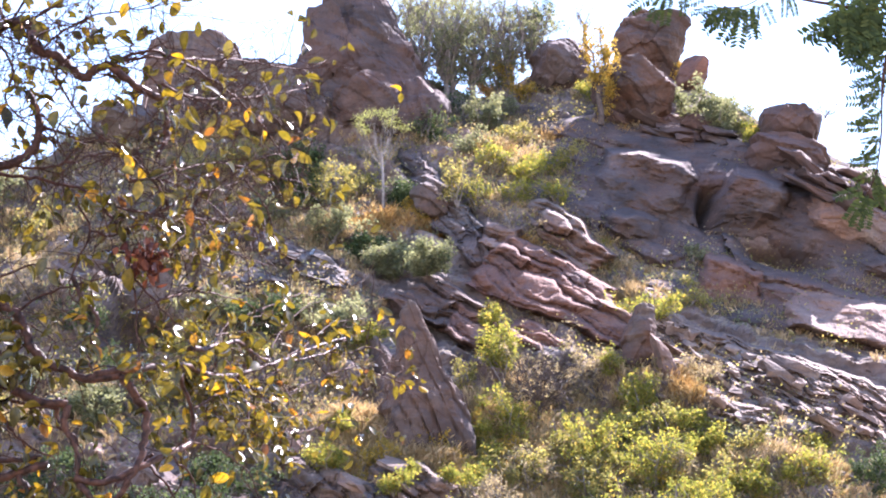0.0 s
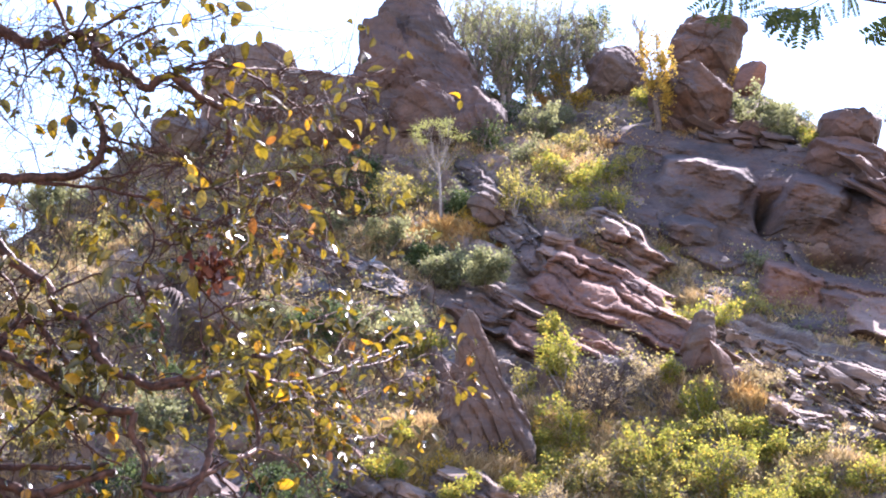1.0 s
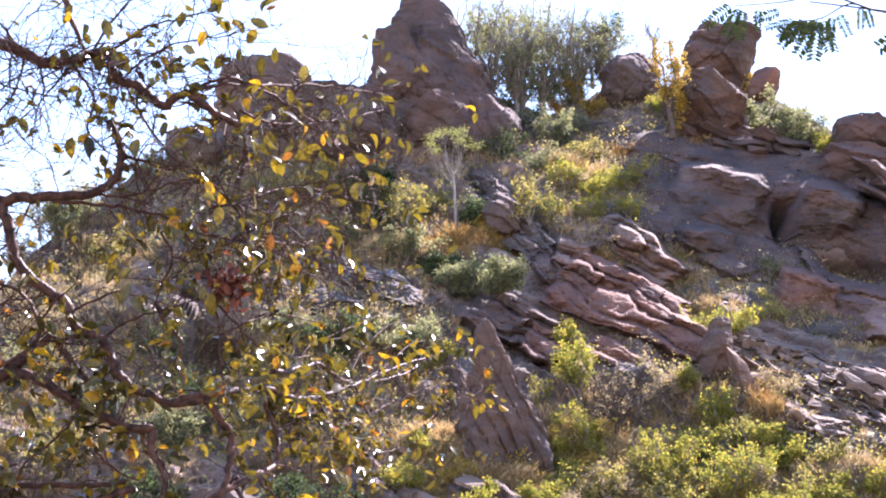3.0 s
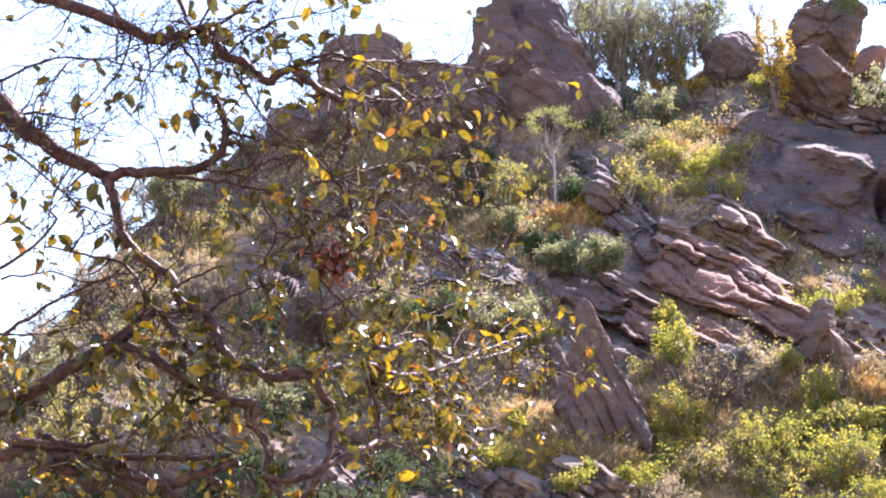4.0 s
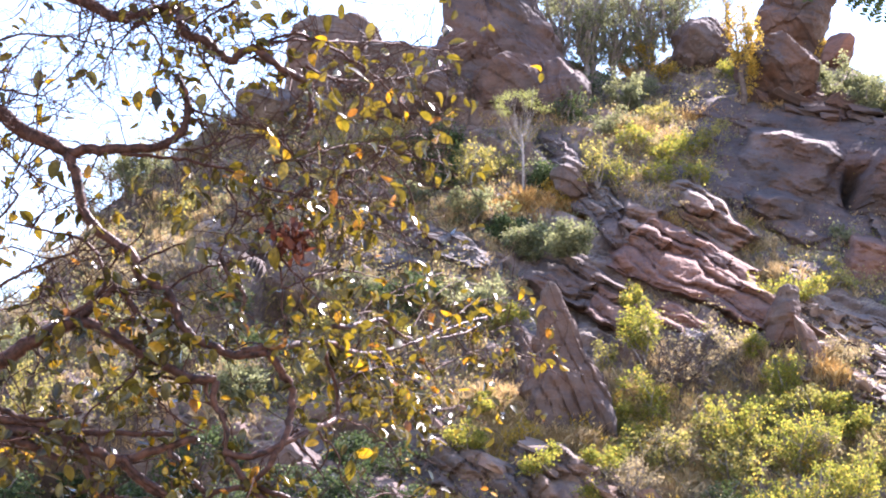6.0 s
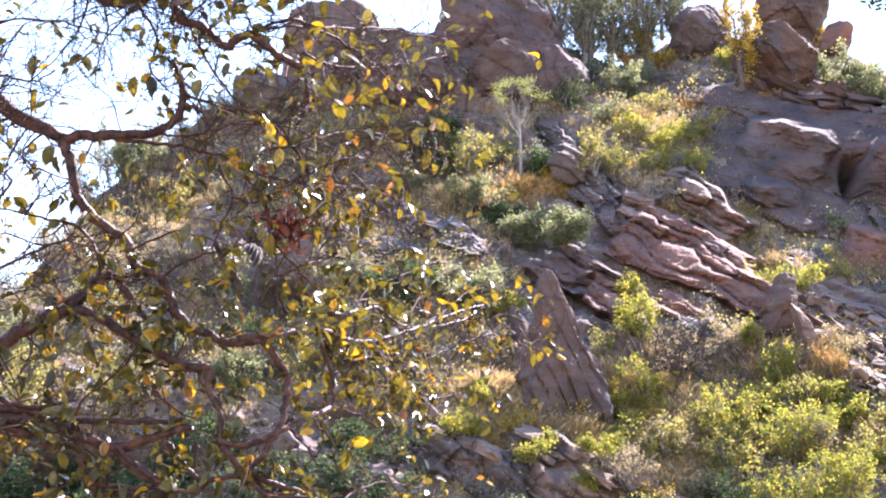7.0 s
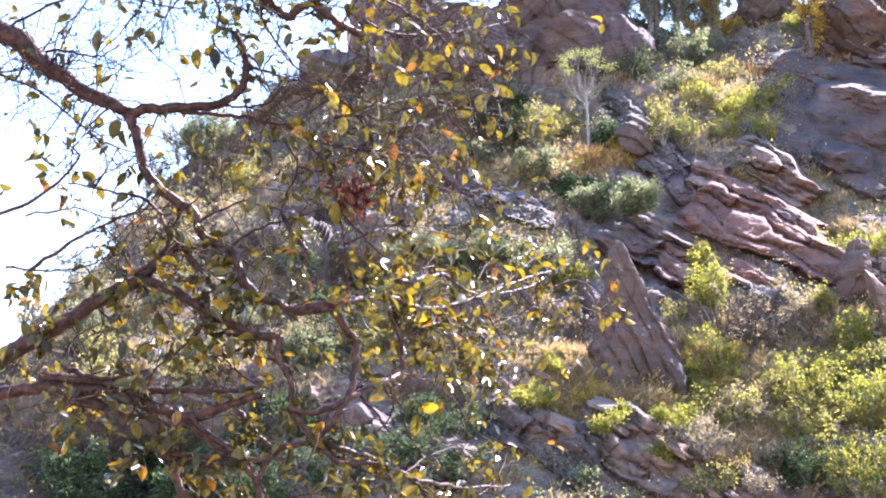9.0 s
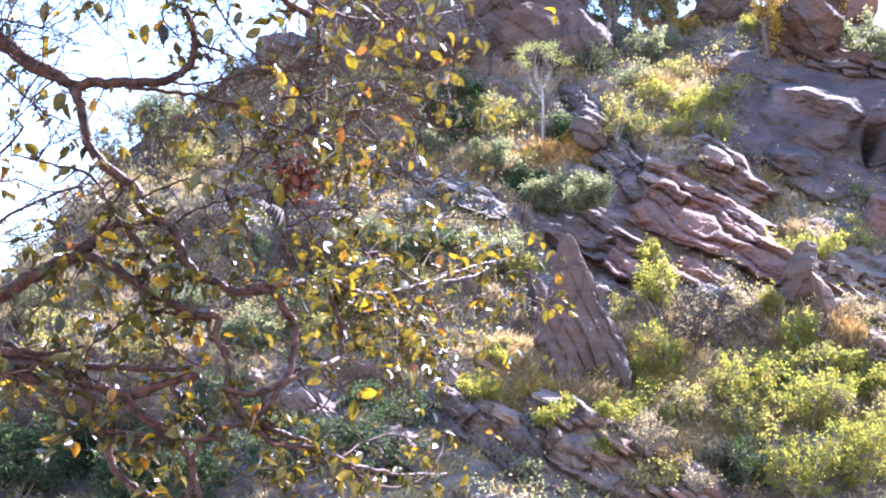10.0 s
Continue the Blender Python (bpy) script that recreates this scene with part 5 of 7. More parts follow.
grass("dry_grass", (
    (2.6, 10.6, 1.7, 0.6, 1800),
    (3.7, 9.6, 1.2, 0.5, 900),
    (5.8, 10.1, 1.3, 0.6, 900),
    (8.5, 9.5, 1.7, 0.6, 700),
    (4.4, 10.1, 1.4, 0.6, 1100),
    (2.6, 10.0, 1.6, 0.5, 1100),
    (2.2, 9.5, 1.2, 0.6, 600),
    (7.4, 8.1, 1.8, 1.2, 1500),
    (9.3, 8.5, 1.4, 1.0, 900),
    (5.8, 7.4, 1.2, 0.8, 700),
    (2.4, 10.0, 2.5, 0.6, 1200),
    (4.8, 9.7, 1.2, 0.8, 700),
    (7.5, 10.6, 1.3, 1.3, 900),
    (3.5, 11.3, 1.5, 0.4, 600),
    (9.2, 9.4, 2.5, 0.8, 1500),
    (14.3, 9.7, 3.1, 0.8, 1500),
    (12.5, 13.4, 1.8, 1.3, 900),
    (8.5, 13.7, 1.6, 1.3, 900),
    (6.1, 8.9, 1.2, 0.6, 500),
    (18.0, 9.8, 1.9, 0.6, 700),
    (2.5, 11.7, 1.5, 0.7, 1500),
    (1.0, 11.9, 0.9, 0.5, 500),
    (15.2, 16.3, 0.8, 0.7, 700),
    (16.1, 15.6, 0.7, 0.6, 500),
    (13.5, 18.7, 0.7, 0.5, 350),
    (0.1, 22.2, 0.6, 0.8, 350),
    (19.0, 15.4, 0.4, 0.3, 120),
    (17.5, 13.2, 0.3, 0.3, 120),
    (9.6, 28.1, 1.4, 0.7, 500),
    (0.2, 23.1, 1.6, 0.8, 500),
    (15.8, 31.5, 1.2, 0.5, 350),
    (1.9, 11.1, 1.3, 0.6, 900),
    (-6.5, 30.0, 2.7, 1.2, 250),
    (-13.0, 25.0, 1.9, 0.8, 150),
    (-14.0, 23.3, 1.6, 0.8, 200),
    (10.0, 21.1, 0.6, 0.8, 200),
    (2.7, 11.4, 1.0, 0.5, 900),
    (2.1, 11.9, 0.9, 0.4, 700),
    (4.1, 10.3, 0.9, 0.4, 700),
    (6.7, 12.4, 0.8, 0.8, 600),
    (7.8, 10.8, 1.2, 0.6, 700),
    (14.9, 15.6, 0.6, 0.7, 600),
    (14.9, 14.1, 0.5, 0.5, 400),
    (8.9, 28.6, 1.2, 0.7, 500),
    (9.0, 10.6, 1.6, 0.7, 1000),
    (10.8, 11.6, 1.4, 0.7, 800),
    (13.0, 12.6, 1.2, 0.6, 700),
    (8.2, 12.6, 1.0, 0.9, 800),
    (3.4, 9.0, 1.4, 0.5, 700),
    (1.2, 10.4, 1.2, 0.5, 700)), STRAW, "straw-coloured dry grass in tufts on the slope", 5)
grass("russet_grass", (
    (3.2, 23.0, 1.6, 0.6, 1100),
    (5.5, 23.4, 1.2, 0.7, 600),
    (14.4, 13.2, 0.5, 0.7, 400),
    (9.6, 21.9, 0.5, 0.5, 200),
    (15.9, 30.7, 1.4, 0.4, 350),
    (17.4, 32.8, 0.6, 0.5, 140),
    (23.6, 30.6, 0.6, 0.5, 200),
    (10.3, 35.6, 1.3, 1.0, 350),
    (9.1, 28.0, 1.7, 0.6, 350),
    (7.2, 9.5, 0.8, 0.5, 400),
    (13.2, 30.4, 1.8, 0.4, 300)), RUSSET, "russet dry grass in tufts on the ledges", 6)


def strewn_tufts(count, seed, low, high):
    """Small tufts all over the overgrown parts of the slope."""
    rng = np.random.default_rng(seed)
    x, z = rng.uniform(-22, 30, count * 4), rng.uniform(low, high, count * 4)
    keep = (bareness(x, z) < 0.62) & (z < crest(x) - 1)
    return [(a, b, 0.9, 0.5, 26) for a, b in zip(x[keep][:count], z[keep][:count])]


grass("pale_grass", strewn_tufts(760, 8, 5, 24), STRAW, "pale dry grass strewn over the lower slope", 8, 0.42)
grass("tan_grass", strewn_tufts(420, 9, 16, 40), STRAW, "tan dry grass strewn over the upper slope", 9, 0.42)


def undergrowth():
    """Low scrub that nobody could count, where the slope is not bare rock."""
    rng = np.random.default_rng(77)
    for name, mat, seed, share, leaf in (("low_scrub", OLIVE, 1, 7000, 0.13), ("grey_scrub", GREY_GREEN, 2, 4500, 0.13), ("dry_scrub", DRAB, 3, 8000, 0.13)):
        x = rng.uniform(-26, 33, share)
        z = rng.uniform(3, 44, share)
        keep = (bareness(x, z) + 0.3 * grain(x / 3, z / 3, 1.0, 90 + seed) < 0.6) & (z < crest(x) - 0.3)
        x, z = x[keep], z[keep]
        out = relief(x, z)
        c = np.stack(settle(x, slope_depth(x, z) - 0.8 * out, z + 0.42 * out + 0.1), 1)
        v, f = leaf_cloud(c, rng.uniform(0.12, 0.42, len(c)), len(c) * 19, leaf, rng)
        ob = new(name, mesh_of(name, v, f, mat))
        tagged(ob, "low tangled dry scrub covering the slope", "undergrowth", kind="stuff")


undergrowth()


# ---- the near tree whose branches hang into the view ----
near_tree = base("near_tree", (-2.15, 4.7, 0.0), "bare-limbed tree with yellowing oval leaves and reddish grey bark", "tree")
HOME = np.array([-2.15, 4.7, 0.0])
GROWN = []


def limb(r0, r1, *points, name="limb", sides=9):
    """A crooked limb through the points (world metres), kept to grow twigs from."""
    path = smooth_path(points, 5)
    rng = np.random.default_rng(len(GROWN) + 300)
    path[1:-1] += rng.normal(size=(len(path) - 2, 3)) * 0.0025
    radii = 0.95 * np.linspace(r0, r1, len(path))
    v, f = tube(path - HOME, radii, sides, 0.14, len(GROWN))
    part(name, mesh_of(name, v, f, BARK if r0 > 0.0065 else TWIG, True), near_tree)
    GROWN.append((path, radii))
    return path


def leaf_mesh(name, mat, curl, cup, seed):
    """One oval leaf with a stalk, folded along its midrib and curled; unit length along +x."""
    rng = np.random.default_rng(seed)
    s = np.array([0.0, 0.12, 0.3, 0.52, 0.74, 0.9, 1.0])
    w = np.array([0.02, 0.15, 0.25, 0.28, 0.23, 0.12, 0.01]) * rng.uniform(0.85, 1.15)
    v = []
    for a, b in zip(s, w):
        drop = -curl * a * a
        v += [(a, -b, drop + cup * b + rng.normal() * 0.01), (a, 0, drop - 0.03), (a, b, drop + cup * b + rng.normal() * 0.01)]
    f = []
    for n in range(len(s) - 1):
        k = n * 3
        f += [(k, k + 3, k + 4, k + 1), (k + 1, k + 4, k + 5, k + 2)]
    k = len(v)
    v += [(-0.22, -0.012, 0.02), (-0.22, 0.012, 0.02), (0.05, 0.012, -0.025), (0.05, -0.012, -0.025)]
    f += [(k, k + 3, k + 2, k + 1)]
    return mesh_of(name, v, f, mat, True)


LEAVES = [leaf_mesh("leaf", LEAF, c, u, n) for n, (c, u) in enumerate(((0.1, 0.3), (0.35, 0.7), (-0.15, 0.3), (0.6, 1.3), (0.25, 0.15), (0.1, 0.9)))]
LEAF_SHAPES = [(np.array([p.co[:] for p in m.vertices]), [list(p.vertices) for p in m.polygons]) for m in LEAVES]


def leaf_turn(rng):
    """Leaves turn their upper sides to the light, tips a little down."""
    n = Vector(rng.normal(size=3) * 0.6) + Vector((0.34, -0.28, 0.5))
    n.normalize()
    d = Vector(rng.normal(size=3)) + Vector((0, 0, -0.7))
    d = (d - n * d.dot(n)).normalized()
    return Matrix((d, n.cross(d), n)).transposed()


def hang_leaf(x, y, z, length, tip_turn, seed, face=1.0):
    """A single large leaf, its tip turned by that many degrees from hanging straight down, as seen from the path."""
    rng = np.random.default_rng(seed)
    m = Matrix.Rotation(radians(tip_turn), 4, "Y") @ Matrix.Rotation(radians(90), 4, "Y") @ Matrix.Rotation(radians(90 + rng.uniform(-35, 35) * face), 4, "X")
    ob = part("leaf", LEAVES[seed % 6], near_tree)
    ob.matrix_local = Matrix.Translation(Vector((x, y, z)) - Vector(HOME)) @ m @ Matrix.Translation((-0.5 * length, 0, 0)) @ Matrix.Scale(length, 4)


limb(0.09, 0.06, (-2.150, 4.700, -0.100), (-2.100, 4.720, 0.900), (-2.200, 4.680, 1.800), (-2.120, 4.700, 2.400))
limb(0.0504, 0.0192, (-2.160, 4.700, 2.200), (-2.200, 4.720, 3.000), (-2.000, 4.700, 3.550), (-1.536, 4.680, 3.405), (-1.425, 4.680, 3.317), (-1.370, 4.680, 3.279), (-1.261, 4.680, 3.204), (-1.138, 4.680, 3.143))
limb(0.0178, 0.0092, (-1.138, 4.680, 3.143), (-1.020, 4.680, 3.155), (-0.868, 4.680, 3.164), (-0.800, 4.680, 3.210), (-0.780, 4.680, 3.269), (-0.799, 4.680, 3.350), (-0.822, 4.680, 3.394))
limb(0.0172, 0.0125, (-1.138, 4.680, 3.143), (-1.105, 4.680, 3.066), (-1.084, 4.680, 2.970), (-1.009, 4.680, 2.885), (-0.930, 4.680, 2.832), (-0.906, 4.680, 2.776), (-0.870, 4.680, 2.737), (-0.819, 4.680, 2.718), (-0.793, 4.680, 2.668), (-0.765, 4.680, 2.604), (-0.697, 4.680, 2.557), (-0.613, 4.680, 2.524), (-0.512, 4.680, 2.535))
limb(0.0143, 0.006, (-0.512, 4.680, 2.535), (-0.478, 4.690, 2.484), (-0.448, 4.714, 2.440), (-0.445, 4.714, 2.365), (-0.459, 4.697, 2.288), (-0.496, 4.680, 2.215), (-0.552, 4.680, 2.153), (-0.647, 4.680, 2.127), (-0.700, 4.680, 2.074), (-0.714, 4.680, 1.981), (-0.729, 4.680, 1.902))
limb(0.0128, 0.0045, (-0.613, 4.680, 2.524), (-0.557, 4.680, 2.542), (-0.484, 4.689, 2.551), (-0.412, 4.779, 2.584), (-0.353, 4.918, 2.615), (-0.305, 5.060, 2.618), (-0.253, 5.233, 2.643), (-0.191, 5.451, 2.702), (-0.086, 5.795, 2.808), (0.033, 6.127, 2.931), (0.166, 6.410, 3.034))
limb(0.012, 0.006, (-0.630, 4.680, 2.244), (-0.548, 4.680, 2.231), (-0.455, 4.699, 2.274), (-0.386, 4.807, 2.329), (-0.332, 4.950, 2.388), (-0.327, 4.971, 2.448), (-0.341, 4.938, 2.511), (-0.364, 4.884, 2.578))
limb(0.009, 0.003, (-0.344, 4.950, 2.672), (-0.287, 5.132, 2.718), (-0.218, 5.367, 2.785), (-0.173, 5.519, 2.782), (-0.132, 5.651, 2.786), (-0.047, 5.909, 2.833), (0.099, 6.277, 2.961), (0.236, 6.521, 3.089))
limb(0.034, 0.0195, (-2.120, 4.700, 1.700), (-1.850, 4.700, 2.100), (-1.517, 4.680, 2.365), (-1.394, 4.680, 2.443), (-1.301, 4.680, 2.500), (-1.222, 4.680, 2.547), (-1.136, 4.680, 2.600), (-1.064, 4.680, 2.627))
limb(0.0135, 0.0075, (-1.095, 4.680, 2.606), (-1.010, 4.680, 2.683), (-0.977, 4.680, 2.723), (-0.941, 4.680, 2.708), (-0.909, 4.680, 2.661), (-0.868, 4.680, 2.608), (-0.833, 4.680, 2.586))
limb(0.0178, 0.0132, (-1.064, 4.680, 2.624), (-0.979, 4.680, 2.592), (-0.893, 4.680, 2.535), (-0.821, 4.680, 2.495), (-0.748, 4.680, 2.462), (-0.661, 4.680, 2.451))
limb(0.0135, 0.0045, (-0.661, 4.680, 2.451), (-0.668, 4.680, 2.403), (-0.653, 4.680, 2.362), (-0.625, 4.680, 2.306), (-0.625, 4.680, 2.224))
limb(0.024, 0.0120, (-2.140, 4.700, 1.600), (-1.900, 4.680, 1.950), (-1.539, 4.680, 2.258), (-1.381, 4.680, 2.303), (-1.283, 4.680, 2.302), (-1.184, 4.680, 2.293), (-1.052, 4.680, 2.260), (-0.968, 4.680, 2.228), (-0.919, 4.680, 2.217), (-0.879, 4.680, 2.227), (-0.776, 4.680, 2.264), (-0.705, 4.680, 2.281))
limb(0.015, 0.009, (-1.035, 4.680, 2.246), (-1.014, 4.680, 2.195), (-0.984, 4.680, 2.134), (-0.965, 4.680, 2.093), (-0.902, 4.680, 2.086), (-0.829, 4.680, 2.082), (-0.745, 4.680, 2.078))
limb(0.0135, 0.009, (-0.963, 4.680, 2.090), (-0.944, 4.680, 2.031), (-0.915, 4.680, 1.987), (-0.865, 4.680, 1.952), (-0.819, 4.680, 1.928), (-0.769, 4.680, 1.901))
limb(0.0145, 0.0092, (-0.923, 4.680, 2.212), (-0.863, 4.680, 2.161), (-0.796, 4.680, 2.115), (-0.745, 4.680, 2.082), (-0.718, 4.680, 2.026), (-0.679, 4.680, 1.919))
limb(0.0105, 0.0075, (-0.784, 4.680, 2.253), (-0.736, 4.680, 2.186), (-0.684, 4.680, 2.132), (-0.639, 4.680, 2.130))
limb(0.015, 0.009, (-1.281, 4.680, 2.281), (-1.207, 4.680, 2.266), (-1.127, 4.680, 2.231), (-1.065, 4.680, 2.221))
limb(0.0105, 0.0045, (-1.289, 4.680, 2.366), (-1.221, 4.680, 2.340), (-1.139, 4.680, 2.334), (-1.043, 4.680, 2.357))
limb(0.0105, 0.0045, (-0.620, 4.680, 2.224), (-0.560, 4.680, 2.161), (-0.493, 4.680, 2.091), (-0.389, 4.779, 2.097), (-0.319, 4.950, 2.081), (-0.247, 5.182, 2.076), (-0.137, 5.565, 2.099), (-0.009, 5.965, 2.145))
limb(0.009, 0.003, (-0.544, 4.680, 2.145), (-0.448, 4.699, 2.118), (-0.376, 4.807, 2.100), (-0.318, 4.950, 2.051), (-0.288, 5.037, 1.992), (-0.257, 5.132, 1.949))
limb(0.0055, 0.0028, (-0.319, 4.950, 2.084), (-0.261, 5.132, 2.044), (-0.200, 5.340, 2.035), (-0.102, 5.680, 2.091), (-0.030, 5.909, 2.215), (-0.013, 5.965, 2.303))
limb(0.0224, 0.0158, (-2.200, 4.720, 3.000), (-2.100, 4.700, 3.900), (-1.517, 4.680, 3.758), (-1.304, 4.680, 3.706), (-1.092, 4.680, 3.618), (-1.020, 4.680, 3.582), (-0.943, 4.680, 3.584), (-0.884, 4.680, 3.609), (-0.829, 4.680, 3.620))
limb(0.0165, 0.0127, (-0.829, 4.680, 3.620), (-0.823, 4.680, 3.564), (-0.797, 4.680, 3.519), (-0.745, 4.680, 3.509), (-0.691, 4.680, 3.465), (-0.657, 4.680, 3.440), (-0.618, 4.680, 3.470), (-0.584, 4.680, 3.478), (-0.512, 4.699, 3.429), (-0.427, 4.823, 3.417))
limb(0.0137, 0.0075, (-0.427, 4.823, 3.417), (-0.427, 4.817, 3.355), (-0.420, 4.829, 3.320), (-0.428, 4.807, 3.275), (-0.445, 4.771, 3.225))
limb(0.0135, 0.006, (-0.983, 4.680, 3.845), (-0.955, 4.680, 3.732), (-0.902, 4.680, 3.622))
limb(0.0063, 0.0021, (-0.618, 4.680, 3.470), (-0.474, 4.749, 3.559), (-0.385, 4.942, 3.591), (-0.293, 5.223, 3.638), (-0.223, 5.451, 3.657), (-0.153, 5.668, 3.644), (-0.093, 5.841, 3.609), (-0.078, 5.881, 3.561))
limb(0.0055, 0.0021, (-0.593, 4.680, 3.487), (-0.488, 4.728, 3.528), (-0.386, 4.942, 3.610), (-0.231, 5.440, 3.811), (-0.122, 5.784, 3.933), (0.024, 6.168, 4.059))
limb(0.0055, 0.0021, (-0.440, 4.801, 3.470), (-0.366, 4.984, 3.500), (-0.260, 5.329, 3.625), (-0.138, 5.726, 3.798), (0.003, 6.117, 3.978))
limb(0.0063, 0.0021, (-0.977, 4.680, 3.140), (-0.849, 4.680, 3.130), (-0.743, 4.680, 3.110), (-0.644, 4.680, 3.086), (-0.600, 4.680, 3.052), (-0.559, 4.680, 3.000), (-0.518, 4.682, 2.915), (-0.490, 4.693, 2.824), (-0.481, 4.697, 2.730), (-0.473, 4.699, 2.638), (-0.459, 4.707, 2.530))
limb(0.0049, 0.0016, (-0.512, 4.689, 3.118), (-0.445, 4.766, 3.151), (-0.394, 4.873, 3.170), (-0.336, 5.037, 3.201), (-0.277, 5.233, 3.281), (-0.213, 5.451, 3.381))
limb(0.0041, 0.0016, (-0.490, 4.693, 2.824), (-0.435, 4.754, 2.772), (-0.375, 4.873, 2.724), (-0.315, 5.037, 2.675))
limb(0.0041, 0.0016, (-0.188, 5.451, 2.624), (-0.082, 5.795, 2.684), (0.057, 6.178, 2.828), (0.215, 6.487, 2.930), (0.334, 6.628, 2.915), (0.430, 6.678, 2.899))
limb(0.0055, 0.0021, (-0.329, 4.971, 2.491), (-0.266, 5.182, 2.575), (-0.189, 5.451, 2.653), (-0.085, 5.795, 2.787))
limb(0.0049, 0.0016, (-0.278, 5.132, 2.481), (-0.185, 5.451, 2.538), (-0.107, 5.709, 2.574), (-0.002, 6.020, 2.662))
limb(0.0041, 0.0016, (-0.584, 4.680, 2.902), (-0.501, 4.689, 2.900), (-0.413, 4.807, 2.940), (-0.329, 5.037, 3.023), (-0.237, 5.340, 3.084), (-0.133, 5.680, 3.132))
limb(0.0055, 0.0028, (-0.783, 4.680, 3.285), (-0.753, 4.680, 3.275), (-0.705, 4.680, 3.262), (-0.670, 4.680, 3.241), (-0.619, 4.680, 3.235))
limb(0.009, 0.003, (-1.098, 4.680, 2.643), (-1.020, 4.680, 2.696), (-1.000, 4.680, 2.765), (-1.066, 4.680, 2.866), (-1.185, 4.680, 2.898), (-1.305, 4.680, 2.921))
limb(0.0069, 0.0028, (-1.414, 4.680, 2.652), (-1.289, 4.680, 2.741), (-1.193, 4.680, 2.794), (-1.080, 4.680, 2.831))
limb(0.0069, 0.0028, (-1.530, 4.680, 2.821), (-1.401, 4.680, 2.876), (-1.278, 4.680, 3.000), (-1.333, 4.680, 3.052))
limb(0.0055, 0.0021, (-1.628, 4.680, 3.295), (-1.469, 4.680, 3.244), (-1.361, 4.680, 3.175), (-1.215, 4.680, 3.055), (-1.076, 4.680, 2.997))
limb(0.0055, 0.0021, (-1.426, 4.680, 3.335), (-1.342, 4.680, 3.346), (-1.237, 4.680, 3.322), (-1.172, 4.680, 3.359))
limb(0.0041, 0.0016, (-1.087, 4.680, 3.599), (-1.113, 4.680, 3.488), (-1.190, 4.680, 3.377), (-1.270, 4.680, 3.303))
limb(0.0041, 0.0016, (-0.881, 4.680, 3.622), (-0.979, 4.680, 3.528), (-1.041, 4.680, 3.435), (-1.050, 4.680, 3.326))
limb(0.0055, 0.0021, (-1.536, 4.680, 3.405), (-1.422, 4.680, 3.481), (-1.288, 4.680, 3.521), (-1.132, 4.680, 3.506), (-1.009, 4.680, 3.472))
limb(0.0049, 0.0016, (-1.092, 4.680, 3.618), (-1.184, 4.680, 3.727), (-1.310, 4.680, 3.781), (-1.448, 4.680, 3.759))
limb(0.0049, 0.0016, (-0.943, 4.680, 3.584), (-0.872, 4.680, 3.475), (-0.882, 4.680, 3.366), (-0.826, 4.680, 3.295), (-0.720, 4.680, 3.226))
limb(0.0049, 0.0016, (-0.801, 4.680, 3.519), (-0.724, 4.680, 3.589), (-0.624, 4.680, 3.647), (-0.478, 4.754, 3.702), (-0.333, 5.132, 3.917))
limb(0.0049, 0.0016, (-0.833, 4.680, 3.620), (-0.713, 4.680, 3.700), (-0.577, 4.680, 3.741), (-0.454, 4.807, 3.861))
limb(0.0049, 0.0016, (-0.868, 4.680, 3.164), (-0.783, 4.680, 3.153), (-0.683, 4.680, 3.173), (-0.600, 4.680, 3.202), (-0.516, 4.689, 3.198))
limb(0.0049, 0.0016, (-0.749, 4.680, 3.511), (-0.732, 4.680, 3.424), (-0.675, 4.680, 3.335), (-0.620, 4.680, 3.264), (-0.568, 4.680, 3.238))
limb(0.0049, 0.0016, (-0.881, 4.680, 3.622), (-0.803, 4.680, 3.755), (-0.687, 4.680, 3.851), (-0.520, 4.714, 3.929))
limb(0.0041, 0.0016, (-1.190, 4.680, 3.161), (-1.252, 4.680, 3.089), (-1.192, 4.680, 2.985), (-1.234, 4.680, 2.880))
limb(0.0041, 0.0016, (-1.430, 4.680, 2.823), (-1.281, 4.680, 2.844), (-1.145, 4.680, 2.813), (-1.034, 4.680, 2.884))
limb(0.0041, 0.0016, (-1.481, 4.680, 2.668), (-1.347, 4.680, 2.654), (-1.217, 4.680, 2.674), (-1.106, 4.680, 2.745))
limb(0.0041, 0.0016, (-1.098, 4.680, 2.643), (-1.137, 4.680, 2.710), (-1.221, 4.680, 2.725), (-1.316, 4.680, 2.672))
limb(0.0041, 0.0016, (-0.659, 4.680, 3.041), (-0.621, 4.680, 2.964), (-0.664, 4.680, 2.841), (-0.668, 4.680, 2.773), (-0.624, 4.680, 2.723))
limb(0.009, 0.003, (-0.663, 4.680, 2.824), (-0.634, 4.680, 2.756), (-0.599, 4.680, 2.723), (-0.588, 4.680, 2.673), (-0.618, 4.680, 2.621), (-0.598, 4.680, 2.554))
limb(0.0049, 0.0016, (-0.822, 4.680, 2.718), (-0.743, 4.680, 2.771), (-0.629, 4.680, 2.808), (-0.531, 4.680, 2.836))
limb(0.004, 0.0015, (-0.086, 5.795, 2.808), (0.012, 6.074, 2.936), (0.097, 6.277, 3.052), (0.211, 6.487, 3.128), (0.355, 6.646, 3.146))
limb(0.0036, 0.0014, (0.033, 6.127, 2.931), (0.144, 6.367, 2.960), (0.261, 6.553, 3.027), (0.357, 6.646, 3.003), (0.417, 6.675, 2.963))
limb(0.0036, 0.0014, (-0.107, 5.709, 2.574), (-0.021, 5.965, 2.582), (0.083, 6.228, 2.663), (0.195, 6.449, 2.716))
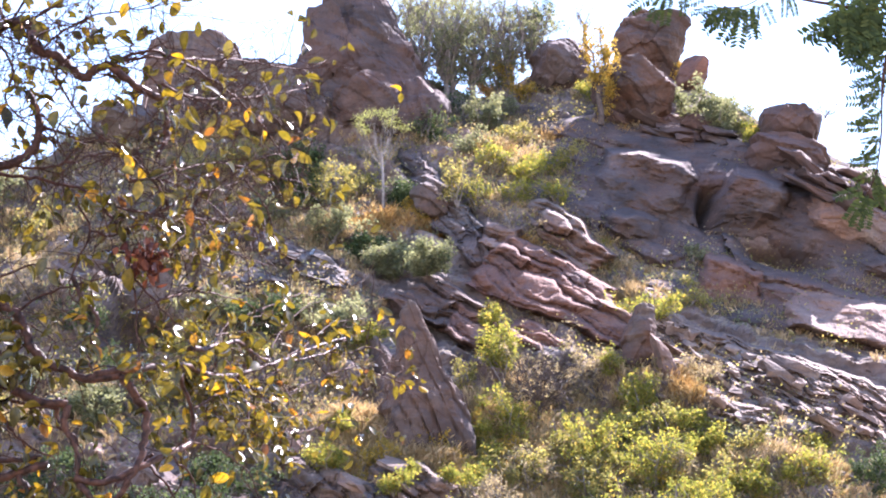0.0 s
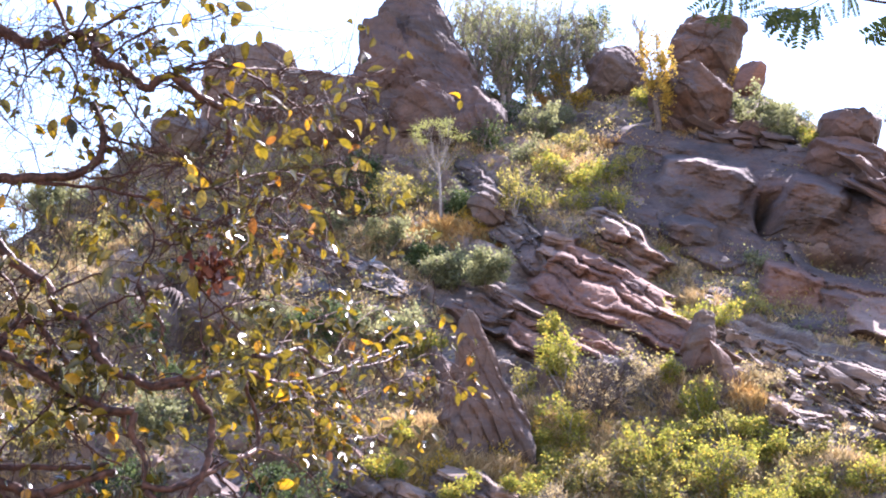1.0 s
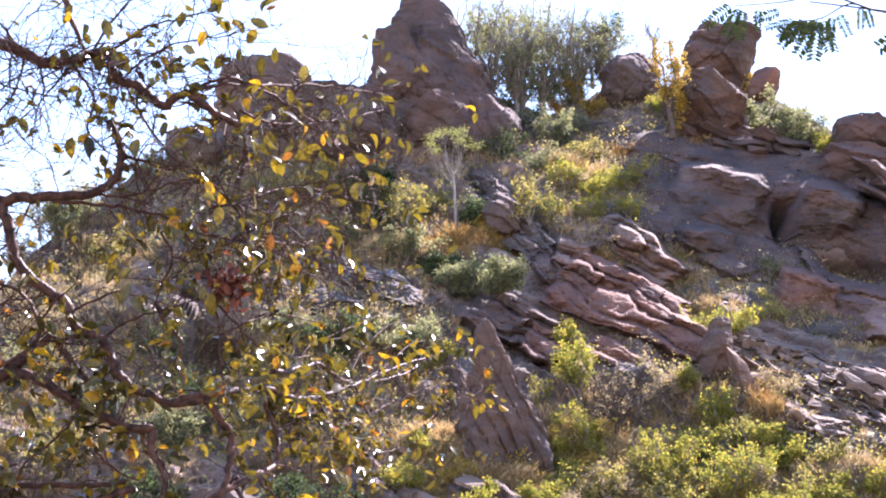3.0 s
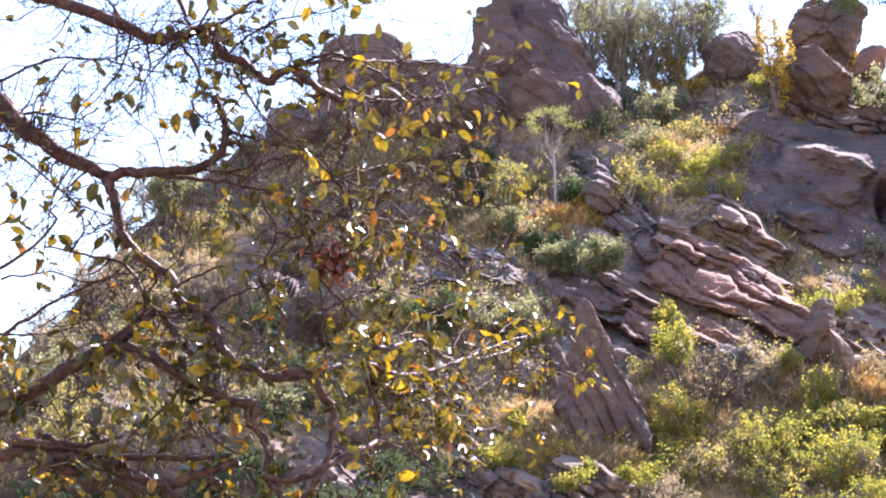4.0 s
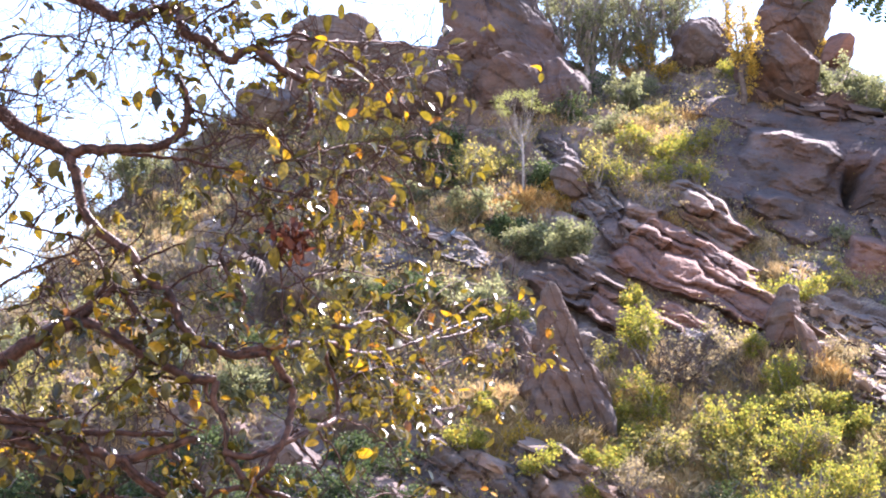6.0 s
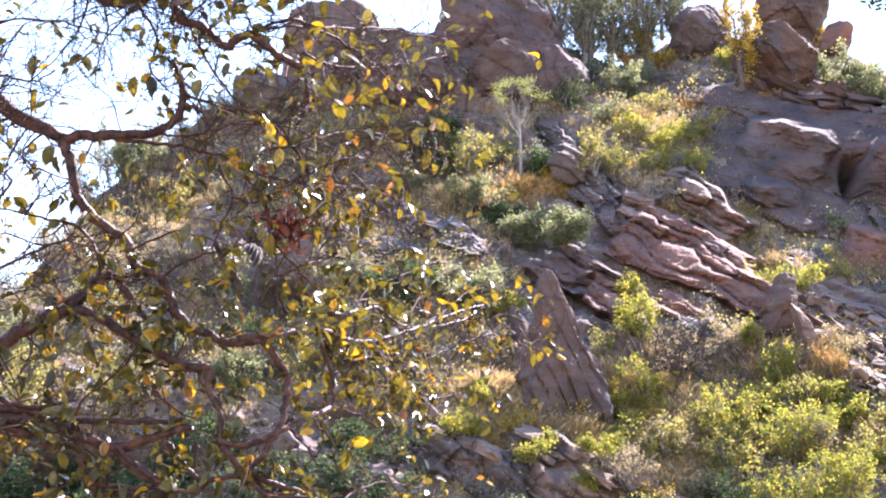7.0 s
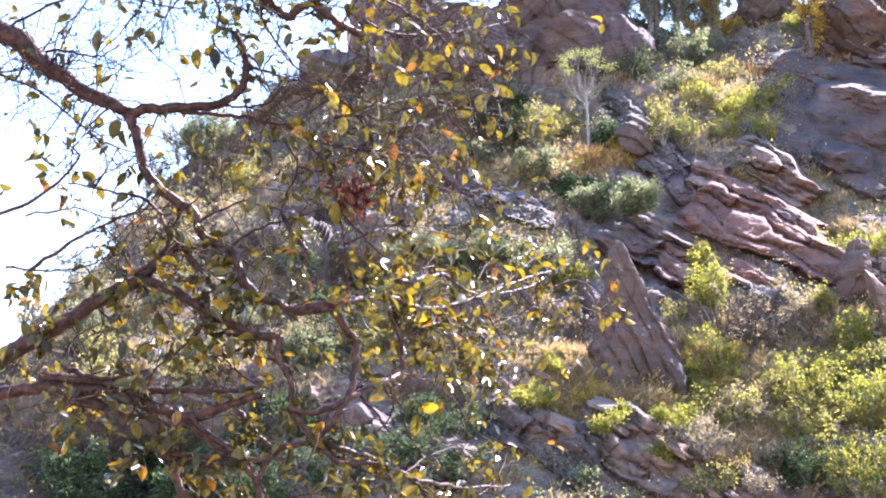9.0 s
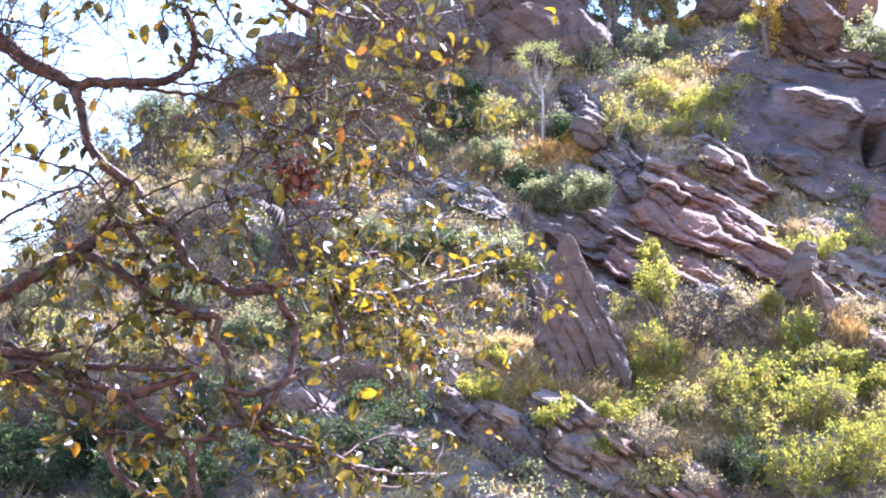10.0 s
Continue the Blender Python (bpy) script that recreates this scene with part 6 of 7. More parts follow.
limb(0.0036, 0.0014, (-0.189, 5.451, 2.653), (-0.118, 5.680, 2.641), (-0.060, 5.852, 2.593), (0.000, 6.020, 2.561))
limb(0.0036, 0.0014, (-0.253, 5.233, 2.643), (-0.203, 5.395, 2.584), (-0.150, 5.565, 2.520), (-0.076, 5.795, 2.481))
limb(0.0036, 0.0014, (-0.332, 4.950, 2.388), (-0.259, 5.182, 2.397), (-0.179, 5.451, 2.367), (-0.143, 5.565, 2.288))
limb(0.0036, 0.0014, (-0.319, 4.950, 2.081), (-0.251, 5.182, 2.164), (-0.174, 5.451, 2.216), (-0.069, 5.795, 2.241), (0.007, 6.020, 2.311))
limb(0.0036, 0.0014, (-0.132, 5.651, 2.786), (-0.089, 5.795, 2.912), (-0.012, 6.020, 3.053), (0.072, 6.228, 3.152))
limb(0.004, 0.0015, (-0.386, 4.807, 2.329), (-0.328, 4.950, 2.288), (-0.311, 4.992, 2.209), (-0.265, 5.132, 2.158))
limb(0.0042, 0.0015, (-0.600, 4.680, 3.052), (-0.477, 4.714, 3.030), (-0.361, 4.950, 3.089), (-0.241, 5.340, 3.193), (-0.137, 5.680, 3.236))
limb(0.0038, 0.0015, (-0.445, 4.766, 3.151), (-0.368, 4.950, 3.256), (-0.248, 5.340, 3.393), (-0.125, 5.738, 3.490), (0.017, 6.127, 3.578))
limb(0.0042, 0.0015, (-0.481, 4.697, 2.730), (-0.407, 4.807, 2.795), (-0.323, 5.037, 2.875), (-0.215, 5.395, 2.932), (-0.128, 5.680, 2.945))
limb(0.0042, 0.0015, (-0.287, 5.132, 2.718), (-0.244, 5.286, 2.827), (-0.164, 5.565, 2.937), (-0.014, 6.020, 3.119))
limb(0.0046, 0.0015, (-0.568, 4.680, 3.238), (-0.484, 4.714, 3.172), (-0.420, 4.807, 3.097), (-0.386, 4.873, 2.992), (-0.353, 4.950, 2.888))
limb(0.0038, 0.0015, (-0.213, 5.451, 3.381), (-0.140, 5.680, 3.342), (-0.098, 5.795, 3.229), (-0.036, 5.965, 3.169))
limb(0.0038, 0.0015, (-0.621, 4.680, 2.964), (-0.553, 4.680, 2.948), (-0.475, 4.714, 2.995), (-0.416, 4.807, 3.004))
limb(0.0042, 0.0015, (-0.908, 4.680, 2.801), (-0.798, 4.680, 2.855), (-0.697, 4.680, 2.841), (-0.612, 4.680, 2.808))
limb(0.0165, 0.0065, (-1.361, 4.690, 2.340), (-1.262, 4.690, 2.331), (-1.181, 4.690, 2.323), (-1.098, 4.690, 2.305), (-1.033, 4.690, 2.295), (-0.936, 4.690, 2.297), (-0.822, 4.690, 2.295), (-0.726, 4.690, 2.304))
limb(0.0105, 0.009, (-1.047, 4.670, 2.288), (-1.026, 4.670, 2.213), (-1.000, 4.670, 2.149), (-0.963, 4.670, 2.097))
limb(0.0085, 0.0045, (-0.972, 4.670, 2.113), (-0.856, 4.670, 2.106), (-0.776, 4.670, 2.099), (-0.688, 4.670, 2.093), (-0.601, 4.670, 2.104))
limb(0.011, 0.0085, (-0.917, 4.670, 2.219), (-0.860, 4.670, 2.166), (-0.794, 4.670, 2.127), (-0.756, 4.670, 2.088), (-0.717, 4.670, 2.025))
limb(0.0065, 0.0042, (-0.624, 4.750, 2.244), (-0.585, 4.750, 2.174), (-0.531, 4.750, 2.131), (-0.490, 4.750, 2.106), (-0.376, 4.750, 2.092))
limb(0.0045, 0.0022, (-0.858, 4.620, 2.498), (-0.922, 4.620, 2.424), (-1.005, 4.620, 2.350), (-1.045, 4.620, 2.274), (-1.093, 4.620, 2.178))
limb(0.008, 0.0036, (-0.696, 4.720, 2.478), (-0.691, 4.720, 2.398), (-0.638, 4.720, 2.359), (-0.640, 4.720, 2.267))
limb(0.0036, 0.0026, (-0.837, 4.660, 2.416), (-0.796, 4.660, 2.359), (-0.738, 4.660, 2.319), (-0.685, 4.660, 2.294))
limb(0.006, 0.0035, (-0.834, 4.700, 2.473), (-0.784, 4.700, 2.453), (-0.701, 4.700, 2.446), (-0.667, 4.700, 2.475))
limb(0.0052, 0.0028, (-0.428, 4.800, 2.328), (-0.448, 4.800, 2.308), (-0.393, 4.800, 2.245), (-0.350, 4.800, 2.188))

TWIGS, TIPS = Heap(), []


def sprout(path, rng, length, r, level, droop):
    """A zigzag twig off a limb, forking twice, with nodes for leaves."""
    k = int(rng.uniform(0.12, 1.0) * (len(path) - 1))
    o = path[k]
    d = rng.normal(size=3) * [1.0, 0.75, 0.8] + [0, 0, -droop]
    d /= np.linalg.norm(d)
    steps = 5
    p = [o]
    for n in range(steps):
        d = d + rng.normal(size=3) * 0.33 + [0, 0, -0.05 * droop]
        d /= np.linalg.norm(d)
        p.append(p[-1] + d * length / steps)
    p = np.array(p)
    TWIGS.add(*tube(smooth_path(p - HOME, 2), np.linspace(r, r * 0.45, 11), 4))
    TIPS.extend((q, level) for q in p[2:])
    if level < 2:
        for _ in range(rng.integers(1, 4)):
            sprout(p, rng, length * rng.uniform(0.4, 0.75), r * 0.6, level + 1, droop)


def foliage():
    rng = np.random.default_rng(4)
    for n, (path, radii) in enumerate(GROWN):
        span = np.linalg.norm(np.diff(path, axis=0), axis=1).sum()
        thin = radii.mean() < 0.005
        lush = min(1.5, max(0.9, 0.95 - 0.5 * path[:, 0].mean())) * (0.55 if path[:, 2].mean() < 2.45 else 0.8 if 2.7 < path[:, 2].mean() < 3.05 else 1.0)
        for _ in range(int(lush * span * (7.0 if thin else 6.0) * TWIG_SHARE * (2.4 if path[:, 2].mean() > 3.05 else 1.8 if path[:, 0].mean() < -0.9 and path[:, 2].mean() > 2.6 else 1.0))):
            sprout(path, rng, rng.uniform(0.12, 0.44) if path[:, 2].mean() > 3.05 else rng.uniform(0.10, 0.34), rng.uniform(0.0012, 0.0024) if thin else rng.uniform(0.0016, 0.0036), 1 if thin else 0, rng.uniform(-0.3, 0.8))
    part("twig", TWIGS.mesh("twig", TWIG), near_tree, "dark fine twigs", "stuff")
    rest, count = Heap(), 0
    order = rng.permutation(len(TIPS))
    for n in order:
        at, level = TIPS[n]
        high = at[2] > 3.1
        spray = high and at[0] > -0.62
        if rng.random() > (0.080 if spray else 0.070 if high else 0.36) * LEAF_SHARE * (0.55 if at[0] < -0.85 and at[2] > 2.45 else 0.85 if at[2] < 2.4 else 1.15) * (0.45 if 2.66 < at[2] < 3.15 else 0.95):
            continue
        for _ in range(rng.integers(1, 3) if high else rng.integers(1, 5)):
            size = rng.uniform(0.032, 0.062) if spray else rng.uniform(0.022, 0.046) if high else rng.uniform(0.020, 0.054)
            turn = leaf_turn(rng)
            spot = Vector(at + rng.normal(size=3) * 0.012 - HOME)
            k = int(rng.integers(0, 6))
            if size > 0.026 and count < 270:
                ob = part("leaf", LEAVES[k], near_tree)
                ob.matrix_local = Matrix.Translation(spot) @ turn.to_4x4() @ Matrix.Scale(size, 4)
                count += 1
            else:
                v, f = LEAF_SHAPES[k]
                rest.add(v * size @ np.array(turn).T + np.array(spot), f)
    part("foliage", rest.mesh("foliage", LEAF_REST, True), near_tree, kind="stuff")


TWIG_SHARE, LEAF_SHARE = 1.6, 0.62
foliage()
hang_leaf(-0.379, 4.820, 2.887, 0.058, 0, 1)
hang_leaf(-0.168, 5.549, 3.450, 0.056, 80, 2)
hang_leaf(-0.158, 5.578, 3.420, 0.064, 90, 3)
hang_leaf(-0.205, 5.446, 3.614, 0.048, 20, 4)
hang_leaf(-0.207, 5.435, 3.543, 0.043, -30, 5)
hang_leaf(-0.265, 5.236, 3.476, 0.065, 80, 6)
hang_leaf(-0.924, 4.630, 3.292, 0.062, 5, 7)
hang_leaf(-0.870, 4.630, 3.293, 0.065, -10, 8)
hang_leaf(-0.878, 4.630, 3.311, 0.051, 20, 9)
hang_leaf(-0.441, 4.716, 3.156, 0.051, 80, 10)
hang_leaf(-0.381, 4.842, 3.127, 0.056, 0, 11)
hang_leaf(-0.485, 4.653, 3.081, 0.057, 5, 12)
hang_leaf(-0.423, 4.743, 3.085, 0.044, 10, 13)
hang_leaf(-0.509, 4.639, 3.163, 0.057, -35, 14)
hang_leaf(-0.049, 5.915, 3.686, 0.051, 80, 15)
hang_leaf(-0.021, 5.986, 3.644, 0.065, -50, 16)
hang_leaf(-0.096, 5.774, 3.524, 0.071, 10, 17)
hang_leaf(-0.253, 5.132, 2.305, 0.060, 85, 18)
hang_leaf(-0.287, 5.010, 2.237, 0.062, 5, 19)
hang_leaf(-1.083, 4.630, 2.125, 0.046, 5, 20)
hang_leaf(-1.137, 4.630, 3.047, 0.048, 0, 21)
hang_leaf(-1.164, 4.630, 3.074, 0.058, 10, 22)
hang_leaf(-0.730, 4.630, 3.287, 0.058, 10, 23)
hang_leaf(-1.062, 4.630, 3.065, 0.041, 10, 24)
hang_leaf(-1.012, 4.630, 3.117, 0.024, 0, 25)
hang_leaf(-1.197, 4.630, 3.229, 0.038, 60, 26)
hang_leaf(-1.216, 4.630, 3.258, 0.045, 20, 27)
hang_leaf(-1.231, 4.630, 3.356, 0.063, 10, 28)
hang_leaf(-1.072, 4.630, 3.360, 0.055, -35, 29)
hang_leaf(-1.102, 4.630, 3.377, 0.045, 60, 30)
hang_leaf(-1.001, 4.630, 2.484, 0.069, -15, 31)
hang_leaf(-1.109, 4.630, 2.407, 0.056, 5, 32)
hang_leaf(-0.905, 4.630, 2.611, 0.049, 70, 33)
hang_leaf(-1.115, 4.630, 2.581, 0.060, 10, 34)
hang_leaf(-0.329, 4.861, 2.066, 0.033, 60, 35)
hang_leaf(-0.284, 4.987, 1.996, 0.058, -30, 36)
hang_leaf(-0.499, 4.635, 2.807, 0.066, 5, 37)
hang_leaf(-0.525, 4.630, 2.839, 0.043, 10, 38)
hang_leaf(-0.522, 4.631, 2.942, 0.046, -20, 39)
hang_leaf(-0.748, 4.630, 2.843, 0.056, 30, 40)
hang_leaf(-0.705, 4.630, 2.810, 0.056, -10, 41)
hang_leaf(-0.751, 4.630, 2.902, 0.050, 60, 42)
hang_leaf(-0.792, 4.630, 2.893, 0.047, 40, 43)
hang_leaf(0.194, 6.399, 2.691, 0.049, -30, 44)
hang_leaf(0.368, 6.604, 2.853, 0.051, 5, 45)
hang_leaf(0.427, 6.628, 2.894, 0.042, -60, 46)
hang_leaf(-0.327, 4.942, 2.698, 0.045, 10, 47)
hang_leaf(-0.149, 5.544, 2.818, 0.050, 60, 48)
hang_leaf(-0.073, 5.802, 3.072, 0.053, 0, 49)
hang_leaf(0.002, 6.051, 3.770, 0.044, 30, 50)
hang_leaf(0.069, 6.178, 3.275, 0.039, 80, 51)
hang_leaf(-0.311, 5.082, 3.419, 0.041, 60, 52)
hang_leaf(0.052, 6.077, 2.133, 0.054, 30, 53)
hang_leaf(-0.406, 4.716, 2.408, 0.043, 70, 54)
hang_leaf(-0.390, 4.757, 2.508, 0.050, 60, 55)
hang_leaf(-1.101, 4.630, 2.310, 0.059, 80, 56)
hang_leaf(-0.867, 4.630, 3.275, 0.038, 20, 57)
hang_leaf(-0.850, 4.630, 3.564, 0.052, 20, 58)
hang_leaf(-0.784, 4.630, 3.562, 0.077, -40, 59)
hang_leaf(-0.832, 4.630, 3.675, 0.060, -15, 60)
hang_leaf(-0.502, 4.669, 3.767, 0.049, -10, 61)
hang_leaf(-0.361, 4.987, 3.901, 0.034, 60, 62)
hang_leaf(-0.384, 4.892, 3.657, 0.058, 10, 63)
hang_leaf(-0.268, 5.263, 3.784, 0.066, 15, 64)
hang_leaf(0.020, 6.118, 4.206, 0.045, 20, 65)
hang_leaf(0.034, 6.144, 4.102, 0.068, 85, 66)
hang_leaf(-0.544, 4.634, 3.642, 0.049, 20, 67)
hang_leaf(-0.390, 4.892, 3.802, 0.066, -60, 68)
hang_leaf(-0.365, 4.978, 3.921, 0.056, 80, 69)
hang_leaf(-0.410, 4.834, 3.736, 0.054, 30, 70)
hang_leaf(-0.136, 5.676, 3.746, 0.054, 40, 71)
hang_leaf(-0.043, 5.932, 3.687, 0.030, 80, 72)
hang_leaf(0.000, 6.040, 3.654, 0.052, -50, 73)
hang_leaf(-0.951, 4.630, 3.467, 0.035, 80, 74)
hang_leaf(-0.926, 4.630, 3.477, 0.038, 60, 75)
hang_leaf(-0.908, 4.630, 3.459, 0.035, 30, 76)
hang_leaf(-0.237, 5.334, 3.529, 0.058, 80, 77)
hang_leaf(-0.173, 5.532, 3.457, 0.056, 85, 78)
hang_leaf(-0.283, 5.199, 3.649, 0.034, 0, 79)


def dry_nest(x, y, z, size, seed):
    """A wad of dead leaves caught in the twigs."""
    rng = np.random.default_rng(seed)
    heap = Heap()
    for n in range(110):
        v, f = LEAF_SHAPES[n % 6]
        d = rng.normal(size=3) * size * [0.27, 0.22, 0.30]
        turn = np.array(Euler(rng.uniform(-3.1, 3.1, 3).tolist()).to_matrix())
        heap.add((v - [0.5, 0, 0]) * rng.uniform(0.18, 0.42) * size @ turn.T + d, f)
    ob = new("dead_leaf_wad", heap.mesh("dead_leaf_wad", LEAF_DRY, True))
    ob.location = (x, y, z)
    tagged(ob, "wad of curled red-brown dead leaves caught in twigs", "dead leaves")


dry_nest(-0.450, 4.660, 2.862, 0.10, 3)


# ---- the feathery-leaved tree beside the view ----
feathery = base("feathery_tree", (2.7, 4.2, 0.0), "dark tree with drooping feathery compound leaves", "tree")
F_HOME = np.array([2.7, 4.2, 0.0])


def f_limb(r0, r1, *points, name="limb"):
    path = smooth_path(points, 5)
    part(name, mesh_of(name, *tube(path - F_HOME, np.linspace(r0, r1, len(path)), 8, 0.15, 5), TWIG, True), feathery)
    return path


def frond_mesh(pairs, seed):
    """One feathery leaf, unit length along +x: a rib and pairs of narrow leaflets, slightly folded."""
    rng = np.random.default_rng(seed)
    heap = Heap()
    rib = np.stack([np.linspace(0, 1, 6), np.zeros(6), -0.12 * np.linspace(0, 1, 6) ** 2], 1)
    heap.add(*tube(rib, np.linspace(0.012, 0.005, 6), 4))
    for n in range(pairs):
        s = 0.1 + 0.9 * n / pairs
        size = 0.25 * (1 - 0.5 * abs(s - 0.45)) * rng.uniform(0.85, 1.1)
        for side in (-1, 1):
            o = np.array([s, 0, -0.12 * s * s])
            d = np.array([0.35, side * 0.9, rng.uniform(-0.35, 0.05)]) * size
            w = np.array([0.036, -side * 0.012, 0.0])
            heap.add([o, o + d * 0.35 - w, o + d * 0.85 - w * 0.8, o + d, o + d * 0.85 + w * 0.8, o + d * 0.35 + w], [[0, 1, 2, 3, 4, 5]])
    return heap.mesh("frond", FROND)


FRONDS = [frond_mesh(10 + n, n) for n in range(3)]


def frond(x, y, z, length, tip_turn, seed):
    rng = np.random.default_rng(seed)
    ob = part("frond", FRONDS[seed % 3], feathery)
    m = Matrix.Rotation(radians(90 + tip_turn), 4, "Y") @ Matrix.Rotation(radians(90 + rng.uniform(-30, 30)), 4, "X")
    ob.matrix_local = Matrix.Translation(Vector((x, y, z)) - Vector(F_HOME)) @ m @ Matrix.Scale(length, 4)


f_limb(0.06, 0.04, (2.700, 4.200, -0.100), (2.750, 4.200, 1.500), (2.650, 4.250, 3.000), (2.700, 4.200, 4.200))
f_limb(0.03, 0.01, (2.680, 4.220, 3.600), (2.300, 4.200, 4.100), (1.874, 4.100, 3.766), (1.726, 4.100, 3.588), (1.615, 4.100, 3.517))
f_limb(0.004, 0.0015, (1.726, 4.100, 3.588), (1.567, 4.050, 3.436), (1.443, 4.050, 3.440), (1.337, 4.050, 3.457), (1.271, 4.050, 3.476), (1.190, 4.050, 3.434), (1.120, 4.050, 3.426))
f_limb(0.003, 0.0015, (1.337, 4.050, 3.457), (1.210, 4.050, 3.501), (1.084, 4.050, 3.482), (0.959, 4.050, 3.472))
f_limb(0.005, 0.0015, (1.726, 4.100, 3.588), (1.573, 4.000, 3.338), (1.532, 4.000, 3.192), (1.518, 4.000, 3.064), (1.496, 4.000, 2.954), (1.465, 4.000, 2.884))
f_limb(0.005, 0.002, (1.726, 4.100, 3.588), (1.536, 4.050, 3.442), (1.426, 4.050, 3.446), (1.317, 4.050, 3.462), (1.162, 4.050, 3.483))
frond(1.180, 4.050, 3.437, 0.123, 8, 1)
frond(1.178, 4.050, 3.427, 0.113, 30, 2)
frond(1.205, 4.050, 3.421, 0.086, -15, 3)
frond(1.194, 4.050, 3.434, 0.094, -5, 4)
frond(1.190, 4.050, 3.421, 0.118, 80, 5)
frond(1.176, 4.050, 3.409, 0.097, 68, 6)
frond(1.151, 4.050, 3.427, 0.094, 60, 7)
frond(1.222, 4.050, 3.442, 0.079, 10, 8)
frond(1.238, 4.050, 3.449, 0.071, -20, 9)
frond(1.120, 4.050, 3.429, 0.086, 80, 10)
frond(1.133, 4.050, 3.430, 0.094, 35, 11)
frond(0.952, 4.050, 3.475, 0.097, 52, 12)
frond(0.978, 4.050, 3.463, 0.090, 10, 13)
frond(0.972, 4.050, 3.469, 0.094, 30, 14)
frond(1.021, 4.050, 3.464, 0.063, 5, 15)
frond(1.302, 4.050, 3.467, 0.064, 5, 16)
frond(1.317, 4.050, 3.462, 0.056, -10, 17)
frond(1.083, 4.050, 3.457, 0.078, 70, 18)
frond(1.530, 4.000, 3.208, 0.078, 80, 19)
frond(1.527, 4.000, 3.163, 0.062, 75, 20)
frond(1.521, 4.000, 3.104, 0.070, 75, 21)
frond(1.513, 4.000, 3.041, 0.054, 80, 22)
frond(1.508, 4.000, 3.014, 0.046, 60, 23)
frond(1.497, 4.000, 2.962, 0.054, 10, 24)
frond(1.493, 4.000, 2.946, 0.069, -15, 25)
frond(1.492, 4.000, 2.939, 0.084, -5, 26)
frond(1.535, 4.000, 3.224, 0.097, 62, 27)
frond(1.524, 4.000, 3.128, 0.090, 55, 28)
frond(1.521, 4.000, 3.077, 0.093, 85, 29)
frond(1.523, 4.000, 3.144, 0.093, 90, 30)
frond(1.508, 4.000, 3.001, 0.085, 70, 31)
frond(1.505, 4.000, 2.978, 0.077, 85, 32)
frond(1.539, 4.000, 3.256, 0.094, 80, 33)
frond(1.529, 4.000, 3.192, 0.086, 40, 34)
frond(1.514, 4.000, 3.049, 0.077, 40, 35)
frond(1.503, 4.000, 2.954, 0.077, 60, 36)
frond(1.459, 4.000, 2.900, 0.084, 75, 37)
frond(1.465, 4.000, 2.884, 0.091, 40, 38)
frond(1.468, 4.000, 2.884, 0.099, 25, 39)
frond(1.468, 4.000, 2.884, 0.091, 10, 40)
frond(1.488, 4.000, 2.926, 0.084, -20, 41)
frond(1.549, 4.000, 3.338, 0.111, 70, 42)
frond(1.545, 4.000, 3.289, 0.095, 60, 43)
frond(1.565, 4.050, 3.409, 0.145, 80, 44)
frond(1.543, 4.050, 3.434, 0.129, 60, 45)
frond(1.536, 4.050, 3.442, 0.137, 40, 46)
frond(1.520, 4.050, 3.442, 0.129, 20, 47)
frond(1.552, 4.050, 3.442, 0.145, 10, 48)
frond(1.489, 4.050, 3.444, 0.096, 50, 49)
frond(1.481, 4.050, 3.444, 0.128, 30, 50)
frond(1.568, 4.050, 3.451, 0.161, 0, 51)
frond(1.558, 4.050, 3.426, 0.161, 30, 52)
frond(1.505, 4.050, 3.445, 0.096, 0, 53)
frond(1.579, 4.050, 3.426, 0.177, 20, 54)
frond(1.536, 4.000, 3.273, 0.094, -30, 55)
frond(1.536, 4.000, 3.240, 0.078, 10, 56)
frond(1.477, 4.048, 3.411, 0.096, 37.372403666638476, 57)
frond(1.429, 3.993, 3.454, 0.124, 4.638631361160726, 58)
frond(1.629, 4.049, 3.428, 0.127, 25.25355482643682, 59)
frond(1.467, 4.064, 3.433, 0.128, 29.70221498641363, 60)
frond(1.553, 4.002, 3.476, 0.121, 36.15446037847517, 61)
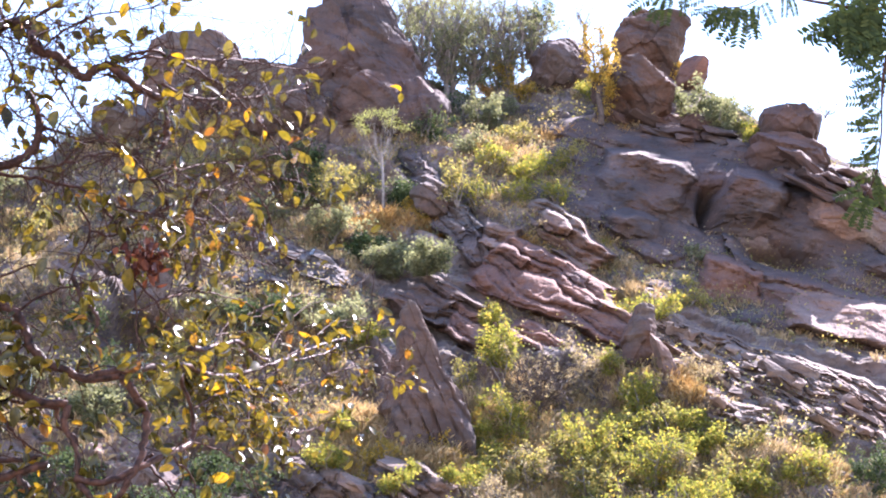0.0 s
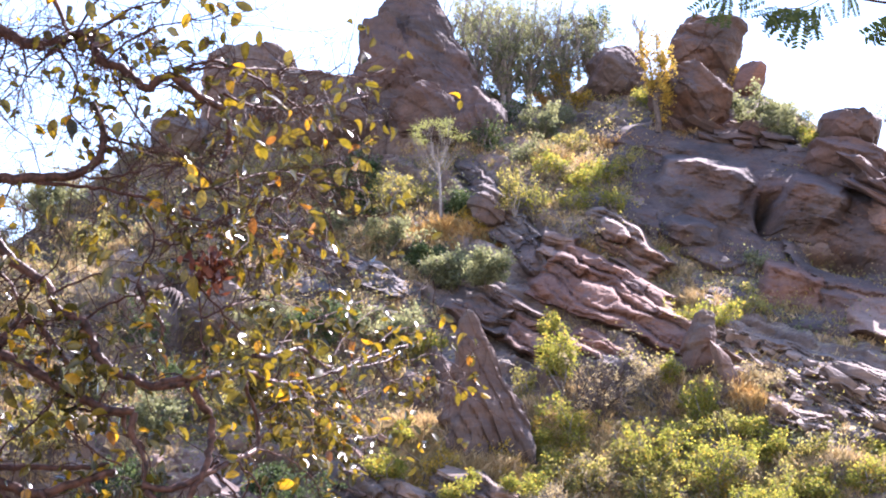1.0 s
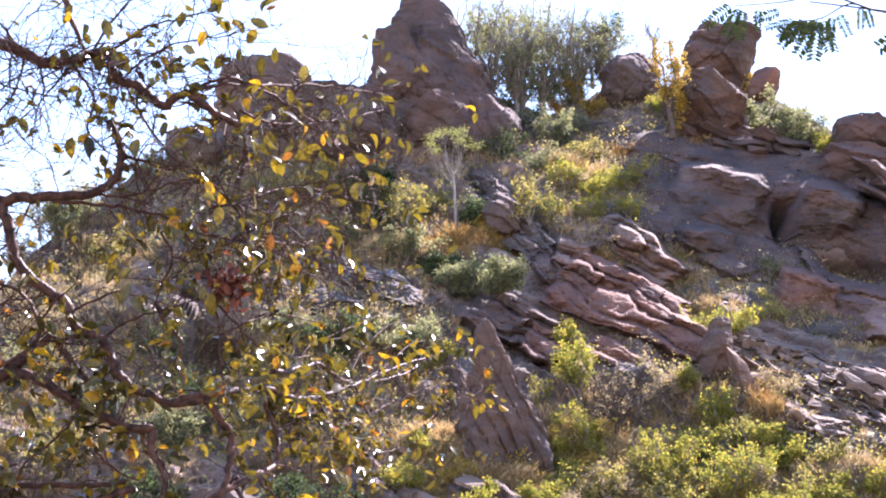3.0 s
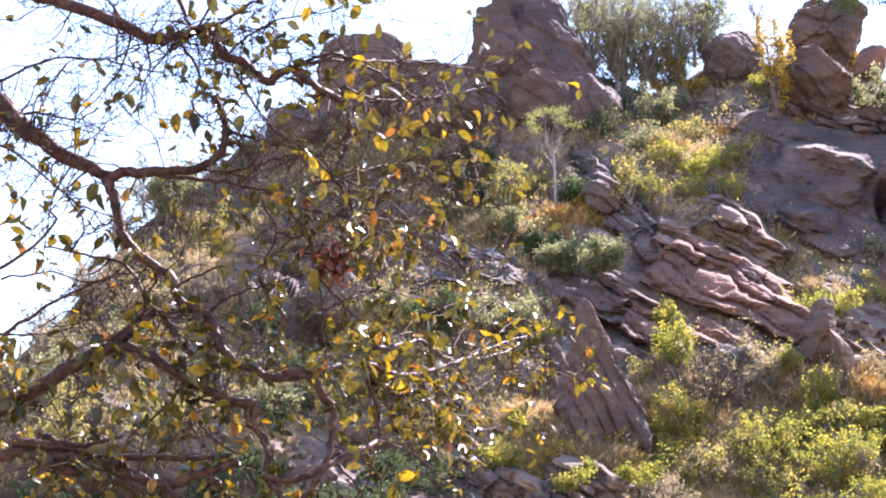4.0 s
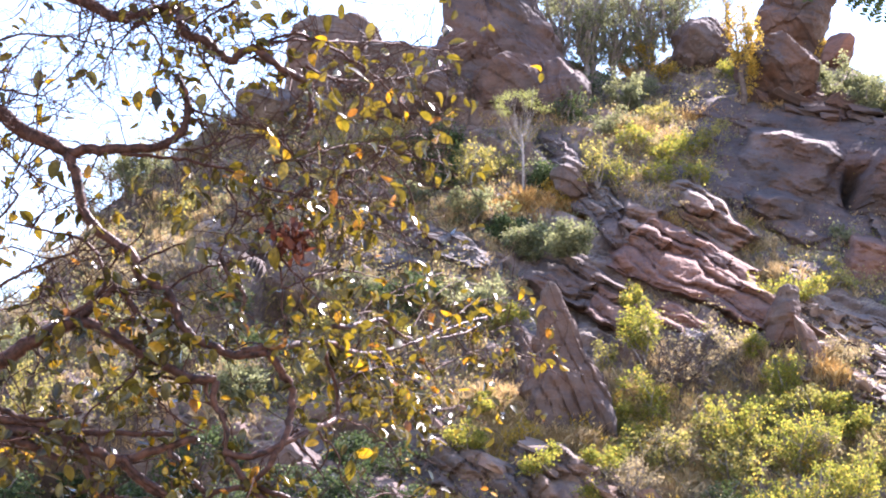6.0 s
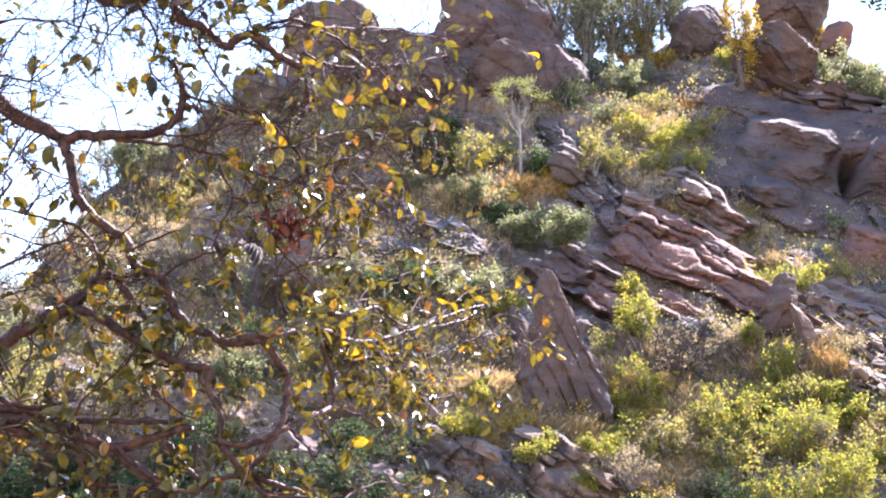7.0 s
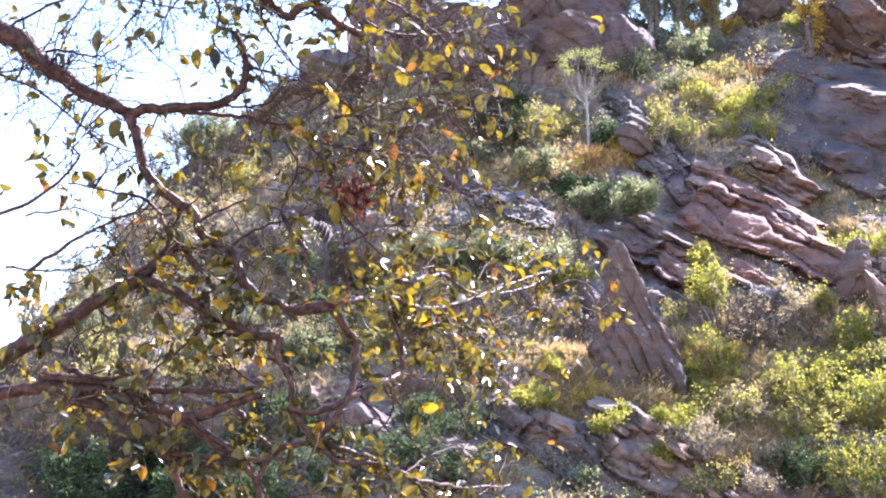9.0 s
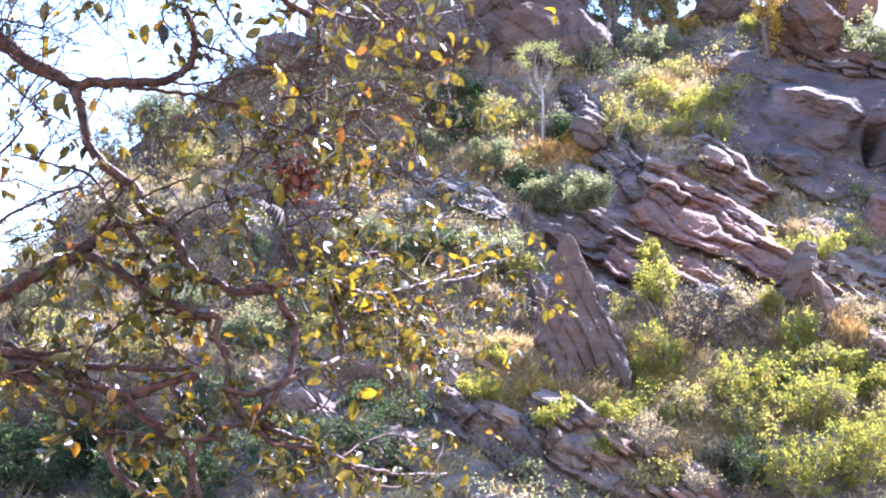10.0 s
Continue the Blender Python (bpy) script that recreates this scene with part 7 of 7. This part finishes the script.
frond(1.448, 4.083, 3.420, 0.103, 48.2882727862513, 62)
frond(1.556, 4.022, 3.336, 0.097, 56.086333243596684, 63)
frond(1.587, 3.990, 3.331, 0.077, -7.082958280936454, 64)
frond(1.616, 4.031, 3.426, 0.113, 8.597488850423012, 65)
frond(1.523, 4.087, 3.463, 0.111, 35.503920332168896, 66)
frond(1.561, 4.054, 3.349, 0.127, 74.14401626253743, 67)
frond(1.459, 4.040, 3.402, 0.133, 65.94611852866248, 68)
frond(1.558, 4.000, 3.450, 0.125, 34.48557347337205, 69)
frond(1.451, 4.072, 3.417, 0.136, -11.590781154575806, 70)
frond(1.530, 4.082, 3.497, 0.092, 53.03522929134773, 71)
frond(1.426, 4.006, 3.408, 0.074, 48.25184535760904, 72)
frond(1.580, 4.003, 3.319, 0.103, 74.85834981069877, 73)
frond(1.436, 4.017, 3.414, 0.073, -1.2484386393001579, 74)
frond(1.540, 4.004, 3.461, 0.075, 62.43900822313363, 75)
frond(1.608, 4.033, 3.346, 0.096, 23.73891512036095, 76)
frond(1.573, 4.092, 3.423, 0.109, 38.91198286729988, 77)
frond(1.515, 4.002, 3.411, 0.117, 2.5753838491544876, 78)
frond(1.612, 4.018, 3.405, 0.107, -18.91153879539919, 79)
frond(1.523, 3.968, 3.468, 0.110, 40.05715085313096, 80)
frond(1.559, 4.059, 3.431, 0.116, 13.494813388899495, 81)
frond(1.602, 4.095, 3.527, 0.078, 44.2219294013008, 82)
frond(1.468, 4.011, 3.410, 0.109, 10.40241164606062, 83)
frond(1.482, 4.013, 3.426, 0.109, 8.538377469730985, 84)
frond(1.573, 4.003, 3.484, 0.109, 49.84145225945841, 85)
frond(1.461, 4.021, 3.354, 0.086, -2.1975376127955144, 86)
frond(1.586, 4.077, 3.504, 0.094, 11.706596792624158, 87)
frond(1.513, 4.051, 3.359, 0.083, 11.987472329263671, 88)
frond(1.601, 4.034, 3.424, 0.087, -8.512664152522788, 89)
frond(1.451, 3.999, 3.389, 0.124, -2.559300236000702, 90)
